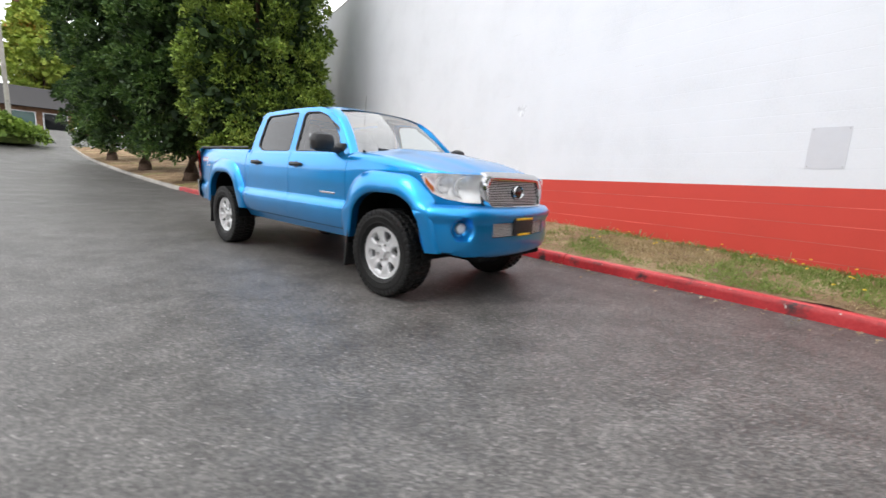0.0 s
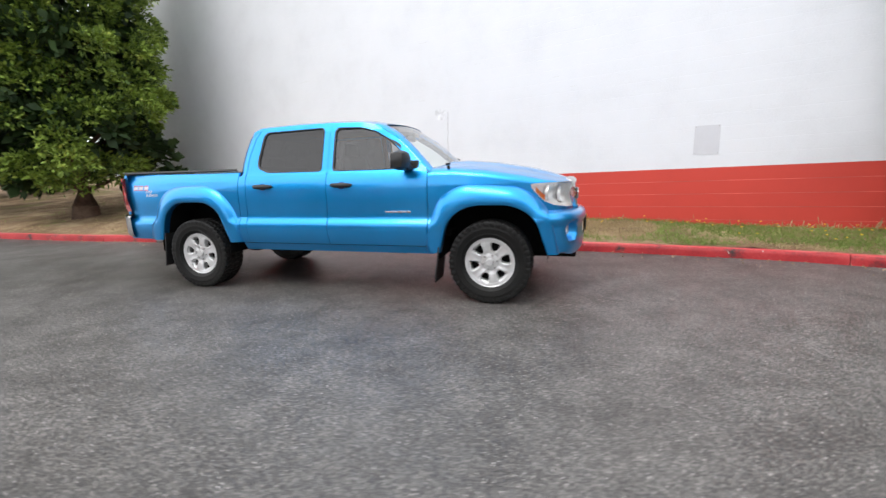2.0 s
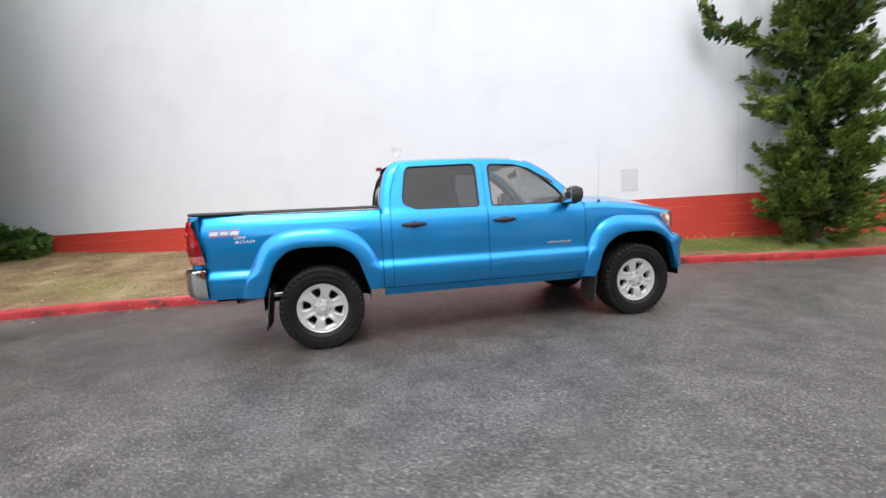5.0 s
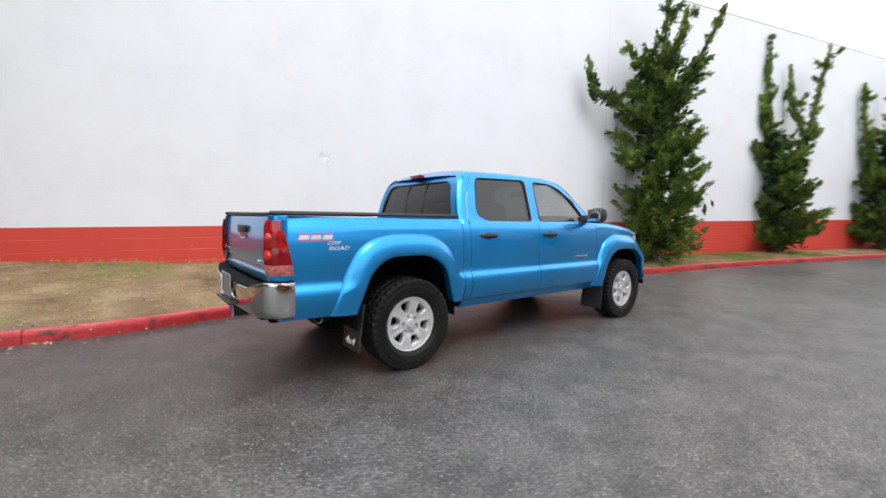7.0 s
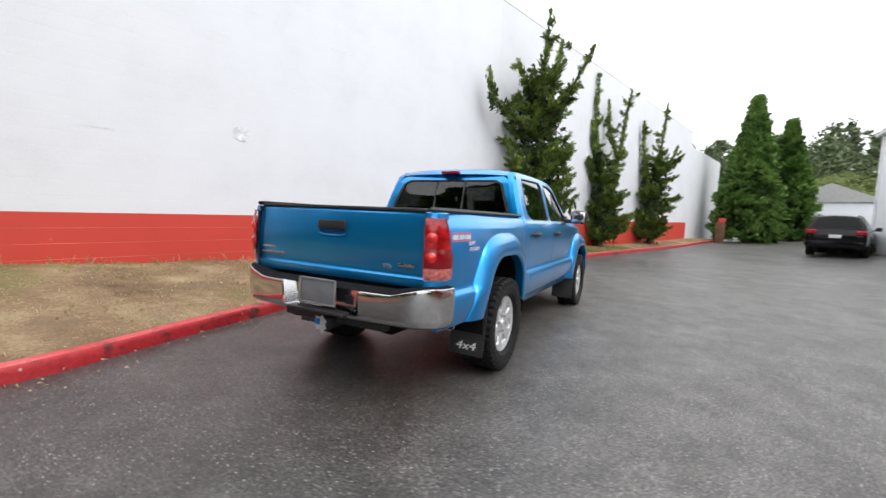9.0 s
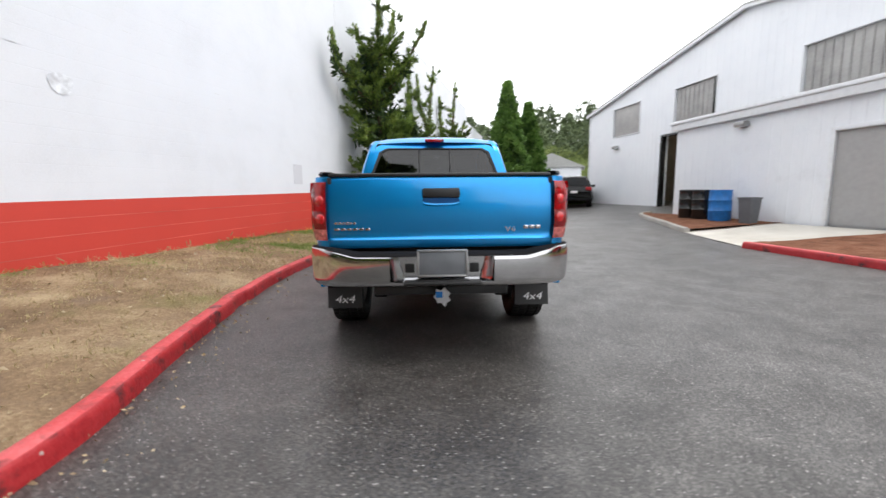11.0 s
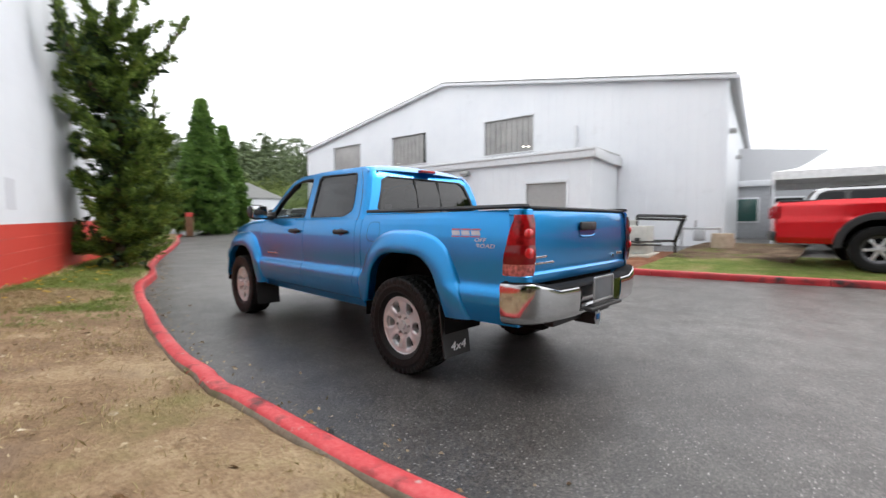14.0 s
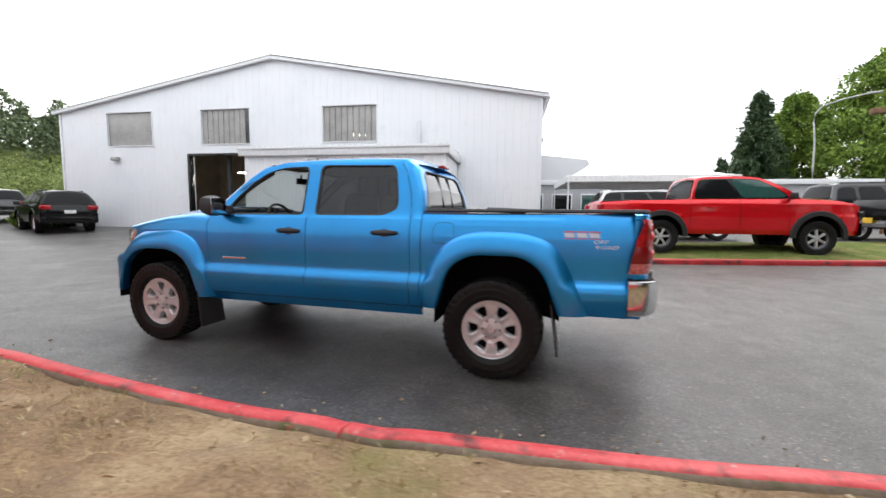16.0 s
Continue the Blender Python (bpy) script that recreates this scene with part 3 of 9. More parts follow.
# verge between the kerb and the big wall
kn = normals_of(KERB)
inner = KERB + kn * (KW - 0.012)
vv = np.linspace(0, 1, 34)
verts, NV = [], len(vv)
for p in inner:
    far = wall_y(p[0]) + (14.0 if p[0] < -11.9 else 0.12)
    zk = float(road_z(*p)) + KH - 0.012 - 0.032 * float(np.interp(p[0], [-9, -5, 2.6, 4.6], [0, 1, 1, 0])) + 0.03 * noise.noise((p[0] * 1.7, 3.0, 1.0)) + 0.012 * noise.noise((p[0] * 7, 3.0, 1.0))
    zf = float(verge_far_z(p[0]))
    span = max(0.05, wall_y(p[0]) - p[1])
    for v in vv:
        y = p[1] + (far - p[1]) * v ** 1.2
        f = min(1.0, max(0.0, (y - p[1]) / span))
        z = zk + (zf - zk) * f**0.8 + 0.035 * noise.noise((p[0] * 0.9, y * 0.9, 0)) * min(1, f * 5) + 0.015 * noise.noise((p[0] * 4, y * 4, 3)) * min(1, f * 8)
        verts.append((p[0], y, z))
faces = [(i * NV + j, (i + 1) * NV + j, (i + 1) * NV + j + 1, i * NV + j + 1) for i in range(len(inner) - 1) for j in range(NV - 1)]
verge = new("verge", raw("verge", verts, faces, M_dry, True))
tagged(verge, "dry trampled grass verge with bare brown soil", "verge", kind="structure")
VERGE = np.array(verts).reshape(len(inner), NV, 3)


def verge_z(x, y):
    i = int(np.argmin(np.abs(VERGE[:, 0, 0] - x)))
    return float(np.interp(y, VERGE[i, :, 1], VERGE[i, :, 2]))


# ---- the big white and red wall ----
WALL = pose(1.346, 4.267, 0, 0, 0, -15.3)
S0, S1, S2, TOP = -13.6, 27.8, 36.5, 7.25


def red_top(s):
    return 1.100 + 0.0159 * s


def course_bands(s0, s1, lows, highs, back=0.3, d=0.0018):
    """Courses of block with recessed bed joints, from s0 to s1; each course from lows to highs, as functions of s."""
    bm = bmesh.new()
    for lo, hi in zip(lows, highs):
        j = 0.005
        rows = []
        for z, y in ((lo, d), (lambda s: lo(s) + j * 0.6, d), (lambda s: lo(s) + j * 1.4, 0.0), (lambda s: hi(s) - j * 0.6, 0.0), (hi, d)):
            rows.append([(s, y, z(s)) for s in np.linspace(s0, s1, 12)])
        grid(bm, rows)
    lo, hi = lows[0], highs[-1]
    grid(bm, [[(s0, 0.004, lo(s0)), (s1, 0.004, lo(s1))], [(s0, back, lo(s0)), (s1, back, lo(s1))], [(s0, back, hi(s0)), (s1, back, hi(s1))], [(s0, 0.004, hi(s0)), (s1, 0.004, hi(s1))]])
    for s in (s0, s1):
        bm.faces.new([bm.verts.new(q) for q in ((s, 0.004, lo(s)), (s, back, lo(s)), (s, back, hi(s)), (s, 0.004, hi(s)))])
    return bm


wall = tagged(new("wall_north"), "tall white painted block wall with a red painted base band", "wall", kind="structure")
wall.matrix_basis = WALL
CH = 0.203
part("red_band", course_bands(S0, S1, [lambda s, k=k: red_top(s) - CH * (k + 1) for k in range(6, -1, -1)], [lambda s, k=k: red_top(s) - CH * k for k in range(6, -1, -1)]), M_red, wall,
     "faded red painted block base band", 3)
M_joint = plain("worn_pink_joint", (0.60, 0.135, 0.105), 0.8, vary=0.45, scale=1.2)
for k in range(1, 6):
    bm = bmesh.new()
    grid(bm, [[(q, y, red_top(q) - CH * k + dz) for q in np.linspace(S0, S1, 40)] for y, dz in ((0.002, -0.0045), (-0.001, -0.003), (-0.001, 0.003), (0.002, 0.0045))])
    part("bed_joint", bm, M_joint, wall, "worn pinkish mortar joint")
nb = int((TOP - 1.1) / CH)
part("white_field", course_bands(S0, S1, [lambda s, k=k: red_top(s) * (1 - k / nb) + TOP * k / nb for k in range(nb)], [lambda s, k=k: red_top(s) * (1 - (k + 1) / nb) + TOP * (k + 1) / nb for k in range(nb)], d=0.0009),
     M_white, wall, "white painted block wall face", 3)
part("white_field", course_bands(S1, S2, [lambda s, k=k: -0.3 + CH * k for k in range(33)], [lambda s, k=k: -0.3 + CH * (k + 1) for k in range(33)]), M_white, wall, "lower white block wall face", 3)
bm = bmesh.new()
box(bm, ((S0 + S1) / 2, 0.15, TOP + 0.02), (S1 - S0 + 0.02, 0.306, 0.05), 0.008)
part("coping", bm, M_roof, wall, "thin grey metal coping")
part("end_wall", boxes(((S0 + 0.15, 9.3, 3.6), (0.3, 18, 7.3), 0.01), ((S2 - 0.15, 9.3, 3.2), (0.3, 18, 6.4), 0.01)), M_white, wall)
part("roof", boxes((((S0 + S1) / 2, 9.3, TOP - 0.25), (S1 - S0 - 0.6, 18, 0.2), 0.0)), M_roof, wall)
part("control_joint", boxes(((6.96, 0.001, 4.24), (0.012, 0.008, 6.0), 0.002)), plain("painted_sealant", (0.66, 0.67, 0.69), 0.6), wall, "vertical control joint sealed in the wall")


def wall_s(x):
    return (x - 1.346) / 0.9646


# access plate on the wall
plate = tagged(new("wall_access_plate"), "off-white painted metal access plate screwed to the wall", "access plate")
plate.matrix_basis = WALL @ pose(wall_s(5.99), 0, 1.60)
part("cover", boxes(((0, -0.003, 0), (0.34, 0.004, 0.44), 0.0)), plain("grey_white_plate", (0.62, 0.63, 0.67), 0.7, vary=0.02), plate)
for sx in (-1, 1):
    for sz in (-1, 1):
        bm = bmesh.new()
        rod(bm, (sx * 0.15, -0.004, sz * 0.20), (sx * 0.15, -0.007, sz * 0.20), 0.006, 8)
        part("screw", bm, M_steel, plate)
# plastered patch and scars in the white paint
patch = tagged(new("plaster_patch"), "rough round plaster patch in the white wall", "patch")
patch.matrix_basis = WALL @ pose(wall_s(1.35), -0.002, 2.43)
bm = bmesh.new()
fill(bm, [(0.13 * math.cos(a) * (1 + 0.12 * math.sin(3 * a)), 0.13 * math.sin(a) * (1 + 0.1 * math.cos(2 * a))) for a in np.linspace(0, 2 * math.pi, 24, endpoint=False)],
     lambda a, b: (a, -0.006 - 0.006 * noise.noise((a * 20, b * 20, 1)), b))
part("plaster", bm, plain("grey_plaster", (0.715, 0.735, 0.77), 0.9, bump=0.3, bscale=60, vary=0.3), patch)
scar_m = plain("bare_scar", (0.70, 0.71, 0.72), 0.9, vary=0.3)
rng = random.Random(5)
for k, (x, z, w) in enumerate([(-1.16, 4.24, 0.10), (0.9, 2.75, 0.22), (-0.4, 2.2, 0.5), (2.2, 3.3, 0.16), (3.7, 2.85, 0.14), (4.0, 2.65, 0.12), (7.4, 3.9, 0.6), (-2.5, 3.6, 0.4), (1.0, 3.9, 0.3), (3.1, 4.3, 0.7), (-3.6, 2.6, 0.3)]):
    sc = tagged(new("paint_scar"), "thin grey scar where the white paint flaked along a joint", "paint scar", "scars in the white wall")
    sc.matrix_basis = WALL @ pose(wall_s(x), -0.001, z)
    bm = bmesh.new()
    up, dn = [], []
    for q in np.linspace(-w / 2, w / 2, 12):
        h = 0.0035 * (1 - (2 * q / w) ** 2) * (0.6 + 0.6 * rng.random()) + 0.001
        up.append((q, -0.003, h + 0.015 * q))
        dn.append((q, -0.003, -h + 0.015 * q))
    vs = grid(bm, [up, dn])
    bmesh.ops.solidify(bm, geom=bm.faces[:], thickness=0.003)
    part("flaked_edge", bm, scar_m, sc)

# ---- the white metal-sided workshop ----
B = pose(0, -12.93, 0, 0, 0, 7.24)
C7, S7 = math.cos(radians(7.24)), math.sin(radians(7.24))


def b_u(x):
    return x / C7


UL, UR, UP, EAVE, RIDGE = b_u(22.15), b_u(0.56), b_u(11.5), 5.70, 7.58


def roof_at(u):
    return RIDGE + (EAVE - RIDGE) * (abs(u - UP) / ((UL - UP) if u > UP else (UP - UR)))


workshop = tagged(new("workshop"), "white ribbed metal-sided workshop building with a low gable", "building")
workshop.matrix_basis = B
openings = [(b_u(17.42), b_u(19.72), 4.13, 5.60), (b_u(12.68), b_u(14.97), 4.13, 5.60), (b_u(7.06), b_u(9.36), 4.13, 5.58), (b_u(12.35), b_u(15.55), -0.2, 3.64)]
bm = bmesh.new()
us = sorted({UR, UL, UP, *[o[0] for o in openings], *[o[1] for o in openings]})
for a, b in zip(us, us[1:]):
    mid = (a + b) / 2
    holes = sorted([o for o in openings if o[0] <= mid <= o[1]], key=lambda o: o[2])
    z = -0.2
    spans = []
    for o in holes:
        if o[2] > z:
            spans.append((z, z, o[2], o[2]))
        z = o[3]
    spans.append((z, z, roof_at(a), roof_at(b)))
    for z0, z1, t0, t1 in spans:
        f = [bm.verts.new(q) for q in ((a, 0, z0), (b, 0, z1), (b, 0, t1), (a, 0, t0))]
        g = [bm.verts.new(q) for q in ((a, -0.22, z0), (b, -0.22, z1), (b, -0.22, t1), (a, -0.22, t0))]
        bm.faces.new(f[::-1])
        bm.faces.new(g)
        for k in range(4):
            bm.faces.new((f[k], f[(k + 1) % 4], g[(k + 1) % 4], g[k]))
bmesh.ops.remove_doubles(bm, verts=bm.verts, dist=0.001)
part("front_wall", bm, M_siding, workshop, "white ribbed metal siding").data.shade_flat()
bm = bmesh.new()
u = UR + 0.12
while u < UL - 0.05:
    holes = sorted([o for o in openings if o[0] - 0.05 <= u <= o[1] + 0.05], key=lambda o: o[2])
    z, spans = 0.0, []
    for o in holes:
        if o[2] > z + 0.05:
            spans.append((z, o[2] - 0.05))
        z = o[3] + 0.05
    spans.append((z, roof_at(u) - 0.06))
    for z0, z1 in spans:
        grid(bm, [[(u - 0.032, 0.001, z0), (u - 0.032, 0.001, z1)], [(u - 0.016, 0.009, z0), (u - 0.016, 0.009, z1)], [(u + 0.016, 0.009, z0), (u + 0.016, 0.009, z1)], [(u + 0.032, 0.001, z0), (u + 0.032, 0.001, z1)]])
    u += 0.305
part("siding_ribs", bm, M_siding, workshop, "raised vertical ribs of the siding")
DEP = 26.0
for u0, sgn in ((UR, 1), (UL, -1)):
    bm = bmesh.new()
    box(bm, (u0 + sgn * 0.1, -DEP / 2 - 0.11, EAVE / 2 - 0.1), (0.2, DEP - 0.24, EAVE + 0.1), 0.0)
    part("side_wall", bm, M_siding, workshop)
bm = bmesh.new()
box(bm, ((UL + UR) / 2, -DEP, EAVE / 2 - 0.1), (UL - UR - 0.44, 0.2, EAVE + 0.1), 0.0)
part("back_wall", bm, M_siding, workshop)
bm = bmesh.new()
for k in range(84):
    v = -0.3 - k * 0.305
    grid(bm, [[(UR - 0.001, v - 0.03, 0), (UR - 0.001, v - 0.03, EAVE - 0.1)], [(UR - 0.006, v - 0.014, 0), (UR - 0.006, v - 0.014, EAVE - 0.1)], [(UR - 0.006, v + 0.014, 0), (UR - 0.006, v + 0.014, EAVE - 0.1)], [(UR - 0.001, v + 0.03, 0), (UR - 0.001, v + 0.03, EAVE - 0.1)]])
part("side_ribs", bm, M_siding, workshop)
bm = bmesh.new()
for u0 in (UR - 0.25, UL + 0.25):
    z0 = EAVE - 0.02
    vs = [bm.verts.new(q) for q in ((u0, 0.22, z0), (UP, 0.22, RIDGE + 0.06), (UP, -DEP, RIDGE + 0.06), (u0, -DEP, z0))]
    ws = [bm.verts.new((v.co.x, v.co.y, v.co.z + 0.07)) for v in vs]
    bm.faces.new(vs)
    bm.faces.new(ws[::-1])
    for k in range(4):
        bm.faces.new((vs[k], vs[(k + 1) % 4], ws[(k + 1) % 4], ws[k]))
part("roof", bm, M_roof, workshop, "low-pitched grey metal roof")
bm = bmesh.new()
for u0 in (UR - 0.27, UL + 0.27):
    a, b = Vector((u0, 0.16, EAVE - 0.04)), Vector((UP, 0.16, RIDGE + 0.04))
    d = b - a
    ang = math.atan2(d.z, d.x)
    box(bm, (a + b) / 2, (d.length, 0.12, 0.17), 0.012, Matrix.Rotation(-ang, 4, "Y"))
part("rake_trim", bm, M_trim, workshop, "pale grey rake trim")
part("gutter", boxes(((UR - 0.28, -DEP / 2, EAVE - 0.03), (0.12, DEP, 0.13), 0.02)), M_trim, workshop, "white eave gutter")
part("corner_trim", boxes(((UR - 0.03, 0.02, 2.85), (0.08, 0.06, 5.5), 0.01)), M_siding, workshop)
part("corner_trim", boxes(((UL + 0.03, 0.03, 2.85), (0.08, 0.08, 5.5), 0.01)), M_trim, workshop)
# windows of the workshop
rng = random.Random(3)
for wi, (u0, u1, z0, z1) in enumerate(openings[:3]):
    fr = boxes((((u0 + u1) / 2, 0.012, z1 + 0.02), (u1 - u0 + 0.08, 0.04, 0.04), 0.006), (((u0 + u1) / 2, 0.012, z0 - 0.02), (u1 - u0 + 0.10, 0.06, 0.04), 0.006),
               ((u0 - 0.02, 0.012, (z0 + z1) / 2), (0.04, 0.04, z1 - z0), 0.006), ((u1 + 0.02, 0.012, (z0 + z1) / 2), (0.04, 0.04, z1 - z0), 0.006))
    win = part("window", fr, M_trim, workshop, "white-framed high workshop window")
    n = (1, 9, 9)[wi]
    for k in range(n):
        a = u0 + (u1 - u0) * k / n
        b = u0 + (u1 - u0) * (k + 1) / n
        if wi == 1 and k == 0:
            part("pane", boxes((((a + b) / 2, -0.10, (z0 + z1) / 2), (b - a - 0.012, 0.012, z1 - z0), 0.0)), M_pane, win)
        else:
            part("pane", boxes((((a + b) / 2, -0.09, (z0 + z1) / 2), (b - a - 0.03, 0.02, z1 - z0), 0.006)), M_fibre, win, "grey ribbed translucent sheet")
    if wi == 0:
        continue
    part("mullions", boxes(*[((u0 + (u1 - u0) * k / n, -0.075, (z0 + z1) / 2), (0.014, 0.03, z1 - z0), 0.004) for k in range(1, n)]), M_fibre, win)
bm = bmesh.new()
rod(bm, (5.3, 0.14, 3.3), (5.3, 0.14, 4.85), 0.06, 12)
box(bm, (5.3, 0.07, 4.3), (0.16, 0.14, 0.04), 0.005)
part("vent_pipe", bm, M_trim, workshop, "white vent pipe on the workshop wall")
# open bay door with the lit shop inside
u0, u1, z0, z1 = openings[3]
part("bay_door_frame", boxes(((u0 - 0.03, 0.0, 1.75), (0.10, 0.26, 3.9), 0.006), ((u1 + 0.03, 0.0, 1.75), (0.10, 0.26, 3.9), 0.006), (((u0 + u1) / 2, 0.0, z1 + 0.03), (u1 - u0 + 0.16, 0.26, 0.10), 0.006)), M_gloss, workshop, "dark steel bay door frame")
part("inner_room", boxes((((u0 + u1) / 2, -9.2, 2.6), (16, 0.1, 6.5), 0), ((u1 + 5.6, -5, 2.6), (0.1, 8.6, 6.5), 0), ((u0 - 5.6, -5, 2.6), (0.1, 8.6, 6.5), 0)), plain("tan_boarding", (0.19, 0.155, 0.115), 0.8, vary=0.2, scale=1.5), workshop, "dim brown workshop interior")
part("inner_post", boxes((((u0 + u1) / 2 + 0.1, -0.5, 1.8), (0.16, 0.16, 3.7), 0.01), (((u0 + u1) / 2, -3.0, 0.95), (5.0, 1.6, 1.3), 0.02)), M_dark, workshop)
tube = bpy.data.materials.new("lit_tube")
tube.use_nodes = True
tube.node_tree.nodes["Principled BSDF"].inputs["Emission Color"].default_value = (1.0, 0.93, 0.78, 1)
tube.node_tree.nodes["Principled BSDF"].inputs["Emission Strength"].default_value = 45.0
for k, (uu, v, z) in enumerate([(b_u(14.7), -3.0, 3.15), (b_u(13.4), -3.6, 3.1), (b_u(14.2), -5.5, 5.0), (b_u(18.4), -4.0, 5.05), (b_u(9.6), -5.0, 5.3)]):
    lt = tagged(new("tube_light"), "lit white fluorescent tube light inside the workshop", "tube light", "tube lights")
    lt.matrix_basis = B @ pose(uu, v, z, 0, 0, 8)
    part("tube", boxes(((0, 0, 0), (1.2, 0.05, 0.05), 0.01)), tube, lt)
    part("reflector", boxes(((0, 0, 0.05), (1.25, 0.2, 0.03), 0.008)), M_trim, lt)
    for q in (-0.5, 0.5):
        part("hanger", boxes(((q, 0, 0.06 + (6.1 - z) / 2 - 0.03), (0.01, 0.01, 6.1 - z), 0)), M_steel, lt)
# annex
AU0, AU1, AV = 3.78, 11.06, 2.957
annex = tagged(new("annex"), "low white metal-sided annex with a grey roll-up door", "annex")
annex.matrix_basis = B
g0, g1, gz = 4.54, 5.97, 2.47
bm = bmesh.new()
for a, b, z0, z1 in ((AU0, g0, -0.2, 3.2), (g1, AU1, -0.2, 3.2), (g0, g1, gz, 3.2)):
    box(bm, ((a + b) / 2, AV - 0.08, (z0 + z1) / 2), (b - a, 0.16, z1 - z0), 0.0)
box(bm, (AU0 + 0.08, AV / 2 - 0.06, 1.5), (0.16, AV - 0.24, 3.4), 0.0)
box(bm, (AU1 - 0.08, AV / 2 - 0.06, 1.5), (0.16, AV - 0.24, 3.4), 0.0)
bmesh.ops.remove_doubles(bm, verts=bm.verts, dist=0.001)
part("annex_wall", bm, M_siding, annex, "white ribbed annex siding").data.shade_flat()
bm = bmesh.new()
u = AU0 + 0.12
while u < AU1 - 0.05:
    z0 = gz + 0.08 if g0 - 0.05 < u < g1 + 0.05 else 0.05
    grid(bm, [[(u - 0.03, AV, z0), (u - 0.03, AV, 3.14)], [(u - 0.014, AV + 0.012, z0), (u - 0.014, AV + 0.012, 3.14)], [(u + 0.014, AV + 0.012, z0), (u + 0.014, AV + 0.012, 3.14)], [(u + 0.03, AV, z0), (u + 0.03, AV, 3.14)]])
    u += 0.305
part("siding_ribs", bm, M_siding, annex)
bm = bmesh.new()
box(bm, ((AU0 + AU1) / 2, AV / 2 + 0.06, 3.44), (AU1 - AU0 + 0.24, AV + 0.2, 0.08), 0.01)
part("annex_roof", bm, M_roof, annex)
part("fascia", boxes((((AU0 + AU1) / 2, AV + 0.10, 3.32), (AU1 - AU0 + 0.30, 0.09, 0.30), 0.012), ((AU0 - 0.10, AV / 2 + 0.0, 3.32), (0.09, AV - 0.02, 0.30), 0.012),
                     (((AU0 + AU1) / 2, AV + 0.16, 3.43), (AU1 - AU0 + 0.34, 0.06, 0.10), 0.02)), M_trim, annex, "deep white fascia and gutter")
bm = bmesh.new()
k = 0
uu = AU0 - 0.05
while uu < AU1 + 0.1:
    rod(bm, (uu, AV + 0.02, 3.50), (uu, 0.02, 3.58), 0.022, 6)
    uu += 0.21
part("roof_ribs", bm, M_roof, annex)
door = part("roll_door", boxes((((g0 + g1) / 2, AV - 0.07, (gz + 0.3) / 2), (g1 - g0 - 0.02, 0.03, gz - 0.3), 0.0)), M_rolldoor, annex, "closed grey roll-up door")
for k in range(18):
    z = 0.34 + k * (gz - 0.34) / 18
    part("slat", boxes((((g0 + g1) / 2, AV - 0.052, z + (gz - 0.34) / 36), (g1 - g0 - 0.03, 0.006, (gz - 0.34) / 18 - 0.0015), 0.0)), M_rolldoor, door)
part("door_trim", boxes(((g0 - 0.03, AV + 0.012, 1.25), (0.09, 0.05, 2.5), 0.006), ((g1 + 0.03, AV + 0.012, 1.25), (0.09, 0.05, 2.5), 0.006), (((g0 + g1) / 2, AV + 0.012, gz + 0.05), (g1 - g0 + 0.16, 0.05, 0.09), 0.006)), M_trim, annex)


def wall_lamp(m, label):
    ob = tagged(new("wall_lamp"), label, "wall lamp", "wall lamps")
    ob.matrix_basis = m
    bm = bmesh.new()
    box(bm, (0, 0.10, 0), (0.36, 0.20, 0.14), 0.03)
    part("housing", bm, M_steel, ob)
    part("lens", boxes(((0, 0.13, -0.075), (0.28, 0.12, 0.03), 0.008)), M_glass, ob)
    part("back_plate", boxes(((0, 0.005, 0), (0.22, 0.012, 0.18), 0.003)), M_gloss, ob)
    return ob


wall_lamp(B @ pose(b_u(19.28), 0.022, 3.55), "grey box wall lamp on the workshop front")
wall_lamp(B @ pose(8.4, AV + 0.014, 3.0), "grey box wall lamp on the annex front")
wall_lamp(B @ pose(UR - 0.025, -1.6, 4.3, 0, 0, 90), "grey box wall lamp on the workshop side")
wall_lamp(B @ pose(UR - 0.025, -6.5, 4.0, 0, 0, 90), "grey box wall lamp on the workshop side")

# ---- far side: driveway slab, mulch beds, lawn strip, kerbs ----
OK1 = spline([(3.85, -5.93), (2.6, -6.0), (1.3, -6.1), (-0.7, -6.35), (-2.2, -6.62), (-4.2, -7.05), (-6.8, -7.56), (-10, -8.4), (-16, -10.2), (-26, -14)], 240)
kerb_run("kerb_far", OK1, 1, M_kerb, "red-painted concrete kerb along the far lawn strip", alt=lambda x: M_kerb if x > -6.7 else M_concrete)
OK2 = spline([(12.35, -8.7), (12.1, -8.2), (11.2, -7.8), (8.7, -7.13), (7.5, -6.75), (6.6, -6.5)], 60)
kerb_run("kerb_island", OK2, 1, M_concrete, "grey concrete kerb of the mulch island with one red end", length=2.4, alt=lambda x: M_kerb if x < 7.0 else M_concrete)


def sheet(name, curve, far_y, material, label, lift=0.10, rise=0.02, rows_n=16, flip=False):
    """Planted ground between a kerb line and a far line."""
    verts = []
    for p in curve:
        fy = far_y(p[0])
        for v in np.linspace(0, 1, rows_n):
            y = p[1] + (fy - p[1]) * v
            z = float(road_z(p[0], y)) + lift + rise * math.sin(v * 3.0) + 0.03 * noise.noise((p[0] * 0.8, y * 0.8, 7)) * min(1, v * 6) + 0.012 * noise.noise((p[0] * 4, y * 4, 7))
            if v == 0:
                z -= 0.01
            verts.append((p[0], y, z))
    n = rows_n
    faces = [(i * n + j, (i + 1) * n + j, (i + 1) * n + j + 1, i * n + j + 1) for i in range(len(curve) - 1) for j in range(n - 1)]
    ob = new(name, raw(name, verts, faces, material, True))
    return tagged(ob, label, name.replace("_", " "), kind="structure")


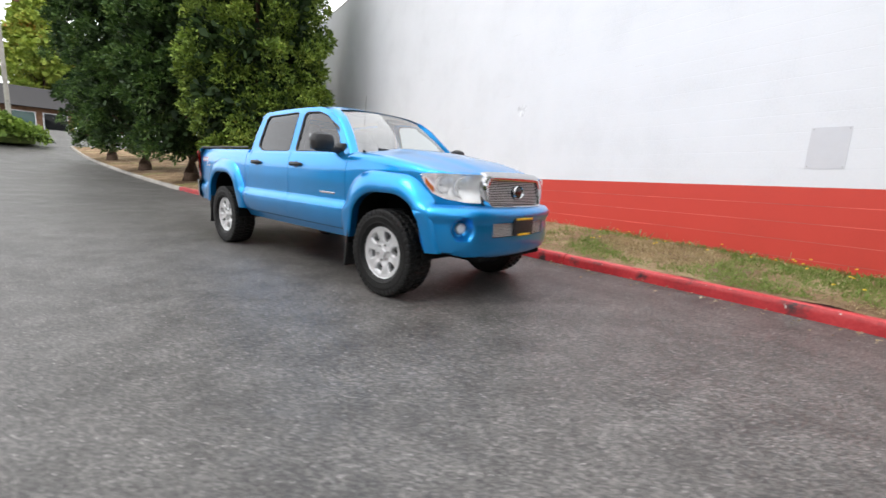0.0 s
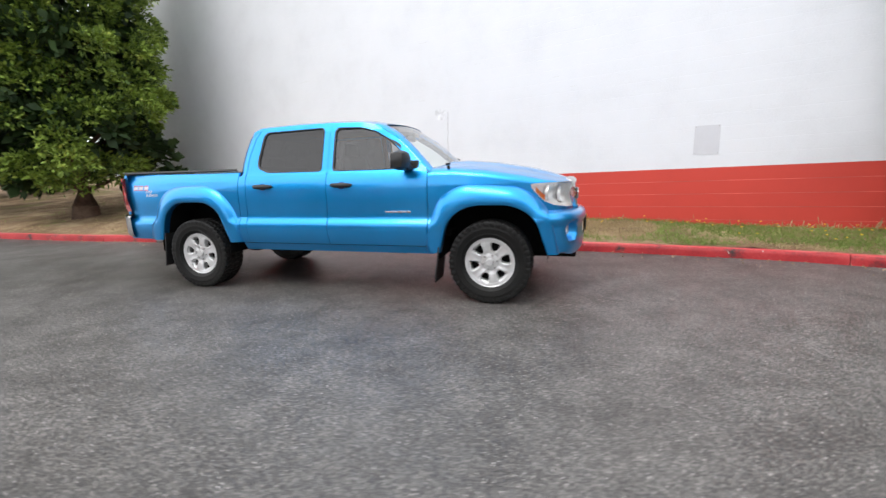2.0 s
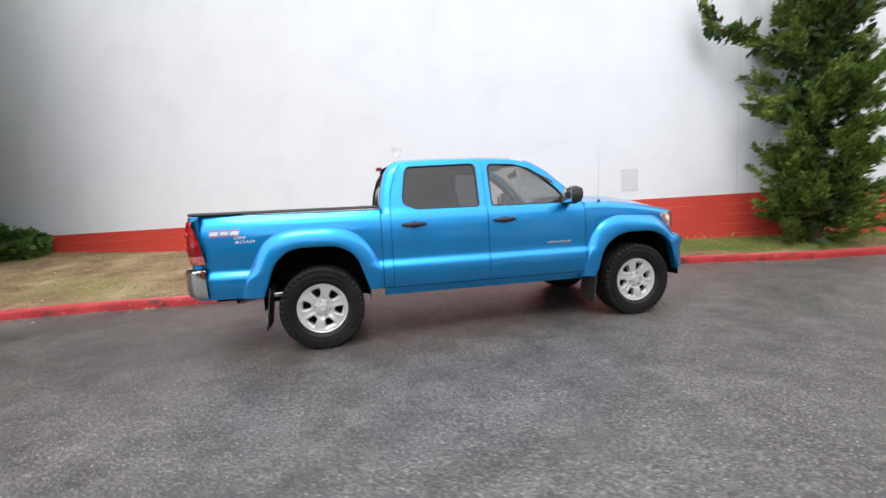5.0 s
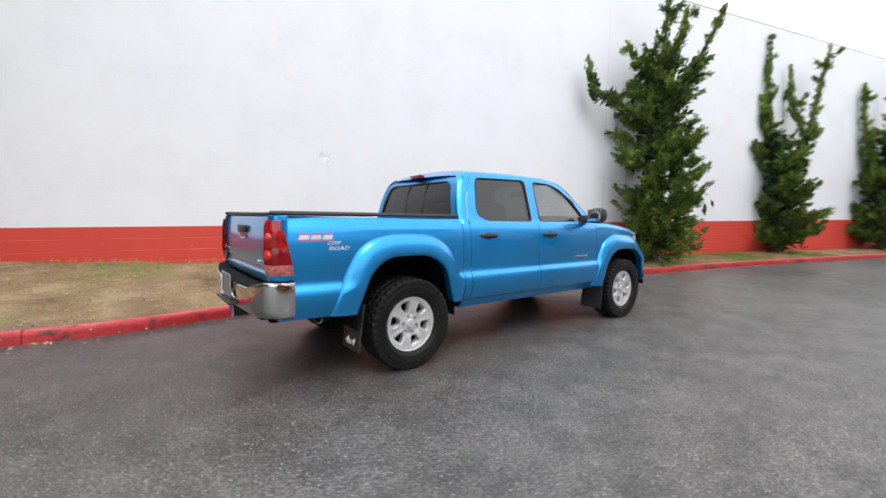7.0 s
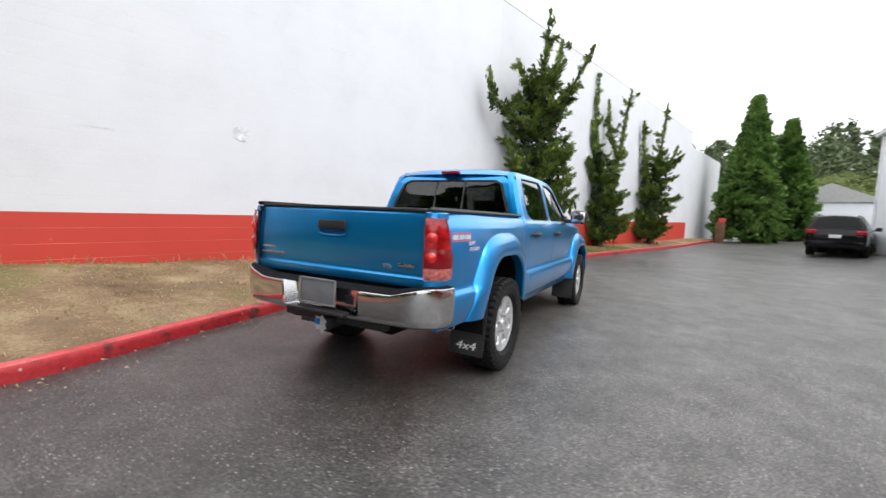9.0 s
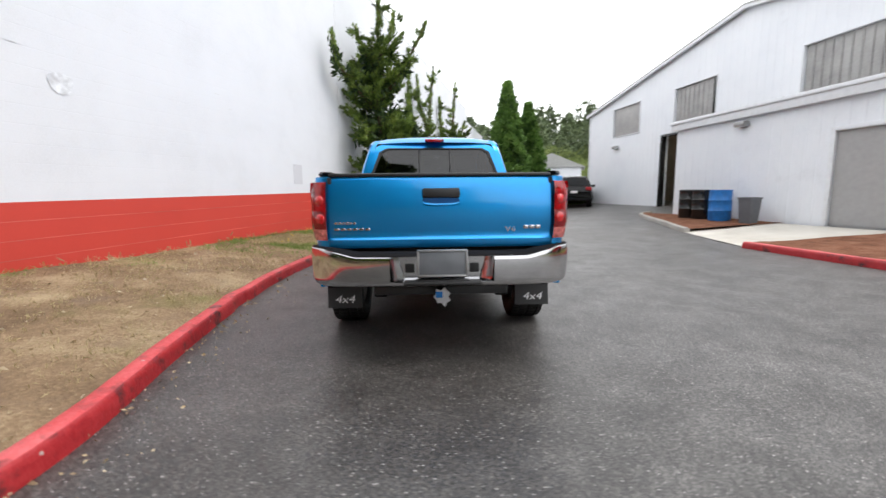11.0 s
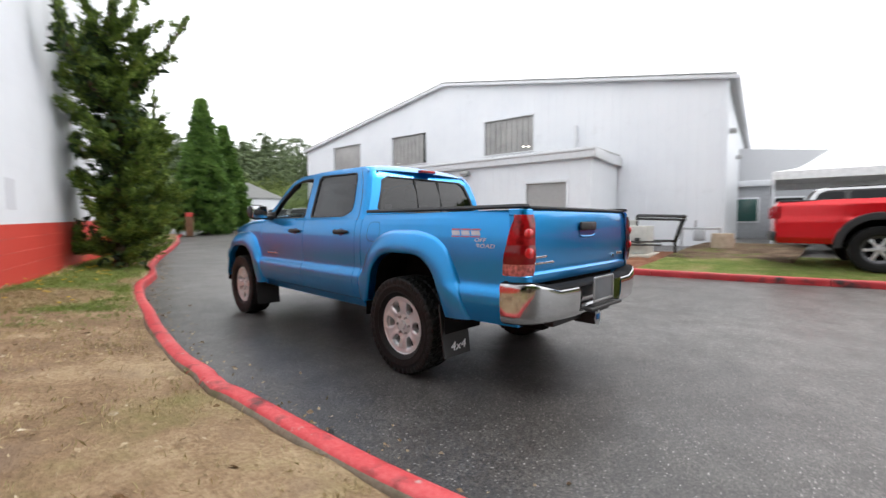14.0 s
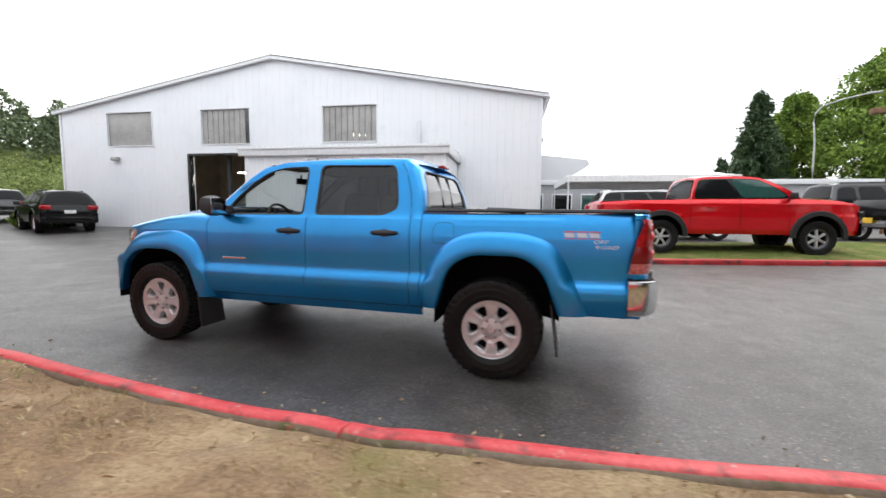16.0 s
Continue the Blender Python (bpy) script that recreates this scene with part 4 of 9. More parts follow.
okn = OK1 + normals_of(OK1) * (KW - 0.02)
sheet("lawn_strip", okn[okn[:, 0] < 0.9], lambda x: -9.3 + 0.127 * x if x > -0.5 else (float(np.interp(x, OK1[::-1, 0], OK1[::-1, 1])) - 3.2), M_lawn, "patchy green and straw lawn strip beside the far kerb", 0.11)
sheet("mulch_bed", okn[okn[:, 0] >= 0.85], lambda x: -9.9 + 0.127 * x, M_bark_bed, "reddish bark mulch bed beside the annex", 0.11)
soil_line = np.stack([np.linspace(-1.6, 0.95, 24), np.full(24, -8.55)], 1)
sheet("soil_bed", soil_line, lambda x: -12.75 if x < 0.5 else -12.85 + 0.127 * x, M_soil, "bare brown soil beside the workshop wall", 0.135, 0.0)
sheet("mulch_island", (OK2 + normals_of(OK2) * (KW - 0.02))[4:], lambda x: -10.0 + 0.127 * x, M_bark_bed, "reddish bark mulch island with bins", 0.10)
bm = bmesh.new()
rows = []
for x in np.linspace(3.9, 6.9, 16):
    y0 = float(np.interp(x, [3.9, 6.5, 6.9], [-6.0, -6.5, -6.75]))
    rows.append([(x, y, float(road_z(x, y)) + 0.018 + 0.075 * min(1, (y0 - y) / 2)) for y in np.linspace(y0, -9.85 + 0.127 * x, 14)])
grid(bm, rows)
tagged(part("pavement", bm, M_slab), "pale concrete driveway slab up to the roll-up door", "pavement", kind="structure")


# ---- pickup truck: shared body shapes ----
class Side:
    """The outer skin of one flank: half width at a place along and up the body, with round wheel-arch flares."""

    def __init__(self, zs, ys, arches, nose, tail, tumble):
        self.zs, self.ys, self.arches, self.nose, self.tail, self.tumble, self.bare, self.cuts = zs, ys, arches, nose, tail, tumble, False, ()

    def y(self, x, z, flare=True):
        y = float(np.interp(z, self.zs, self.ys))
        x0, x1, d = self.nose
        if x > x0:
            y -= d * ((x - x0) / (x1 - x0)) ** 2
        x0, x1, d = self.tail
        if x < x0:
            y -= d * ((x0 - x) / (x0 - x1)) ** 2
        z0, x0, d = self.tumble
        if z > z0 and x > x0:
            y -= d * (x - x0) ** 2 * min(1, (z - z0) / 0.3)
        return self.swell(x, z, y) if flare else y

    def swell(self, x, z, y):
        if not self.bare:
            for cx, cz, r0, r1, yo in self.arches:
                dist = math.hypot(x - cx, max(0.0, z - cz) if z > cz else (z - cz) * 0.35)
                if dist < r1:
                    t = min(1.0, (r1 - dist) / 0.014)
                    t = t * t * (3 - 2 * t)
                    k = (dist - r0) / (r1 - r0)
                    k = min(1.0, max(0.0, k))
                    top = y + 0.014 + (yo - y - 0.014) * (0.82 * (1 - k) + 0.18 * math.sin(0.5 * math.pi * 1.25 * (1 - k)))
                    y = y * (1 - t) + max(y, top) * t
        return y

    def low(self, x, sill):
        z = sill
        for xs, zs in self.cuts:
            if xs[0] < x < xs[-1]:
                z = max(z, float(np.interp(x, xs, zs)))
        for cx, cz, r0, r1, yo in () if self.cuts else self.arches:
            if abs(x - cx) < r0:
                z = max(z, cz + math.sqrt(max(0.0, r0 * r0 - (x - cx) ** 2)))
        return z


def knots(side, zl, zt, rows):
    """Heights from zl to zt that keep the creases of the flank."""
    marks = [0.0, 0.12, 0.23, 0.34, 0.42, 0.46, 0.54, 1.0]
    lv = [zl, 0.60, 0.655, 0.705, 0.742, 0.757, 0.80, zt]
    if zl > 0.60 or zt < 0.85:
        return np.linspace(zl, zt, rows)
    return np.interp(np.linspace(0, 1, rows), marks, lv)


def flank(side, sgn, x0, x1, sill, top, rows=30, step=0.022, lip=0.035, fold=True):
    """A body panel from x0 to x1, from the sill (or wheel arch) up to top(x), with folded edges."""
    xs = set(np.linspace(x0, x1, max(3, int((x1 - x0) / step))))
    for cut, _ in side.cuts:
        xs.update(x for x in cut if x0 < x < x1)
    for cx, cz, r0, r1, yo in () if side.cuts else side.arches:
        for a in np.linspace(0.001, math.pi - 0.001, 40):
            x = cx + r0 * math.cos(a)
            if x0 < x < x1:
                xs.add(x)
    xs = sorted(xs)
    bm = bmesh.new()
    lines = []
    for x in xs:
        zl, zt = side.low(x, sill(x)), top(x)
        zz = knots(side, zl, zt, rows)
        col = [(x, sgn * (side.y(x, zl) - lip), zl + 0.004)] + [(x, sgn * side.y(x, z), z) for z in zz]
        if fold:
            col.append((x, sgn * (side.y(x, zt) - lip * 0.7), zt - 0.003))
        lines.append(col)
    for end, xe in ((0, x0), (-1, x1)):
        edge = [(xe, p[1] - sgn * lip * 0.6, p[2]) for p in lines[end]]
        lines.insert(0, edge) if end == 0 else lines.append(edge)
    grid(bm, lines)
    return bm


def sweep(plan, prof, n=60, keep=None):
    """A band swept along a plan curve (x, y) with a profile of (outward, z)."""
    c = spline(plan, n)
    t = np.gradient(c, axis=0)
    t /= np.linalg.norm(t, axis=1)[:, None]
    nor = np.stack([t[:, 1], -t[:, 0]], 1)
    bm = bmesh.new()
    vs = [[bm.verts.new((p[0] + q[0] * o, p[1] + q[1] * o, z)) for o, z in prof] for p, q in zip(c, nor)]
    for i in range(n - 1):
        for j in range(len(prof) - 1):
            mid = (c[i] + c[i + 1]) / 2
            if keep is None or keep(mid[0], mid[1], (prof[j][1] + prof[j + 1][1]) / 2):
                bm.faces.new((vs[i][j], vs[i + 1][j], vs[i + 1][j + 1], vs[i][j + 1]))
    return bm


def tyre_mesh(R, r, w, lugs=42):
    """A chunky all-terrain tyre about the y axis, one skin: bulged sidewalls, bead ring, tread blocks cut by grooves."""
    h, n = w / 2, lugs * 4
    tread = [-0.97, -0.90, -0.78, -0.66, -0.60, -0.56, -0.50, -0.36, -0.20, -0.12, -0.06, 0.06, 0.12, 0.20, 0.36, 0.50, 0.56, 0.60, 0.66, 0.78, 0.90, 0.97]
    wall = [(r - 0.01, 0.72), (r + 0.012, 0.86), (r + 0.030, 0.95), (r + 0.036, 0.985), (r + 0.042, 0.975), ((r + R) / 2 + 0.005, 1.03), (R - 0.055, 1.01), (R - 0.036, 0.995), (R - 0.020, 0.985)]

    def solid(k, v):
        a = abs(v)
        if 0.57 < a < 0.65 or a < 0.09:
            return 0.0
        f = (k / 4 + (0.0 if v > 0 else 0.5) + (0.25 if a < 0.57 else 0.0) + 0.5 * v) % 1.0
        return 1.0 if f < 0.70 else 0.0

    verts = []
    for k in range(n):
        a = 2 * math.pi * k / n
        prof = [(q, -v * h - (0.004 * solid(k, -0.9) if q > R - 0.05 else 0.0)) for q, v in wall]
        prof += [(R - 0.006 * max(0.0, (abs(v) - 0.6) / 0.4) ** 2 - 0.009 * (1 - solid(k, v)), v * h) for v in tread]
        prof += [(q, v * h + (0.004 * solid(k, 0.9) if q > R - 0.05 else 0.0)) for q, v in wall[::-1]]
        verts += [(q * math.cos(a), y, q * math.sin(a)) for q, y in prof]
    m = len(prof)
    faces = [(k * m + j, ((k + 1) % n) * m + j, ((k + 1) % n) * m + j + 1, k * m + j + 1) for k in range(n) for j in range(m - 1)]
    return raw("tyre", verts, faces, M_rubber, False)


def rim_mesh(r, w):
    """The alloy barrel and lip, open towards +y."""
    bm = bmesh.new()
    h = w / 2
    lathe(bm, [(r - 0.02, -h * 0.8), (r - 0.035, -h * 0.5), (r - 0.055, -h * 0.1), (r - 0.045, h * 0.55), (r - 0.022, h * 0.66), (r - 0.006, h * 0.76), (r + 0.004, h * 0.80), (r + 0.006, h * 0.74), (r, h * 0.6)], 64)
    return mesh_of("rim", bm, 30)


def spoke_mesh(r, yf, spokes, r_hub, wide, gap=0.0):
    """One cast spoke pointing along +x; faces +y at yf."""
    bm = bmesh.new()
    prof = []
    r0, r1 = r_hub * 0.75, r - 0.018
    for t in np.linspace(0, 1, 7):
        rr = r0 + (r1 - r0) * t
        half = wide * (0.50 - 0.13 * math.sin(math.pi * t) + 0.30 * max(0.0, t - 0.6))
        yy = yf - 0.012 * t + 0.010 * math.sin(math.pi * t)
        a = half
        prof.append([(rr * math.cos(0) - 0.0, yy - 0.055, -a), (rr, yy - 0.012, -a), (rr, yy, -a * 0.72), (rr + 0.0, yy + 0.002, 0), (rr, yy, a * 0.72), (rr, yy - 0.012, a), (rr, yy - 0.055, a)])
    grid(bm, prof)
    return mesh_of("spoke", bm, 50)


def broad_spoke_mesh(r, yf, spokes):
    """One broad cast spoke: a sector that narrows beside the windows in the wheel's outer half."""
    bm = bmesh.new()
    full = math.pi / spokes
    rows = []
    for k, cut_ in ((0.16, 0), (0.30, 0), (0.46, 0), (0.48, 0.12), (0.51, 0.19), (0.58, 0.215), (0.68, 0.235), (0.76, 0.235), (0.81, 0.20), (0.835, 0.13), (0.86, 0), (0.92, 0), (0.975, 0)):
        rr, half = r * k, full - cut_
        yy = yf + float(np.interp(k, [0.16, 0.36, 0.48, 0.7, 0.84, 0.95, 0.975], [-0.004, -0.006, 0.006, 0.012, 0.012, 0.020, 0.018]))
        e = 0.010 if cut_ else 0.0
        row = []
        for f, d in ((-1, -0.055 if cut_ else -0.002), (-1, -e), (-0.88, -e * 0.2), (-0.6, 0.002), (-0.35, -0.001), (0, -0.002), (0.35, -0.001), (0.6, 0.002), (0.88, -e * 0.2), (1, -e), (1, -0.055 if cut_ else -0.002)):
            row.append((rr * math.cos(half * f), yy + d, rr * math.sin(half * f)))
        rows.append(row)
    grid(bm, rows)
    return mesh_of("spoke", bm, 30)


def hub_mesh(yf, r_hub):
    bm = bmesh.new()
    rings = lathe(bm, [(0.001, yf + 0.020), (0.030, yf + 0.020), (0.034, yf + 0.014), (0.036, yf + 0.002), (r_hub * 0.72, yf - 0.001), (r_hub * 0.98, yf - 0.010), (r_hub * 1.02, yf - 0.05)], 36)
    return mesh_of("hub", bm, 40)


def wheel_set(thing, places, R, r, w, spokes, wide, yf, r_hub, spoke_mat, rim_mat, nuts=6, broad=False):
    """Four wheels; places are (x, y, z, outward sign, spin)."""
    ty, ri, sp, hu = tyre_mesh(R, r, w, 42 if broad else 18), rim_mesh(r, w), spoke_mesh(r, yf, spokes, r_hub, wide), hub_mesh(yf, r_hub)
    if broad:
        sp = broad_spoke_mesh(r, yf, spokes)
    bm = bmesh.new()
    rod(bm, (r_hub * 0.68, yf - 0.002, 0), (r_hub * 0.68, yf + 0.016, 0), 0.0105, 6)
    nu = mesh_of("wheel_nut", bm)
    # wide brake disc coloured black to paint the shade behind the spokes
    bm = bmesh.new()
    lathe(bm, [(0.02, yf - 0.055), (r * 0.86, yf - 0.055), (r * 0.88, yf - 0.07), (0.02, yf - 0.105)], 40)
    br = mesh_of("brake_shade_disc", bm)
    br.materials.append(M_under)
    for x, y, z, s, spin in places:
        wh = part("wheel", ri, rim_mat, thing, "polished alloy wheel with a chunky black all-terrain tyre")
        wh.matrix_basis = pose(x, y, z, 0, 0, 0 if s > 0 else 180) @ pose(0, 0, 0, 0, spin, 0)
        part("tyre", ty, M_rubber, wh, "black all-terrain tyre")
        part("hub", hu, spoke_mat, wh)
        for k in range(nuts):
            part("wheel_nut", nu, M_steel, wh).matrix_basis = pose(0, 0, 0, 0, 360 * (k + 0.5) / nuts, 0)
        part("brake_shade_disc", br, M_steel, wh)
        for k in range(spokes):
            ob = part("spoke", sp, spoke_mat, wh)
            ob.matrix_basis = pose(0, 0, 0, 0, 360 * k / spokes, 0)


def well(cx, cz, r, y0, y1, sgn):
    """The dark liner of a wheel well."""
    bm = bmesh.new()
    rows = []
    for a in np.linspace(-0.03, math.pi + 0.03, 30):
        rows.append([(cx + r * math.cos(a), sgn * y0, cz + r * math.sin(a)), (cx + r * math.cos(a), sgn * y1, cz + r * math.sin(a))])
    grid(bm, rows)
    c = bm.verts.new((cx, sgn * y1, cz))
    ring = [bm.verts.new((cx + r * math.cos(a), sgn * y1, cz + r * math.sin(a))) for a in np.linspace(-0.03, math.pi + 0.03, 30)]
    for a, b in zip(ring, ring[1:]):
        bm.faces.new((c, a, b))
    return bm


def limb_tube(bm, pts, r0, r1, n=8):
    pts = [Vector(p) for p in pts]
    rows = []
    for i, p in enumerate(pts):
        d = (pts[min(i + 1, len(pts) - 1)] - pts[max(i - 1, 0)]).normalized()
        q = d.to_track_quat("Z", "Y").to_matrix()
        r = r0 + (r1 - r0) * i / (len(pts) - 1)
        rows.append([p + q @ Vector((r * math.cos(a) * (1 + 0.12 * math.sin(3 * a + i)), r * math.sin(a), 0)) for a in np.linspace(0, 2 * math.pi, n + 1)])
    grid(bm, rows)


# ---- the blue pickup ----
truck = tagged(new("pickup_truck"), "shiny metallic blue four-door pickup truck parked beside the red kerb", "pickup truck")
WB, TZ = 3.246, 0.378
SD = Side([0.38, 0.45, 0.53, 0.60, 0.655, 0.705, 0.742, 0.757, 0.80, 0.95, 1.08, 1.16, 1.205, 1.24, 1.62, 1.70, 1.76],
          [0.775, 0.812, 0.862, 0.887, 0.898, 0.896, 0.884, 0.863, 0.859, 0.866, 0.862, 0.848, 0.829, 0.806, 0.693, 0.655, 0.600],
          [(0.03, 0.42, 0.495, 0.640, 0.922), (WB + 0.02, 0.42, 0.462, 0.600, 0.924)], (3.05, 3.95, 0.14), (-0.2, -1.05, 0.048), (1.24, 1.7, 0.05))
SD.bare = True
FCX, FCZ = WB, 0.42


def bend(pts, n, r):
    """n points along an open polygon with its corners rounded by r, evenly spaced."""
    P = [np.array(p, float) for p in pts]
    out = [P[0]]
    for a, p, b in zip(P, P[1:], P[2:]):
        u, v = a - p, b - p
        k = min(r, 0.48 * np.linalg.norm(u), 0.48 * np.linalg.norm(v))
        e, f = p + u / np.linalg.norm(u) * k, p + v / np.linalg.norm(v) * k
        out += [(1 - t) ** 2 * e + 2 * t * (1 - t) * p + t * t * f for t in np.linspace(0, 1, 9)]
    out = np.array(out + [P[-1]])
    L = np.r_[0, np.cumsum(np.linalg.norm(np.diff(out, axis=0), axis=1))]
    q = np.linspace(0, L[-1], n)
    return np.stack([np.interp(q, L, out[:, k]) for k in (0, 1)], 1)


# wheel openings and the outer edges of their flares: squared arches with rounded shoulders
ARCH_F = (bend([(WB + 0.50, 0.46), (WB + 0.40, 0.78), (WB + 0.21, 0.895), (WB - 0.19, 0.895), (WB - 0.385, 0.77), (WB - 0.465, 0.455)], 81, 0.16),
          bend([(WB + 0.60, 0.46), (WB + 0.525, 0.79), (WB + 0.45, 0.915), (WB + 0.28, 1.050), (WB - 0.25, 1.075), (WB - 0.445, 0.98), (WB - 0.53, 0.83), (WB - 0.61, 0.455)], 81, 0.16))
ARCH_R = (bend([(0.44, 0.515), (0.335, 0.845), (0.17, 0.945), (-0.22, 0.945), (-0.375, 0.835), (-0.485, 0.525)], 81, 0.16),
          bend([(0.570, 0.515), (0.520, 0.84), (0.36, 1.04), (0.16, 1.118), (-0.21, 1.118), (-0.435, 1.05), (-0.56, 0.84), (-0.68, 0.525)], 81, 0.16))
SD.cuts = [((0.7 * a + 0.3 * b)[::-1, 0].tolist(), (0.7 * a + 0.3 * b)[::-1, 1].tolist()) for a, b in (ARCH_F, ARCH_R)]


def sill(x):
    return 0.80 if x > 3.5 else 0.525 if x < 0.6 else 0.47


def fender_top(x):
    return float(np.interp(x, [2.6, 2.72, 2.9, 3.2, 3.5, 3.7, 3.85, 4.0], [1.205, 1.222, 1.222, 1.195, 1.145, 1.105, 1.075, 1.04]))


def hood_z(x, y):
    k = min(1.0, abs(y) / 0.74)
    edge = fender_top(x)
    crown = float(np.interp(x, [2.7, 3.0, 3.6, 3.95], [0.05, 0.062, 0.062, 0.035]))
    bulge = 0.016 * (1 / (1 + math.exp((abs(y) - 0.44) / 0.022)))
    return edge + crown * (1 - k**2.6) + bulge * min(1, max(0, (3.98 - x) / 0.25))


def glass_y(x, z):
    return SD.y(x, z, False)


RWIN = [(0.798, 1.285), (0.792, 1.36), (0.832, 1.60), (0.862, 1.652), (1.525, 1.668), (1.556, 1.645), (1.556, 1.232), (0.92, 1.234)]
FWIN = [(1.685, 1.232), (1.672, 1.262), (1.672, 1.63), (1.70, 1.66), (1.95, 1.652), (2.12, 1.605), (2.27, 1.515), (2.41, 1.385), (2.505, 1.262), (2.50, 1.232)]
RWIN, FWIN = loop(RWIN, 90, 0.03).tolist(), loop(FWIN, 90, 0.03).tolist()
bed_top = lambda x: 1.245 + 0.012 * max(0, -x)
# Darker copy of the body blue: the shade of hollows painted as colour.
M_recess_shade = car_paint("blue_recess_shade", (0.002, 0.10, 0.34), 0.72, 0.36)
M_reflector = plain("lamp_reflector", (0.90, 0.90, 0.89), 0.24, metal=0.35)
# plan of the head lamp: fender end round to the grille
LX0 = 3.60
LAMP = spline([(LX0, SD.y(LX0, 1.05)), (3.70, 0.790), (3.79, 0.733), (3.868, 0.655), (3.925, 0.56), (3.958, 0.462)], 40)


def lamp_y(x):
    return float(np.interp(x, LAMP[:, 0], LAMP[:, 1]))


def lamp_top(x):
    return float(np.interp(x, [3.60, 3.70, 3.80, 3.868, 3.96], [1.072, 1.078, 1.080, 1.082, 1.085]))


def shoulder_z(x):
    return lamp_top(x) if x > LX0 else fender_top(x) - float(np.interp(x, [2.67, 3.2, LX0], [0.075, 0.075, fender_top(LX0) - 1.072]))


def lamp_foot(f):
    return float(np.interp(f, [0, 0.05, 0.12, 0.22, 0.4, 0.7, 0.92, 1], [1.045, 1.010, 0.968, 0.920, 0.884, 0.862, 0.858, 0.860]))


for s in (1, -1):
    bed = part("bed_side", flank(SD, s, -1.035, 0.572, sill, bed_top), M_blue, truck, "metallic blue bed side with a flared arch")
    part("bed_rail_cap", sweep([(-1.062, s * 0.752), (-1.04, s * 0.766), (-0.9, s * 0.782), (0.55, s * 0.790)], [(0.05 * s, 1.262), (-0.012 * s, 1.262), (-0.022 * s, 1.272), (-0.012 * s, 1.288), (0.05 * s, 1.290)], 40), M_plastic, bed, "black bed rail cap")
    fen = part("front_fender", flank(SD, s, 2.672, LX0, sill, shoulder_z, fold=False), M_blue, truck, "metallic blue front fender with a flared arch")
    # shoulder between the fender and the hood
    bm = bmesh.new()
    rows = []
    for x in np.linspace(2.672, 3.868, 50):
        zt = shoulder_z(x)
        y0 = SD.y(x, zt) if x < LX0 else lamp_y(x) - 0.002
        col = []
        for t in np.linspace(0, 1, 9):
            yy = y0 + (0.745 - 0.12 * max(0, (x - 3.3) / 0.6) ** 2 - y0) * (1 - math.cos(t * math.pi / 2))
            col.append((x, s * yy, zt + (hood_z(x, 0.74) + 0.012 - zt) * math.sin(t * math.pi / 2)))
        rows.append(col)
    grid(bm, rows)
    part("fender_shoulder", bm, M_blue, fen)
    # doors: lower skin and window frame in one mesh each
    for nm, x0, x1, win, outline in (("rear_door", 0.670, 1.619, RWIN, [(0.670, 1.206), (0.688, 1.40), (0.750, 1.60), (0.813, 1.682), (1.6195, 1.700), (1.6195, 1.206)]),
                                     ("front_door", 1.625, 2.666, FWIN, [(1.6245, 1.206), (1.6245, 1.700), (1.97, 1.686), (2.16, 1.638), (2.32, 1.545), (2.48, 1.400), (2.66, 1.222), (2.664, 1.206)])):
        bm = flank(SD, s, x0, x1, lambda x: 0.511, lambda x: 1.206, 28, fold=False)
        ring_fill(bm, outline, win, lambda a, b: (a, s * glass_y(a, b), b), 3)
        rim = loop(win, 144)
        grid(bm, [[(a, s * glass_y(a, b), b) for a, b in np.r_[rim, rim[:1]]], [(a, s * (glass_y(a, b) - 0.02), b) for a, b in np.r_[rim, rim[:1]]]])
        dr = part(nm, bm, M_blue, truck, "metallic blue door")
        bm = bmesh.new()
        fill(bm, win, lambda a, b: (a, s * (glass_y(a, b) - 0.014), b), 144)
        if s > 0 and nm == "front_door":
            bm.free()
        else:
            part("window_glass", bm, M_privacy if nm == "rear_door" else M_tint, dr, "dark tinted side window")
        bm = bmesh.new()
        c = loop(win, 144)
        cen = c.mean(0)
        ins = cen + (c - cen) * 0.955
        grid(bm, [[(a, s * (glass_y(a, b) - 0.016), b) for a, b in np.r_[c, c[:1]]], [(a, s * (glass_y(a, b) + 0.003), b) for a, b in np.r_[c, c[:1]]], [(a, s * (glass_y(a, b) - 0.002), b) for a, b in np.r_[ins, ins[:1]]], [(a, s * (glass_y(a, b) - 0.016), b) for a, b in np.r_[ins, ins[:1]]]])
        part("window_seal", bm, M_plastic, dr, "black rubber window seal")
        hx = 0.885 if nm == "rear_door" else 1.79
        bm = bmesh.new()
        yy = SD.y(hx, 1.09)
        rows = []
        for t in np.linspace(-1, 1, 15):
            rr = 0.021 * (1 - 0.55 * abs(t) ** 3)
            bow = 0.034 * (1 - t**4)
            rows.append([(hx + t * 0.118, s * (yy + bow + rr * 0.8 * math.cos(a)), 1.095 + rr * math.sin(a) * 1.15) for a in np.linspace(0, 2 * math.pi, 11)])
        grid(bm, rows)
        part("door_handle", bm, M_plastic, dr, "black door handle")
        # flat disc in darker blue, standing for the shade in the handle's cup
        bm = bmesh.new()
        fill(bm, [(hx + 0.048 * math.cos(a), 1.092 + 0.036 * math.sin(a)) for a in np.linspace(0, 2 * math.pi, 24, endpoint=False)], lambda a, b: (a, s * (SD.y(a, b) + 0.0015), b), 48)
        part("handle_cup_shade", bm, M_recess_shade, dr)
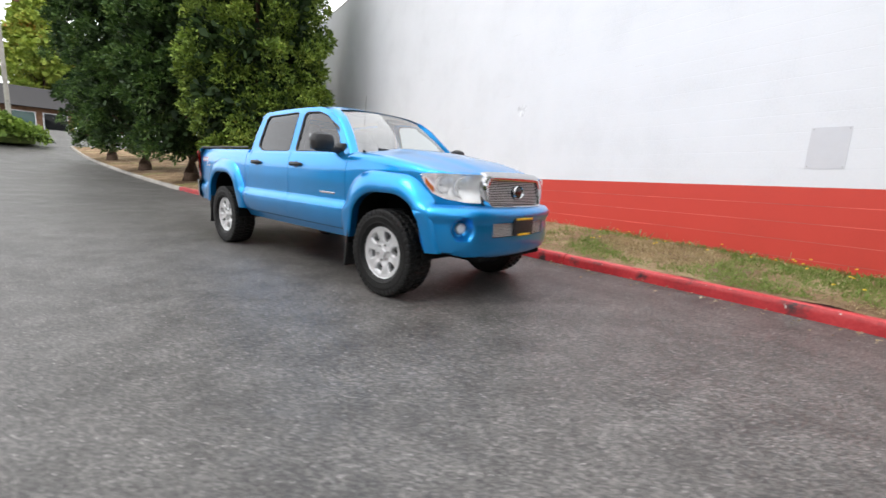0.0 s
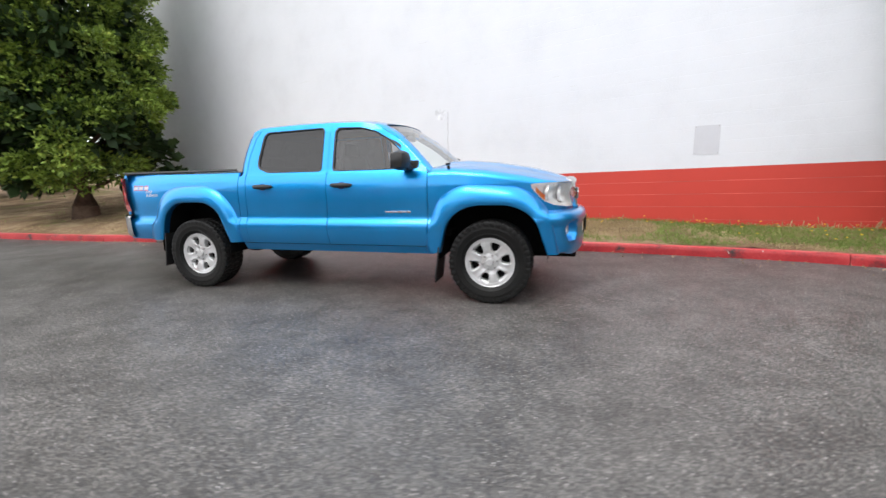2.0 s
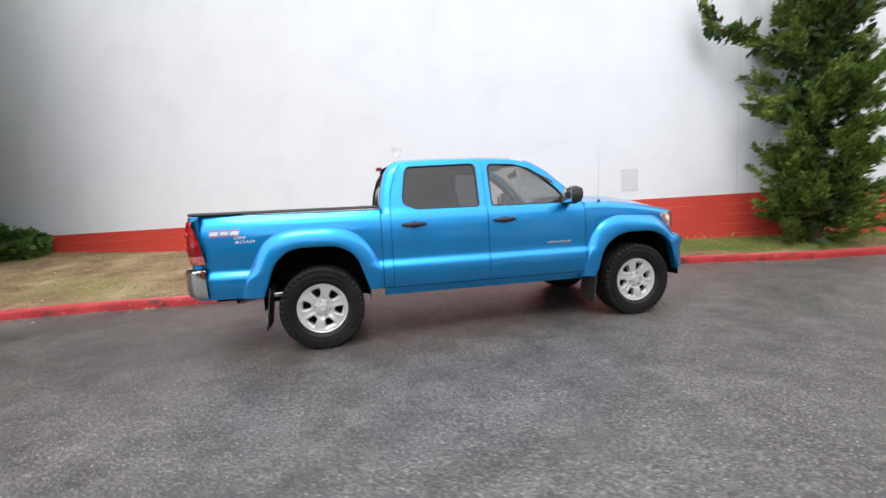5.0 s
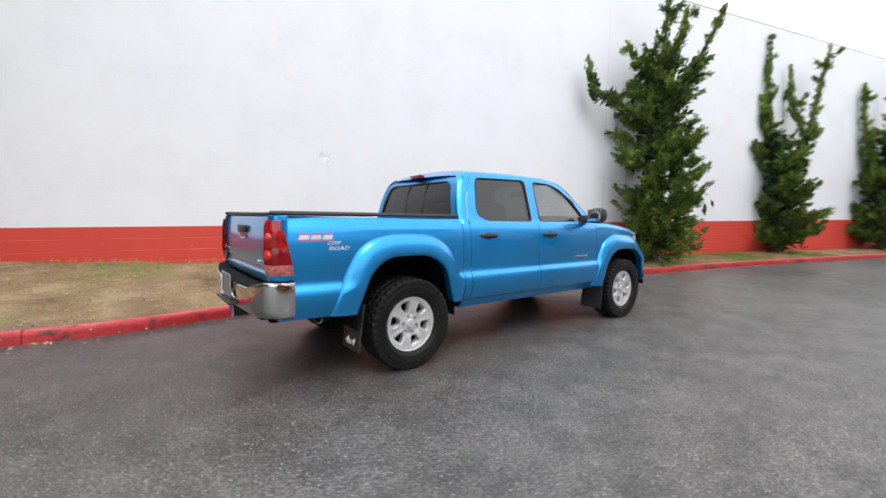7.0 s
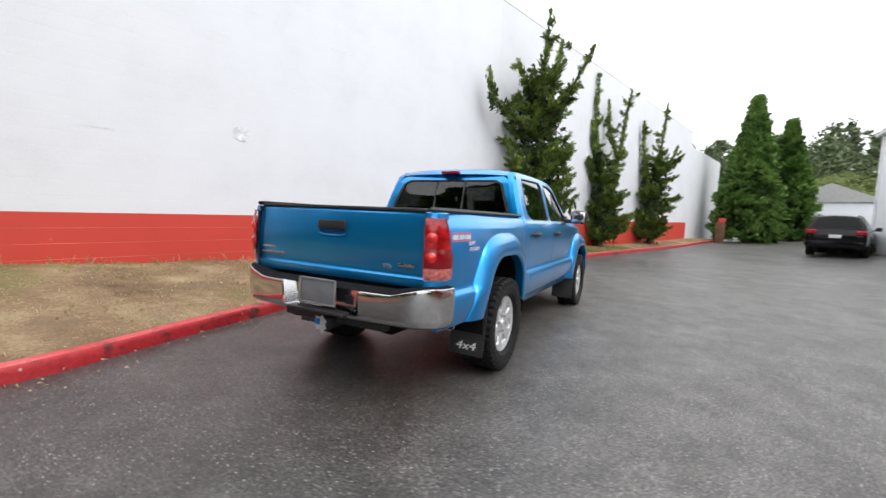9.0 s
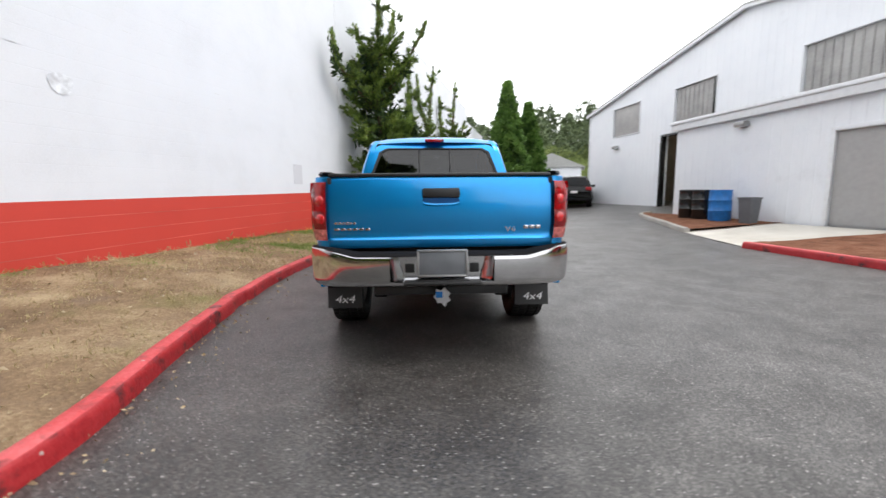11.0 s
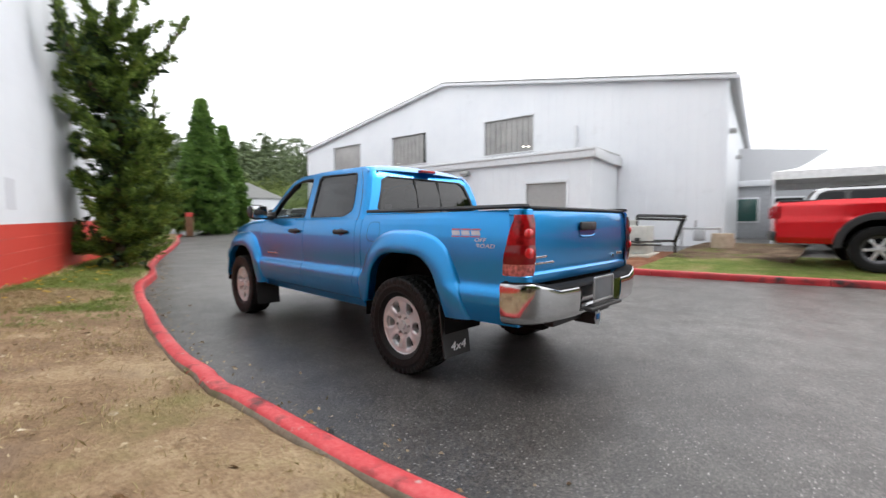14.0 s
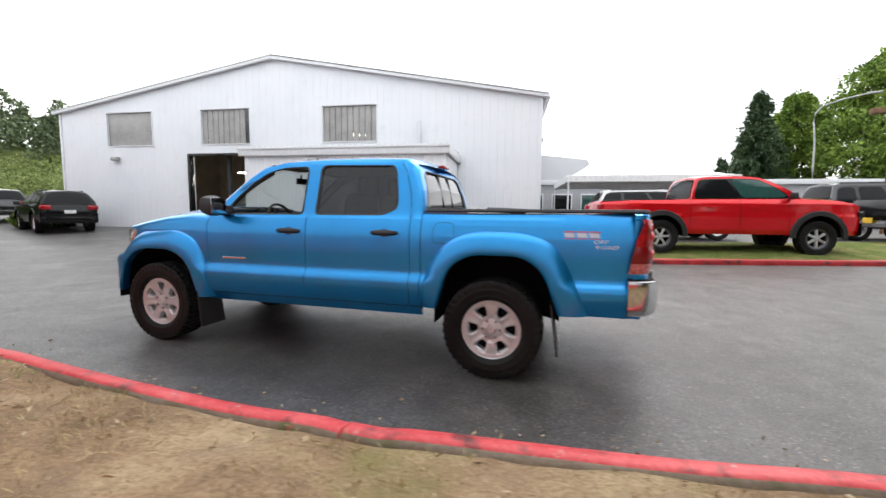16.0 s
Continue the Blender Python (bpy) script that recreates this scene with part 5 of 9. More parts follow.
    # C pillar, rocker, dark jamb behind the gaps
    bm = flank(SD, s, 0.578, 0.665, lambda x: 0.512, lambda x: 1.208, 24)
    rows = []
    for z in np.linspace(1.206, 1.70, 14):
        xb = float(np.interp(z, [1.2, 1.30, 1.45, 1.60, 1.66, 1.70], [0.580, 0.580, 0.603, 0.648, 0.688, 0.745]))
        xf = float(np.interp(z, [1.2, 1.40, 1.60, 1.682, 1.70], [0.664, 0.682, 0.744, 0.807, 0.84]))
        rows.append([(xb - 0.004, s * (glass_y(xb, z) - 0.075), z)] + [(xb + (xf - xb) * t, s * (glass_y(xb, z) - 0.03 * (1 - t) ** 3), z) for t in (0, 0.15, 0.4, 0.7, 1)] + [(xf, s * (glass_y(xf, z) - 0.03), z)])
    grid(bm, rows)
    part("rear_pillar", bm, M_blue, truck)
    part("rocker_panel", flank(SD, s, 0.578, 2.70, lambda x: 0.43, lambda x: 0.505, 6), M_blue, truck)
    part("door_jamb", boxes(((1.64, s * 0.765, 0.83), (2.09, 0.06, 0.74), 0.0), ((0.62, s * 0.70, 0.86), (0.09, 0.12, 0.68), 0.0)), M_under, truck)
    bm = bmesh.new()
    grid(bm, [[(x, s * (glass_y(x, z) - 0.010), z) for x in (1.575, 1.67)] for z in np.linspace(1.18, 1.70, 8)])
    part("door_jamb", bm, M_blue, truck)
    # A pillar between the door frame and the windshield
    rows = []
    for t in np.linspace(0, 1, 16):
        xo = float(np.interp(t, [0, 0.25, 0.5, 0.75, 1], [2.10, 2.20, 2.345, 2.505, 2.69]))
        zo = float(np.interp(xo, [1.97, 2.16, 2.32, 2.48, 2.66, 2.70], [1.690, 1.642, 1.549, 1.404, 1.226, 1.19]))
        yo = glass_y(xo, zo)
        xi, yi, zi = xo + 0.015, yo - 0.085, zo + 0.028
        rows.append([(xo, s * yo, zo), (xo + 0.002, s * (yo - 0.012), zo + 0.016), (xo + 0.008, s * (yo - 0.045), zo + 0.028), (xi, s * yi, zi + 0.004), (xi - 0.03, s * (yi - 0.01), zi - 0.02)])
    bm = bmesh.new()
    grid(bm, rows)
    part("windshield_pillar", bm, M_blue, truck)
    bm = bmesh.new()
    limb_tube(bm, [(2.60, s * 0.745, 1.235), (2.36, s * 0.700, 1.45), (2.22, s * 0.668, 1.55), (2.10, s * 0.640, 1.620)], 0.030, 0.030, 8)
    part("inner_pillar", bm, M_plastic, truck, "black inner pillar trim")
    bm = bmesh.new()
    rod(bm, (1.622, s * 0.718, 1.22), (1.622, s * 0.610, 1.66), 0.032, 8)
    part("inner_pillar", bm, M_plastic, truck)
    # door mirror
    mir = part("door_mirror", bmesh.new(), M_plastic, truck, "black plastic door mirror")
    bm = bmesh.new()
    box(bm, (2.475, s * 0.985, 1.305), (0.15, 0.225, 0.175), 0.068)
    for v in bm.verts:
        v.co.x += 0.05 * (v.co.z - 1.305) + 0.10 * (abs(v.co.y) - 0.9) * -0.6
    box(bm, (2.475, s * 0.87, 1.245), (0.10, 0.14, 0.05), 0.015)
    box(bm, (2.50, s * 0.795, 1.26), (0.15, 0.03, 0.10), 0.012)
    mir.data = mesh_of("door_mirror", bm)
    mir.data.materials.append(M_plastic)
    part("mirror_glass", boxes(((2.402, s * 0.985, 1.305), (0.006, 0.165, 0.135), 0.002)), M_chrome, mir)
    # wheel wells and mud flaps
    for inn, cx in ((ARCH_F[0], WB), (ARCH_R[0], 0.0)):
        bm = bmesh.new()
        c = np.r_[[(inn[0][0], 0.40)], inn, [(inn[-1][0], 0.40)]]
        c = np.array((cx, 0.6)) + (c - np.array((cx, 0.6))) * 1.012
        grid(bm, [[(x, s * y, z) for y in (0.90, 0.72, 0.52)] for x, z in c])
        mid = bm.verts.new((cx, s * 0.52, 0.5))
        ring = [bm.verts.new((x, s * 0.52, z)) for x, z in c]
        for a, b in zip(ring, ring[1:]):
            bm.faces.new((mid, a, b))
        part("wheel_well", bm, M_under, truck)
    for fx, zb, zt2, lean in ((-0.44, 0.225, 0.60, -0.05), (2.775, 0.175, 0.56, -0.05)):
        bm = bmesh.new()
        rows = [[(fx + lean * (1 - t) + d, s * yy, zb + (zt2 - zb) * t) for d, yy in ((0, 0.630), (0, 0.905), (0.012, 0.905), (0.012, 0.630), (0, 0.630))] for t in np.linspace(0, 1, 6)]
        vs = grid(bm, rows)
        bm.faces.new(vs[0][:4])
        flap = part("mud_flap", bm, M_plastic, truck, "black rubber mud flap")
        if fx < 0:
            words("4x4", 0.085, M_sticker, pose(fx + lean - 0.003, s * 0.768, zb + 0.07, 90, 0, -90) @ pose(0, 0, 0, -7, 0, 0), flap, 0.002, "flap_lettering", 0.2, 1.25)
    # side decals: plain bars for the maker's marks
    for x, z, w, h, m in [(x, z, w, h, m) for x in (-0.862, -0.778, -0.694) for z, w, h, m in ((1.130, 0.076, 0.009, M_redsticker), (1.106, 0.070, 0.030, M_silver), (1.082, 0.076, 0.007, M_redsticker))]:
        bm = bmesh.new()
        x = x if s < 0 else -1.41 - x
        rows = [[(x + q + k * 0.006, s * (SD.y(x + q, z + k * h / 2) + 0.0016 + (0.001 if m is M_sticker else 0)), z + k * h / 2) for q in np.linspace(-w / 2, w / 2, 4)] for k in (-1, 0, 1)]
        grid(bm, rows)
        part("decal_bar", bm, m, bed, "plain red and silver decal bar")
    for tx, x, z in (("OFF", -0.655, 1.060), ("ROAD", -0.615, 1.022)):
        x = x if s < 0 else -1.41 - x
        words(tx, 0.038, M_sticker, pose(x, s * (SD.y(x, z) + 0.004), z, 90, 0, 0 if s < 0 else 180), bed, 0.001, "decal_lettering", 0.25, 1.5)
    bm = bmesh.new()
    for k in range(6):
        x = 2.265 + k * 0.052
        box(bm, (x - k * 0.009, s * (SD.y(x, 0.835) + 0.002), 0.835), (0.041, 0.006, 0.016 + 0.005 * (k % 2)), 0.003)
    part("door_badge", bm, M_chrome, truck, "chrome badge bars on the front door")
    # head lamp: blue panel under it, reflector bowl, clear lens, amber corner
    nrm = np.gradient(LAMP, axis=0)
    nrm = np.stack([-nrm[:, 1], nrm[:, 0]], 1) / np.linalg.norm(nrm, axis=1)[:, None]
    front, rear, under, amber = [], [], [], []
    for i, ((x, y), q) in enumerate(zip(LAMP, nrm)):
        f = i / 39
        zt, zb = lamp_top(x), lamp_foot(f)
        at = lambda d, z: (x + q[0] * d, s * (y + q[1] * d), z)
        front.append([at(0.012 * (1 - (2 * k - 1) ** 2) + 0.002, zb + (zt - zb) * k) for k in np.linspace(0, 1, 12)])
        deep = 0.02 + 0.075 * math.sin(math.pi * min(1, f * 1.02)) ** 0.6
        ridge = 0.018 * abs(math.sin(f * math.pi * 3))
        rear.append([at(-0.004, zb)] + [at(-(deep - ridge) * math.sin(math.pi * k) ** 0.7 - 0.004, zb + (zt - zb) * k) for k in np.linspace(0.06, 0.94, 10)] + [at(-0.004, zt)])
        under.append([(x, s * (y - 0.03), 0.79)] + [(x, s * y, z) for z in np.linspace(0.80, zb - 0.003, 8)] + [at(-0.02, zb - 0.001)])
        if 0.06 < f < 0.25:
            za, zc = zb + 0.010, zb + 0.054
            amber.append([at(-0.003, za + (zc - za) * k) for k in np.linspace(0, 1, 5)])
    bm = bmesh.new()
    grid(bm, under)
    part("lamp_panel", bm, M_blue, fen)
    bm = bmesh.new()
    grid(bm, rear)
    hl = part("headlamp", bm, M_reflector, truck, "clear headlamp with a chrome bowl and an amber corner")
    bm = bmesh.new()
    grid(bm, front)
    part("lamp_lens", bm, M_lens, hl, "glossy clear lens")
    for r, f, z in ((0.078, 0.74, 0.972), (0.062, 0.42, 0.992)):
        x, y = LAMP[int(f * 39)]
        bm = bmesh.new()
        lathe(bm, [(0.003, -0.052), (r * 0.16, -0.050), (r * 0.17, -0.030), (r * 0.2, -0.052), (r * 0.6, -0.040), (r * 0.9, -0.012), (r, 0.004), (r * 1.03, -0.02)], 32)
        bmesh.ops.transform(bm, matrix=pose(x - 0.045, s * (y - 0.02), z, 0, 0, -90 + s * 14), verts=bm.verts)
        part("lamp_bowl", bm, M_reflector, hl)
    bm = bmesh.new()
    grid(bm, amber)
    bmesh.ops.solidify(bm, geom=bm.faces[:], thickness=0.006)
    part("amber_marker", bm, M_amber, hl, "amber corner marker")
    # tail lamp wrapping the corner
    plan = [(-0.965, s * 0.846), (-1.01, s * 0.842), (-1.05, s * 0.820), (-1.078, s * 0.785), (-1.092, s * 0.742)]
    for nm, mt, z0, z1, o in (("tail_lamp", M_taillens, 1.035, 1.222, 0.012), ("lamp_band", M_tailred2, 0.918, 1.035, 0.018), ("reverse_lens", M_clearlens, 0.845, 0.918, 0.012)):
        bm = bmesh.new()
        rows = []
        for i, (x, y) in enumerate(spline(plan, 16)):
            f = i / 15
            n = Vector((-0.1 - 0.9 * f, s * (1 - 0.9 * f), 0)).normalized()
            row = []
            for z in np.linspace(z0, z1, 8):
                fwd = 0.0 if f > 0.3 else (0.3 - f) / 0.3 * float(np.interp(z, [0.84, 0.95, 1.08, 1.15, 1.22], [0.022, 0.008, -0.022, -0.045, -0.078]))
                puff = 0.004 + 0.014 * (1 - (2 * (z - 0.845) / 0.377 - 1) ** 6) + (0.006 * (1 - (2 * (z - z0) / (z1 - z0) - 1) ** 2) if nm == "lamp_band" else 0)
                row.append((x + n.x * puff + fwd, y + n.y * puff, z))
            rows.append([(rows_in[0] - 0.0, rows_in[1] - s * 0.0, rows_in[2]) for rows_in in row])
        grid(bm, rows)
        if nm == "tail_lamp":
            tl = part(nm, bm, mt, truck, "red tail lamp with a paler reversing lens")
        else:
            part(nm, bm, mt, tl)
    for z, r in ((1.105, 0.034), (0.985, 0.040)):
        bm = bmesh.new()
        lathe(bm, [(0.001, 0.016), (r * 0.5, 0.013), (r * 0.85, 0.006), (r, 0.0), (r * 1.04, -0.012)], 24)
        bmesh.ops.transform(bm, matrix=pose(-1.092, s * 0.790, z, 0, 0, 90 + (-32 if s > 0 else 32)), verts=bm.verts)
        part("lamp_bulge", bm, M_brightlens, tl, "bright red round lens")
    # rear corner of the bed behind the lamp
    part("bed_corner", sweep([(-0.975, s * 0.833), (-1.0, s * 0.831), (-1.03, s * 0.822), (-1.055, s * 0.804), (-1.075, s * 0.772), (-1.083, s * 0.735)][:: 1], [(-0.03 * s, 0.60), (0.0, 0.60), (0.004 * s, 0.75), (0.004 * s, 0.84), (-0.006 * s, 0.85), (-0.006 * s, 1.215), (0.0, 1.222), (-0.002 * s, 1.252), (-0.01 * s, 1.258), (-0.05 * s, 1.258)], 16), M_blue, truck)
    # bumper ends, fog lamp
    fog = part("fog_lamp", bmesh.new(), M_lens, truck, "round clear fog lamp in a blue recess")
    bm = bmesh.new()
    fx, fy = 3.905, s * 0.645
    rings = lathe(bm, [(0.001, 0.010), (0.026, 0.009), (0.036, 0.002), (0.038, -0.012)], 28)
    bmesh.ops.transform(bm, matrix=pose(fx, fy, 0.655, 0, 0, -90 + s * 18), verts=bm.verts)
    fog.data = mesh_of("fog_lamp", bm)
    fog.data.materials.append(plain("fog_glass", (0.70, 0.72, 0.74), 0.12, coat=1.0))
    bm = bmesh.new()
    lathe(bm, [(0.038, 0.002), (0.041, 0.007), (0.045, 0.002), (0.047, -0.04)], 28)
    bmesh.ops.transform(bm, matrix=pose(fx, fy, 0.655, 0, 0, -90 + s * 18), verts=bm.verts)
    part("fog_bezel", bm, M_steel, fog)

# roof
bm = bmesh.new()
rows = []
for x in np.linspace(0.70, 2.14, 40):
    zr = float(np.interp(x, [0.66, 0.70, 0.76, 0.82, 1.2, 1.62, 1.95, 2.14], [1.60, 1.655, 1.690, 1.700, 1.712, 1.712, 1.698, 1.655]))
    yr = glass_y(x, zr) + 0.0
    cr = float(np.interp(x, [0.70, 0.80, 1.0, 1.8, 2.14], [0.022, 0.046, 0.052, 0.052, 0.042]))
    rows.append([(x + (0.10 if x > 1.9 else -0.035 if x < 0.8 else 0.0) * (1 - abs(t) ** 2) * (max(0, x - 1.9) / 0.24 if x > 1.9 else (0.8 - x) / 0.1 if x < 0.8 else 0), yr * t, zr + cr * (1 - abs(t) ** 3.2)) for t in np.linspace(-1, 1, 29)])
    rim = glass_y(x, zr - 0.03) + 0.001
    rows[-1] = [(rows[-1][0][0], -rim, zr - 0.03)] + rows[-1] + [(rows[-1][-1][0], rim, zr - 0.03)]
grid(bm, rows)
roof = part("cab_roof", bm, M_blue, truck, "metallic blue cab roof")
bm = bmesh.new()
grid(bm, [[(p[0], p[1] * 0.95, p[2] - 0.028) for p in r[1:-1]] for r in rows[2:-1]])
part("headliner", bm, plain("pale_headliner", (0.50, 0.49, 0.46), 0.9), truck, "pale grey headliner")
# windshield
bm = bmesh.new()
rows = []
for v in np.linspace(0, 1, 14):
    row = []
    for t in np.linspace(-1, 1, 25):
        yb, yt = 0.735 * t, 0.585 * t
        xb, zb = 2.80 - 0.135 * t * t, 1.255 - 0.035 * t * t
        xt, zt = 2.225 - 0.085 * t * t, 1.700 - 0.036 * abs(t) ** 3
        b = 0.035 * math.sin(math.pi * v)
        row.append((xb + (xt - xb) * v + b * 0.5, yb + (yt - yb) * v, zb + (zt - zb) * v + b * 0.55))
    rows.append(row)
grid(bm, rows)
part("windshield", bm, M_glass, truck, "clear windshield")
# hood
bm = bmesh.new()
rows = []
for u in np.linspace(0, 1, 40):
    row = []
    for t in np.linspace(-1, 1, 41):
        xf = float(np.interp(abs(t), [0, 0.3, 0.6, 0.7, 0.8, 0.9, 1.0], [3.990, 3.984, 3.966, 3.956, 3.938, 3.910, 3.868]))
        x0 = 2.80 - 0.10 * t * t
        x = x0 + (xf - x0) * u
        y = (0.745 - 0.12 * max(0, (x - 3.3) / 0.6) ** 2) * t
        z = hood_z(x, 0.74 * t) + 0.012
        if u > 0.93:
            z -= 0.012 * ((u - 0.93) / 0.07) ** 2
        row.append((x, y, z))
    rows.append(row)
grid(bm, rows)
hood = part("hood", bm, M_blue, truck, "metallic blue hood")
part("cowl", boxes(((2.74, 0, 1.215), (0.20, 1.40, 0.05), 0.01)), M_plastic, truck)
for y0, y1 in ((0.05, 0.60), (-0.55, 0.0)):
    bm = bmesh.new()
    rod(bm, (2.79, y0, 1.275), (2.715, y1, 1.285), 0.007, 6)
    box(bm, (2.79, y0, 1.268), (0.04, 0.04, 0.03), 0.006)
    part("wiper", bm, M_plastic, truck)
# nose panel, grille, bumper
NOSE = [(3.62, 0.872), (3.74, 0.82), (3.83, 0.73), (3.905, 0.60), (3.95, 0.42), (3.975, 0.2), (3.982, 0), (3.975, -0.2), (3.95, -0.42), (3.905, -0.60), (3.83, -0.73), (3.74, -0.82), (3.62, -0.872)]
part("nose_panel", sweep(NOSE[::-1], [(-0.05, 0.76), (-0.03, 0.82), (-0.03, 1.06), (-0.05, 1.095)], 90, lambda x, y, z: abs(y) < 0.465), M_blue, truck)
gr = part("grille", boxes(((3.945, 0, 0.950), (0.03, 0.80, 0.22), 0.01)), M_under, truck, "chrome-framed billet grille")
bm = bmesh.new()
out = [(-0.395, 0.825), (-0.440, 0.875), (-0.468, 0.97), (-0.468, 1.05), (-0.435, 1.098), (-0.36, 1.115), (0, 1.122), (0.36, 1.115), (0.435, 1.098), (0.468, 1.05), (0.468, 0.97), (0.440, 0.875), (0.395, 0.825)]
inn = [(-0.375, 0.843), (-0.400, 0.90), (-0.398, 1.00), (-0.37, 1.045), (0.37, 1.045), (0.398, 1.00), (0.400, 0.90), (0.375, 0.843)]
gx_ = lambda a, k: 4.005 - 0.16 * a * a + k
lean = lambda z: -0.10 * (z - 0.83)
rows = ring_fill(bm, out, inn, lambda a, b: (gx_(a, 0.012), a, b), 3)
for r, d in ((rows[0], -0.07), (rows[-1], -0.028)):
    back = [bm.verts.new((v.co.x + d, v.co.y, v.co.z)) for v in r]
    for k in range(144):
        bm.faces.new((r[k], r[(k + 1) % 144], back[(k + 1) % 144], back[k]))
for v in rows[1]:
    v.co.x += 0.016 if v.co.z < 1.03 else 0.006
for v in rows[0]:
    if v.co.z > 1.03:
        v.co.x -= 0.022
for v in rows[2]:
    v.co.x += 0.010
for v in bm.verts:
    v.co.x += lean(v.co.z)
part("grille_surround", bm, M_chrome, gr, "chrome grille surround")
for k in range(14):
    z = 0.854 + k * 0.0140
    hw = float(np.interp(z, [0.85, 0.9, 1.0, 1.045], [0.378, 0.398, 0.396, 0.37]))
    bm = bmesh.new()
    grid(bm, [[(gx_(y, -0.012) + lean(z), y, z - 0.004), (gx_(y, -0.004) + lean(z), y, z - 0.003), (gx_(y, -0.004) + lean(z), y, z + 0.003), (gx_(y, -0.012) + lean(z), y, z + 0.004)] for y in np.linspace(-hw, hw, 17)])
    part("grille_bar", bm, M_billet, gr)
bm = bmesh.new()
lathe(bm, [(0.001, 0.01), (0.05, 0.008), (0.066, 0.0), (0.066, -0.03)], 32)
bmesh.ops.transform(bm, matrix=pose(4.004, 0, 0.955, 0, 0, -90) @ Matrix.Diagonal((1.15, 1, 0.85, 1)), verts=bm.verts)
em = part("grille_emblem", bm, M_gloss, gr, "plain dark oval emblem with a chrome rim")
bm = bmesh.new()
lathe(bm, [(0.058, 0.006), (0.064, 0.016), (0.070, 0.006), (0.064, -0.004)], 32, closed=True)
bmesh.ops.transform(bm, matrix=pose(4.004, 0, 0.955, 0, 0, -90) @ Matrix.Diagonal((1.15, 1, 0.85, 1)), verts=bm.verts)
part("emblem_ring", bm, M_chrome, em)
BUMP = spline([(3.50, 0.900), (3.60, 0.905), (3.70, 0.893), (3.80, 0.850), (3.90, 0.757), (3.98, 0.62), (4.04, 0.43), (4.07, 0.22), (4.08, 0)], 90)
BZ = [(-0.12, 0.40), (-0.06, 0.405), (-0.025, 0.43), (-0.005, 0.47), (0.0, 0.50), (0.004, 0.53), (0.005, 0.56), (0.005, 0.585), (0.005, 0.60), (0.005, 0.62), (0.004, 0.64), (0.003, 0.66), (0.002, 0.68), (0.0, 0.70), (0.008, 0.715), (0.018, 0.735),
      (0.021, 0.752), (0.018, 0.775), (0.006, 0.803), (-0.028, 0.826), (-0.09, 0.838)]
bt = np.gradient(BUMP, axis=0)
bn = np.stack([-bt[:, 1], bt[:, 0]], 1) / np.linalg.norm(bt, axis=1)[:, None]
bn *= np.where(bn[:, :1] * 1 + bn[:, 1:] > 0, 1, -1)
FZ, FX = ARCH_F[0][:30, 1], ARCH_F[0][:30, 0]
cols = []
for p, q in zip(BUMP, bn):
    col = []
    for o, z in BZ:
        z = min(z, float(np.interp(p[0], [3.5, 3.62, 3.74], [0.796, 0.800, 0.838])) - (0.838 - z) * 0.02)
        z = max(z, float(np.interp(p[0], [3.62, 3.90, 4.06], [0.482, 0.455, 0.40])) + 0.02 * (z - 0.40))
        x, y = p[0] + q[0] * o, p[1] + q[1] * o
        x = max(x, float(np.interp(z, FZ, FX)) + 0.012)
        # round pocket for the fog lamp
        e = math.hypot((y - 0.672) * 1.1, z - 0.652) / 0.100
        if e < 1:
            k = 1 - e
            k = min(1.0, k / 0.42)
            k = k * k * (3 - 2 * k)
            x, y = x - 0.070 * k, y - 0.030 * k
        col.append((x, y, z))
    cols.append(col)
cols.insert(0, [(c[0] - 0.002, c[1] - 0.06, c[2]) for c in cols[0]])
bm = bmesh.new()
for s in (1, -1):
    vs = [[bm.verts.new((c[0], s * c[1], c[2])) for c in col] for col in cols]
    for a, b in zip(vs, vs[1:]):
        for j in range(len(BZ) - 1):
            mid = (a[j].co + b[j + 1].co) / 2
            if abs(mid.y) < 0.40 and 0.585 < mid.z < 0.70:
                continue
            q = [a[j], b[j], b[j + 1], a[j + 1]]
            if (a[j].co - b[j].co).length < 1e-5 and (a[j + 1].co - b[j + 1].co).length < 1e-5:
                continue
            bm.faces.new(q)
bmesh.ops.remove_doubles(bm, verts=bm.verts, dist=0.0004)
fb = part("front_bumper", bm, M_blue, truck, "body-coloured front bumper with a billet insert")
# wheel arch flares: a swept band with a crisp outer step and a rolled lip
def flare(inn, out, yo, under, s):
    """Band round one arch from its outer edge in to the opening; under(x, z) is the skin beneath it."""
    rows = []
    for p, q in zip(out, inn):
        col = []
        for u in (-0.05, -0.015, 0.015, 0.06, 0.18, 0.34, 0.5, 0.66, 0.8, 0.9, 0.96, 1.0):
            x, z = p + (q - p) * u
            y = under(x, z)
            f = max(0.0, u)
            room = max(0.0, yo - 0.022 * max(0.0, (0.74 - z) / 0.24) - float(np.interp(x, [3.45, 3.75, 3.9], [0, 0.018, 0.06])) - y - 0.012)
            y += (0.012 if u > 0.05 else 0.009 if u > 0 else 0.003 if u > -0.03 else -0.01) + room * (1 - (1 - min(1.0, f / 0.92)) ** 2.6) - 0.012 * max(0.0, (f - 0.88) / 0.12) ** 2
            col.append((x, s * y, z))
        x, y, z = col[-1]
        col.append((x, y - s * 0.03, z + 0.002))
        col.append((x, y - s * 0.07, z + 0.002))
        rows.append(col)
    bm = bmesh.new()
    grid(bm, rows)
    return bm


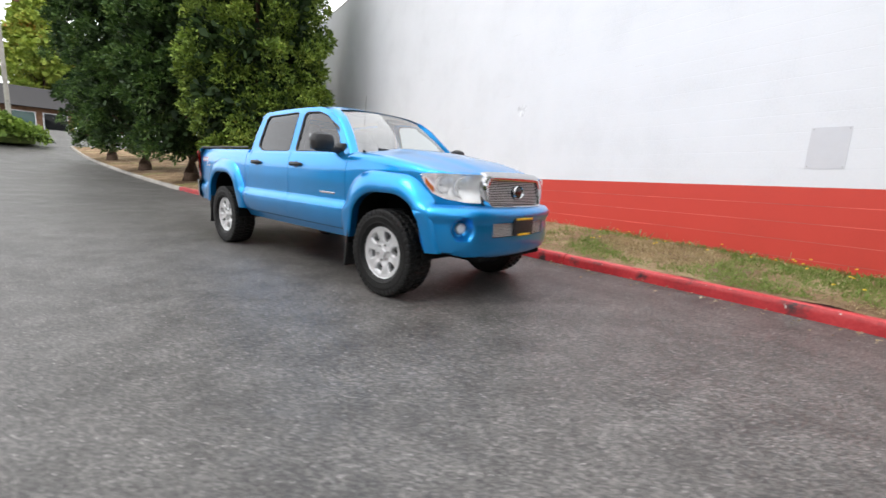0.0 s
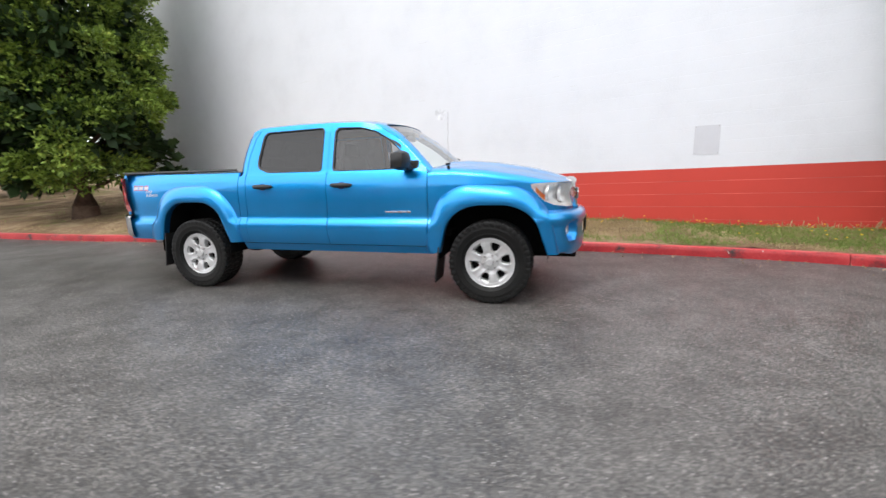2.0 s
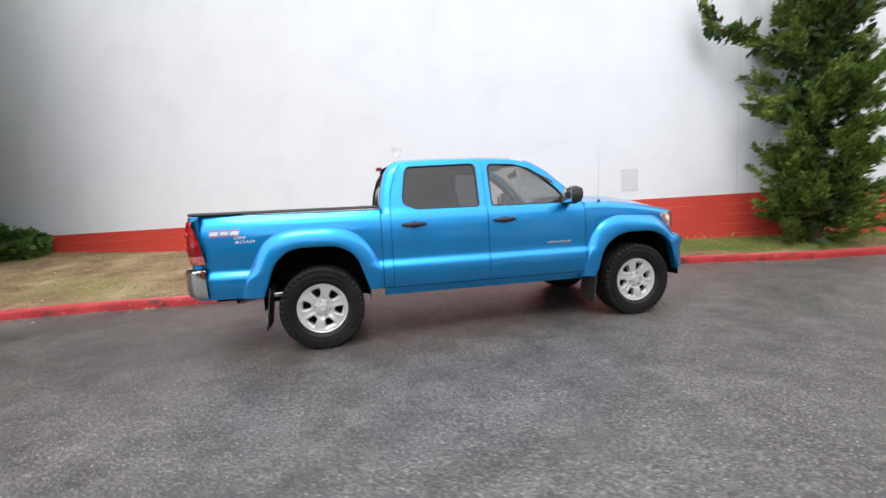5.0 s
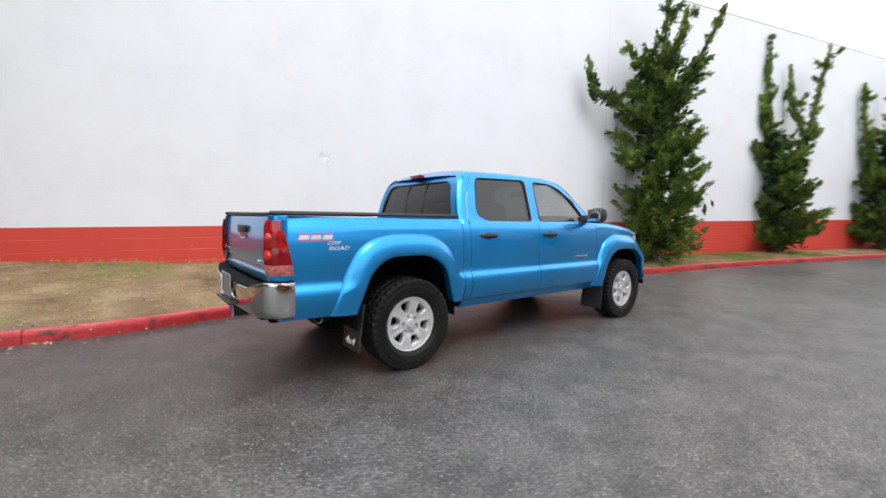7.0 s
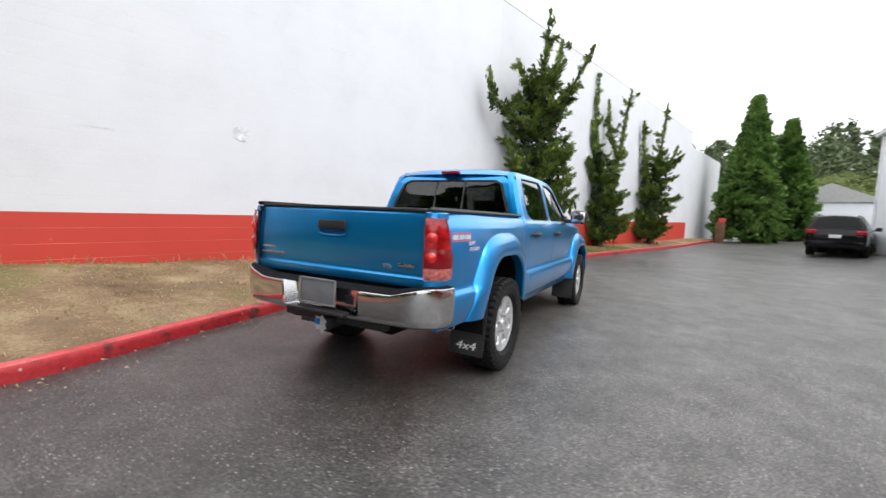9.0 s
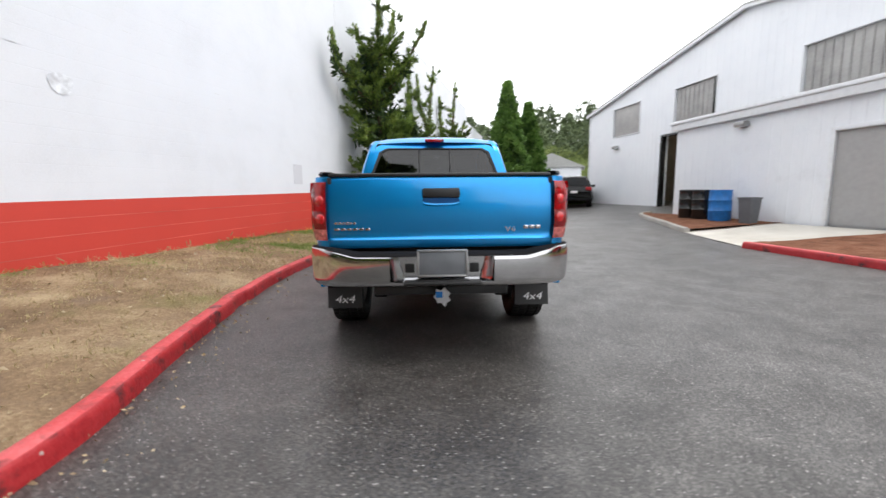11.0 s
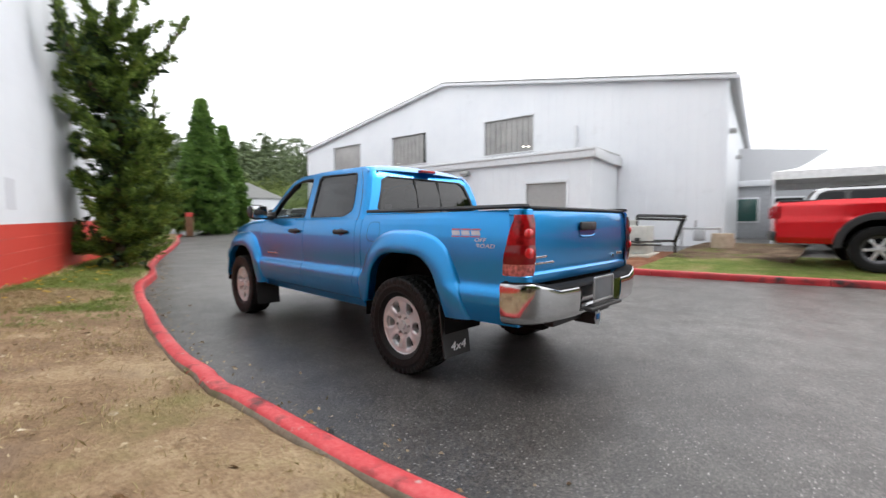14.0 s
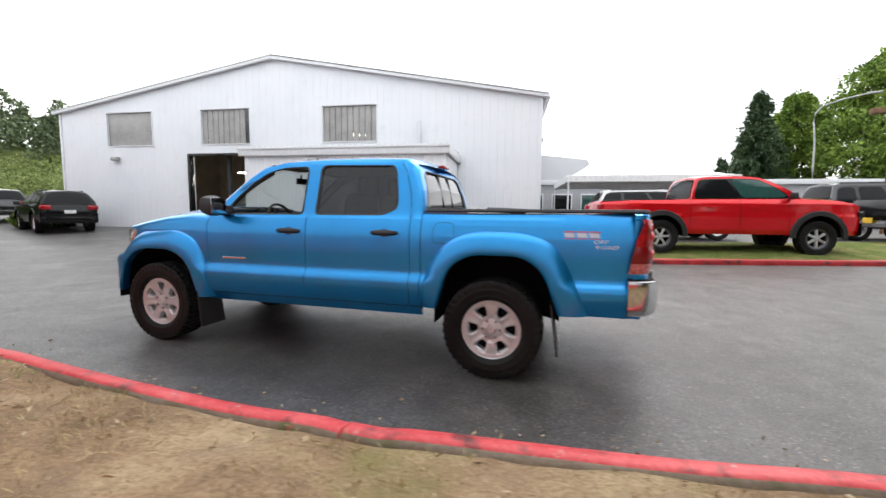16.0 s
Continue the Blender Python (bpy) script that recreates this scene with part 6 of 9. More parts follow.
def front_skin(x, z):
    y = SD.y(x, z)
    if x > FCX + 0.2:
        b = float(np.interp(x, BUMP[:, 0], BUMP[:, 1])) + 0.004
        y = max(y, b) if z < 0.80 else max(y, y + (b - y) * max(0.0, (0.86 - z) / 0.06))
    return y


for s in (1, -1):
    part("arch_flare", flare(*ARCH_F, 0.926, front_skin, s), M_blue, truck, "smooth body-coloured front arch flare")
    part("arch_flare", flare(*ARCH_R, 0.926, SD.y, s), M_blue, truck, "smooth body-coloured rear arch flare")

part("lower_grille_back", boxes(((4.0, 0, 0.643), (0.02, 0.84, 0.13), 0.004)), M_under, fb)
for k in range(9):
    z = 0.592 + k * 0.0125
    bm = bmesh.new()
    grid(bm, [[(4.080 - 0.175 * y * y - d, y, z + e) for d, e in ((0.02, -0.004), (0.008, -0.003), (0.008, 0.003), (0.02, 0.004))] for y in np.linspace(-0.398, 0.398, 15)])
    part("grille_bar", bm, M_billet, fb)
pl = part("front_plate_holder", boxes(((4.092, 0, 0.665), (0.012, 0.31, 0.155), 0.006)), M_plastic, fb, "dark plate holder with yellow bars")
part("plate_bar", boxes(((4.101, 0, 0.731), (0.006, 0.26, 0.018), 0.001)), M_yellow, pl)
part("plate_bar", boxes(((4.101, 0, 0.598), (0.006, 0.20, 0.018), 0.001)), M_yellow, pl)
part("skid_plate", boxes(((3.75, 0, 0.40), (0.5, 1.0, 0.05), 0.02)), M_under, truck)
# cab back wall with the sliding window
bx = lambda z: float(np.interp(z, [0.6, 1.30, 1.45, 1.60, 1.70], [0.575, 0.578, 0.602, 0.652, 0.725]))
BACK = [(-0.785, 0.62), (-0.785, 1.20), (-0.72, 1.30), (-0.665, 1.52), (-0.60, 1.64), (-0.42, 1.695), (0.42, 1.695), (0.60, 1.64), (0.665, 1.52), (0.72, 1.30), (0.785, 1.20), (0.785, 0.62)]
RW = [(-0.672, 1.31), (-0.575, 1.575), (-0.50, 1.618), (0.50, 1.618), (0.575, 1.575), (0.672, 1.31), (0.64, 1.272), (-0.64, 1.272)]
bm = bmesh.new()
rows = ring_fill(bm, BACK, RW, lambda a, b: (bx(b) - 0.002, a, b), 4)
inn_ = rows[-1]
back = [bm.verts.new((v.co.x + 0.03, v.co.y, v.co.z)) for v in inn_]
for k in range(144):
    bm.faces.new((inn_[k], inn_[(k + 1) % 144], back[(k + 1) % 144], back[k]))
cb = part("cab_back", bm, M_blue, truck)
bm = bmesh.new()
fill(bm, RW, lambda a, b: (bx(b) + 0.010, a, b), 144)
part("rear_window", bm, M_privacy, cb, "dark sliding rear window")
for y in (-0.16, 0.16):
    bm = bmesh.new()
    rod(bm, (bx(1.28) + 0.004, y, 1.28), (bx(1.60) + 0.004, y, 1.60), 0.011, 6)
    part("slider_frame", bm, M_plastic, cb)
bm = bmesh.new()
c = loop(RW, 120)
cen = c.mean(0)
ins = cen + (c - cen) * 0.955
f3 = lambda a, b, k: (bx(b) + k, a, b)
grid(bm, [[f3(a, b, -0.004) for a, b in np.r_[c, c[:1]]], [f3(a, b, -0.002) for a, b in np.r_[ins, ins[:1]]], [f3(a, b, 0.012) for a, b in np.r_[ins, ins[:1]]]])
part("window_seal", bm, M_plastic, cb)
part("window_decal", boxes(((bx(1.31) + 0.018, 0.53, 1.325), (0.003, 0.075, 0.05), 0.001)), M_sticker, cb)
part("third_brake_lamp", boxes(((0.640, 0, 1.690), (0.06, 0.20, 0.030), 0.01)), M_taillens, truck, "red high brake lamp")
# bed: floor, inner walls, front panel, tailgate
part("bed_liner", boxes(((-0.25, 0, 0.80), (1.62, 1.02, 0.03), 0.0), *[((x, y, z), (w, 0.04, h), 0.0) for y in (-0.735, 0.735) for x, z, w, h in ((-0.25, 1.13, 1.62, 0.24), (-0.76, 0.90, 0.60, 0.22), (0.47, 0.90, 0.18, 0.22))], ((0.535, 0, 1.02), (0.05, 1.46, 0.46), 0.0)), M_plastic, truck, "black bed liner")
gx0 = -1.083
bm = bmesh.new()
rows = []
for z, dx in ((0.787, 0.03), (0.79, 0.006), (0.80, 0.0), (0.845, 0.0), (0.856, 0.010), (0.866, 0.014), (0.90, 0.009), (0.95, 0.003), (1.0, 0.0), (1.06, 0.001), (1.12, 0.005), (1.18, 0.012), (1.235, 0.021), (1.252, 0.028), (1.258, 0.036), (1.258, 0.06)):
    rows.append([(gx0 + dx + 0.006 * (abs(y) / 0.72) ** 4, y, z) for y in np.r_[-0.7361, np.linspace(-0.736, 0.736, 29), 0.7361]])
rows = [[(p[0] + 0.03, -0.738 if p[1] < 0 else 0.738, p[2]) if i in (0, 30) else p for i, p in enumerate(r)] for r in rows]
grid(bm, rows)
tg = part("tailgate", bm, M_blue, truck, "metallic blue tailgate")
part("tailgate_cap", boxes(((gx0 + 0.048, 0, 1.268), (0.060, 1.46, 0.022), 0.009)), M_plastic, tg, "black tailgate cap")
part("tailgate_inner", boxes(((gx0 + 0.045, 0, 1.02), (0.03, 1.43, 0.44), 0.0)), M_plastic, tg)
bm = bmesh.new()
box(bm, (gx0 - 0.008, 0.0, 1.148), (0.022, 0.245, 0.062), 0.012)
part("tailgate_handle", bm, M_plastic, tg, "black tailgate handle")
# flat darker panel paints the scoop's shade below the handle
bm = bmesh.new()
fill(bm, [(-0.115, 1.075), (-0.125, 1.115), (0.125, 1.115), (0.115, 1.075)], lambda a, b: (gx0 - 0.0015 + 0.0, a, b), 48, 0.02)
part("handle_scoop_shade", bm, M_recess_shade, tg)
bm = bmesh.new()
grid(bm, [[(gx0 - d, y, 1.078 + 0.012 * (abs(y) / 0.12) ** 4 - e) for y in np.linspace(-0.118, 0.118, 17)] for d, e in ((0.0, -0.004), (0.006, 0.004), (0.006, 0.010), (0.0, 0.016))])
part("scoop_lip", bm, M_blue, tg)
bm = bmesh.new()
for k in range(6):
    box(bm, (gx0 + 0.005, 0.69 - k * 0.024, 0.955), (0.010, 0.019, 0.016), 0.003)
part("badge_bar", bm, M_chrome, tg, "small chrome badge bars")
bm = bmesh.new()
for k in range(6):
    box(bm, (gx0 + 0.005, 0.685 - k * 0.040, 0.915), (0.010, 0.034, 0.017), 0.004)
part("badge_bar", bm, M_chrome, tg, "chrome badge bars")
words("V6", 0.048, M_chrome, pose(gx0 + 0.004, -0.46, 0.905, 90, 0, -90), tg, 0.004, "engine_badge", 0, 1.35)
bm = bmesh.new()
for k in range(3):
    box(bm, (gx0 + 0.005, -0.565 - k * 0.040, 0.920), (0.010, 0.035, 0.026), 0.004)
part("badge_bar", bm, M_chrome, tg, "chrome trim badge bars")
# rear bumper
RB = [(-0.945, 0.878), (-0.99, 0.874), (-1.075, 0.838), (-1.155, 0.72), (-1.19, 0.50), (-1.205, 0.25), (-1.205, 0), (-1.205, -0.25), (-1.19, -0.50), (-1.155, -0.72), (-1.075, -0.838), (-0.99, -0.874), (-0.945, -0.878)]
bm = sweep(RB, [(-0.07, 0.540), (-0.03, 0.545), (-0.012, 0.56), (-0.004, 0.58), (0.0, 0.60), (0.005, 0.66), (0.006, 0.715), (0.002, 0.738), (-0.006, 0.744)], 130, lambda x, y, z: not (abs(y) < 0.33 and 0.58 < z < 0.76))
lift = lambda y: 0.055 * min(1.0, max(0.0, (abs(y) - 0.56) / 0.22))
for v in bm.verts:
    v.co.z += lift(v.co.y) * min(1.0, max(0.0, (v.co.z - 0.60) / 0.10))
rb = part("rear_bumper", bm, M_chrome, truck, "chrome rear step bumper")
M_pad = plain("matt_black_pad", (0.010, 0.010, 0.011), 0.85, bump=0.2, bscale=200, spec=0.15)
bm = sweep(RB, [(-0.004, 0.7445), (-0.010, 0.750), (-0.018, 0.756), (-0.030, 0.762), (-0.050, 0.766), (-0.10, 0.770), (-0.13, 0.76)], 110)
for v in bm.verts:
    v.co.z += lift(v.co.y) * (1.0 if v.co.z < 0.755 else 0.8)
part("bumper_top_pad", bm, M_pad, rb, "black bumper step pad")
part("bumper_filler", sweep([(p[0] + 0.17, p[1] * 0.86) for p in RB], [(0.02, 0.58), (0.02, 0.80), (-0.04, 0.80)], 60), M_under, rb)
bm = bmesh.new()
o_ = [(-0.335, 0.748), (0.335, 0.748), (0.315, 0.578), (-0.315, 0.578)]
i_ = [(-0.285, 0.738), (0.285, 0.738), (0.245, 0.598), (-0.245, 0.598)]
outer_ = [bm.verts.new((-1.206 + 0.03 * a * a, a, b)) for a, b in o_]
inner_ = [bm.verts.new((-1.138, a, b)) for a, b in i_]
for k in range(4):
    bm.faces.new((outer_[k], outer_[(k + 1) % 4], inner_[(k + 1) % 4], inner_[k]))
bm.faces.new(inner_)
part("plate_recess", bm, M_chrome, rb, "chrome plate recess", 20)
for y in (-0.212, 0.212):
    part("recess_pocket", boxes(((-1.138, y, 0.662), (0.016, 0.062, 0.062), 0.006)), M_plastic, rb)
part("step_tread", boxes(((-1.20, 0, 0.578), (0.10, 0.50, 0.022), 0.008), ((-1.20, 0, 0.592), (0.05, 0.34, 0.008), 0.003)), M_plastic, rb, "black step tread")
lp = part("plate_frame", boxes(((-1.216, 0, 0.785), (0.012, 0.32, 0.014), 0.004), ((-1.216, 0, 0.622), (0.012, 0.32, 0.014), 0.004), ((-1.216, 0.155, 0.70), (0.012, 0.014, 0.165), 0.004), ((-1.216, -0.155, 0.70), (0.012, 0.014, 0.165), 0.004)), M_steel, rb, "metal plate frame with a blank grey card")
part("plate_card", boxes(((-1.212, 0, 0.703), (0.006, 0.295, 0.148), 0.002)), plain("grey_card", (0.15, 0.16, 0.175), 0.3), lp)
hitch = part("hitch_receiver", boxes(((-1.09, 0, 0.475), (0.16, 0.085, 0.085), 0.008), ((-1.02, 0, 0.50), (0.10, 0.9, 0.07), 0.01)), M_plastic, truck, "black tow hitch receiver")
bm = bmesh.new()
fill(bm, [(r * math.cos(a), 0.475 + r * math.sin(a)) for a, r in zip(np.linspace(0, 2 * math.pi, 14, endpoint=False), (0.062, 0.05, 0.07, 0.045, 0.066, 0.052, 0.058, 0.04, 0.06, 0.048, 0.072, 0.04, 0.056, 0.046))], lambda a, b: (-1.176 - 0.10 * (0.006 - min(0.006, a * a + (b - 0.475) ** 2)), a, b), 56)
bmesh.ops.solidify(bm, geom=bm.faces[:], thickness=0.012)
hc = part("hitch_cover", bm, M_sticker, hitch, "ragged white hitch cover with a plain blue shape")
part("cover_shape", boxes(((-1.186, 0.022, 0.492), (0.006, 0.045, 0.04), 0.002)), M_bluedrum, hc)
bm = bmesh.new()
rod(bm, (-0.25, -0.60, 0.50), (-0.62, -0.66, 0.50), 0.030, 16)
rod(bm, (-0.62, -0.66, 0.50), (-0.74, -0.76, 0.495), 0.034, 16)
ex = part("exhaust_pipe", bm, M_chrome, truck, "chrome exhaust tip")
# black disc on the closed end paints the shade inside an open pipe
bm = bmesh.new()
rod(bm, (-0.738, -0.7583, 0.4951), (-0.742, -0.7617, 0.4949), 0.029, 16)
part("tip_shade_disc", bm, M_under, ex)
# chassis
bm = bmesh.new()
for y in (-0.42, 0.42):
    box(bm, (1.3, y, 0.50), (4.6, 0.09, 0.13), 0.01)
for x in (-0.9, 0.6, 1.6, 2.6, 3.6):
    box(bm, (x, 0, 0.50), (0.12, 0.86, 0.10), 0.01)
box(bm, (1.6, 0.0, 0.53), (2.2, 1.56, 0.08), 0.02)
box(bm, (-0.1, 0.0, 0.66), (1.7, 1.20, 0.06), 0.02)
box(bm, (3.25, 0.0, 0.50), (1.3, 0.95, 0.10), 0.03)
rod(bm, (0, -0.75, TZ), (0, 0.75, TZ), 0.05)
rod(bm, (WB, -0.75, TZ), (WB, 0.75, TZ), 0.045)
box(bm, (0, 0.05, TZ), (0.26, 0.28, 0.24), 0.08)
rod(bm, (0.1, 0.05, 0.42), (2.2, 0.05, 0.50), 0.045)
box(bm, (1.05, -0.50, 0.46), (0.9, 0.32, 0.12), 0.03)
part("chassis", bm, M_under, truck)
for y in (-0.62, 0.62):
    bm = bmesh.new()
    rod(bm, (1.9, y, 0.43), (2.35, y, 0.42), 0.03)
    part("chassis_rail", bm, M_under, truck)
# cabin
part("cabin_floor", boxes(((1.75, 0, 0.62), (2.2, 1.5, 0.05), 0.0), ((2.68, 0, 0.95), (0.06, 1.46, 0.55), 0.0)), M_under, truck)
bm = bmesh.new()
box(bm, (2.52, 0, 1.09), (0.34, 1.36, 0.22), 0.07)
dash = part("dashboard", bm, M_plastic, truck, "dark dashboard")
for y in (0.38, -0.38):
    bm = bmesh.new()
    box(bm, (1.62, y, 0.86), (0.50, 0.50, 0.16), 0.05)
    box(bm, (1.36, y, 1.14), (0.15, 0.48, 0.58), 0.06, Matrix.Rotation(radians(-12), 4, "Y"))
    st = part("front_seat", bm, M_seat, truck, "grey fabric front seat")
    bm = bmesh.new()
    box(bm, (1.275, y, 1.50), (0.10, 0.26, 0.17), 0.045)
    rod(bm, (1.29, y - 0.06, 1.38), (1.28, y - 0.06, 1.45), 0.007)
    rod(bm, (1.29, y + 0.06, 1.38), (1.28, y + 0.06, 1.45), 0.007)
    part("headrest", bm, M_seat, st)
    bm = bmesh.new()
    box(bm, (0.705, y, 1.34), (0.09, 0.26, 0.14), 0.04)
    part("rear_headrest", bm, M_seat, truck, "grey rear headrest")
bm = bmesh.new()
box(bm, (0.95, 0, 0.86), (0.46, 1.30, 0.16), 0.05)
box(bm, (0.74, 0, 1.08), (0.13, 1.30, 0.46), 0.05, Matrix.Rotation(radians(-10), 4, "Y"))
part("rear_bench", bm, M_seat, truck, "grey fabric rear bench")
bm = bmesh.new()
rings = []
for a in np.linspace(0, 2 * math.pi, 33):
    rings.append([((0.185 + 0.014 * math.cos(b)) * math.cos(a), (0.185 + 0.014 * math.cos(b)) * math.sin(a), 0.014 * math.sin(b)) for b in np.linspace(0, 2 * math.pi, 9)])
grid(bm, rings)
box(bm, (0, 0, -0.015), (0.12, 0.10, 0.03), 0.01)
for a in (0, 120, 240):
    box(bm, (0.09 * math.cos(radians(a - 90)), 0.09 * math.sin(radians(a - 90)), -0.008), (0.16, 0.03, 0.014), 0.004, Matrix.Rotation(radians(a - 90), 4, "Z"))
bmesh.ops.transform(bm, matrix=pose(2.20, 0.38, 1.16, 0, -65, 0), verts=bm.verts)
part("steering_wheel", bm, M_plastic, truck, "black steering wheel")
part("rear_view_mirror", boxes(((2.22, 0, 1.575), (0.03, 0.24, 0.065), 0.012), ((2.25, 0, 1.62), (0.02, 0.02, 0.06), 0.004)), M_plastic, truck)
for y in (0.36, -0.36):
    part("sun_visor", boxes(((2.06, y, 1.665), (0.16, 0.40, 0.015), 0.005)), M_seat, truck)
bm = bmesh.new()
rod(bm, (2.86, -0.80, 1.225), (2.86, -0.80, 1.245), 0.014)
rod(bm, (2.86, -0.80, 1.245), (2.865, -0.80, 1.72), 0.0010, 6)
part("antenna", bm, M_gloss, truck, "thin black whip antenna")
# fuel flap on the left bed side
bm = bmesh.new()
c = loop([(0.30, 1.02), (0.30, 1.185), (0.465, 1.185), (0.485, 1.02)], 80, 0.06)
cen = c.mean(0)
for k0, k1 in ((1.0, 0.965),):
    o, i = c, cen + (c - cen) * k1
    grid(bm, [[(a, SD.y(a, b) + 0.0015, b) for a, b in np.r_[o, o[:1]]], [(a, SD.y(a, b) + 0.0015, b) for a, b in np.r_[i, i[:1]]]])
part("fuel_flap_gap", bm, M_under, truck, "dark gap round the fuel flap")
wheel_set(truck, [(0, -0.782, TZ, -1, 18), (0, 0.782, TZ, 1, 30), (WB, -0.782, TZ, -1, -18), (WB, 0.782, TZ, 1, 2)], 0.380, 0.226, 0.262, 6, 0.112, 0.082, 0.100, M_alloy, M_alloy, 6, True)


# ---- plants ----
def spray_mesh(name, C, D, size, k, spread, ratio, seed, material, droop=0.0):
    """Sprays of small flat blades: C centres, D outward ways, size lengths, k blades each."""
    rg = np.random.default_rng(seed)
    C, D, size = np.repeat(np.asarray(C), k, 0), np.repeat(np.asarray(D), k, 0), np.repeat(np.asarray(size), k)
    n = len(C)
    d = D + spread * rg.normal(size=(n, 3))
    d[:, 2] -= droop
    d /= np.linalg.norm(d, axis=1)[:, None] + 1e-9
    L = (size * rg.uniform(0.6, 1.25, n))[:, None]
    side = np.cross(d, rg.normal(size=(n, 3)))
    side /= np.linalg.norm(side, axis=1)[:, None] + 1e-9
    b = C + 0.25 * L * rg.normal(size=(n, 3))
    mid = b + d * L * 0.55
    w = L * ratio * rg.uniform(0.7, 1.3, n)[:, None]
    tip = b + d * L
    tip[:, 2] -= 0.12 * L[:, 0]
    V = np.stack([b, mid + side * w, tip, mid - side * w], 1).reshape(-1, 3)
    F = np.arange(4 * n).reshape(-1, 4)
    me = bpy.data.meshes.new(name)
    me.vertices.add(len(V))
    me.vertices.foreach_set("co", V.ravel())
    me.loops.add(4 * n)
    me.loops.foreach_set("vertex_index", F.ravel().astype(np.int32))
    me.polygons.add(n)
    me.polygons.foreach_set("loop_start", np.arange(0, 4 * n, 4, dtype=np.int32))
    me.update(calc_edges=True)
    me.materials.append(material)
    return me


def lumpy_crown(z0, z1, radius, lumps, lump_r, per, seed, bottom_taper=0.15):
    """Centres, ways and sizes for a dense crown made of many boughs on an envelope."""
    rg = np.random.default_rng(seed)
    C, D = [], []
    for k in range(lumps):
        h = rg.uniform(0, 1)
        a = rg.uniform(0, 2 * math.pi)
        r = radius(h) * rg.uniform(0.62, 1.08)
        lr = lump_r * rg.uniform(0.65, 1.25)
        c = np.array([r * math.cos(a), r * math.sin(a), z0 + (z1 - z0) * h])
        out = np.array([math.cos(a), math.sin(a), 0.25])
        q = rg.normal(size=(per, 3))
        q /= np.linalg.norm(q, axis=1)[:, None]
        q += 0.55 * out
        q /= np.linalg.norm(q, axis=1)[:, None]
        C.append(c + q * lr * np.array([1, 1, 0.72]) * rg.uniform(0.55, 1.0, (per, 1)))
        D.append(q * 0.8 + 0.5 * out + np.array([0, 0, 0.25]))
    return np.concatenate(C), np.concatenate(D)


def cedar(x, y, z, h, rad, seed, material, label, trunk_h=1.0, lumps=230):
    t = tagged(new("cedar_tree"), label, "tree", "dense cedars by the wall")
    t.matrix_basis = pose(x, y, z)
    bm = bmesh.new()
    rg = random.Random(seed)
    limb_tube(bm, [(0, 0, -0.15), (0.02, 0.0, 0.3), (0.05, 0.03, 1.2), (0.0, 0.0, 3.0), (0, 0, h * 0.8)], 0.34, 0.08, 14)
    for k in range(9):
        a = rg.uniform(0, 6.28)
        r = rad * rg.uniform(0.5, 0.8)
        z1 = rg.uniform(0.6, 2.2)
        limb_tube(bm, [(0, 0, z1), (r * 0.5 * math.cos(a), r * 0.5 * math.sin(a), z1 + 0.25), (r * math.cos(a), r * math.sin(a), z1 + rg.uniform(0.2, 0.9))], 0.07, 0.02)
    part("trunk", bm, M_bark, t, "brown furrowed trunk")
    prof = lambda q: rad * float(np.interp(q, [0, 0.05, 0.2, 0.6, 0.85, 1.0], [0.62, 0.9, 1.0, 1.0, 0.6, 0.08]))
    near = lumps > 250
    C, D = lumpy_crown(trunk_h, h, prof, int(lumps * 1.15), 0.44, 115 if near else 65, seed)
    part("crown", spray_mesh("crown", C, D, np.full(len(C), 0.125 if near else 0.18), 4 if near else 3, 0.55, 0.22, seed, material), None, t, "dense dark green scaly foliage")
    # inner sprays coloured almost black to paint the shade within the crown
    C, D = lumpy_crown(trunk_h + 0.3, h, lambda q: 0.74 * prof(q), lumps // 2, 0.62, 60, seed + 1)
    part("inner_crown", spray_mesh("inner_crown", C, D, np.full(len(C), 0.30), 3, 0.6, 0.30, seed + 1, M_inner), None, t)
    return t


cedar(-8.2, 3.5, verge_z(-8.2, 3.5), 11.0, 1.95, 11, M_cedar, "tall dense green cedar beside the white wall", 0.85, 300)
cedar(-13.0, 2.95, verge_z(-13.0, 2.95), 11.5, 2.0, 12, M_cedar_dark, "tall dark cedar on the dry verge", 1.0, 190)
cedar(-20.0, 3.1, verge_z(-20.0, 3.1), 12.5, 2.3, 13, M_cedar_dark, "tall dark cedar further up the drive", 1.0, 160)
cedar(-27.5, 3.2, verge_z(-27.5, 3.2), 12.5, 2.5, 15, M_cedar_dark, "tall dark cedar at the far end of the verge", 0.8, 110)
cedar(-17.5, 7.6, verge_z(-17.5, 7.6), 11.0, 2.6, 14, M_cedar_dark, "tall dark cedar behind the others", 0.4, 100)


def shrub(x, y, z, r, h, seed, material, label, cat="shrub"):
    t = tagged(new("shrub"), label, cat)
    t.matrix_basis = pose(x, y, z)
    bm = bmesh.new()
    rg = random.Random(seed)
    for k in range(7):
        a = rg.uniform(0, 6.28)
        limb_tube(bm, [(0, 0, -0.05), (0.4 * r * math.cos(a), 0.4 * r * math.sin(a), 0.4 * h), (0.7 * r * math.cos(a), 0.7 * r * math.sin(a), 0.75 * h)], 0.025, 0.008, 6)
    part("stems", bm, M_bark, t)
    C, D = lumpy_crown(0.12 * h, h, lambda q: r * math.sqrt(max(0.02, 1 - (1.25 * q - 0.25) ** 2)), 46, 0.3 * r + 0.08, 46, seed)
    part("leaves", spray_mesh("leaves", C, D, np.full(len(C), 0.13), 4, 0.5, 0.34, seed, material), None, t)
    return t


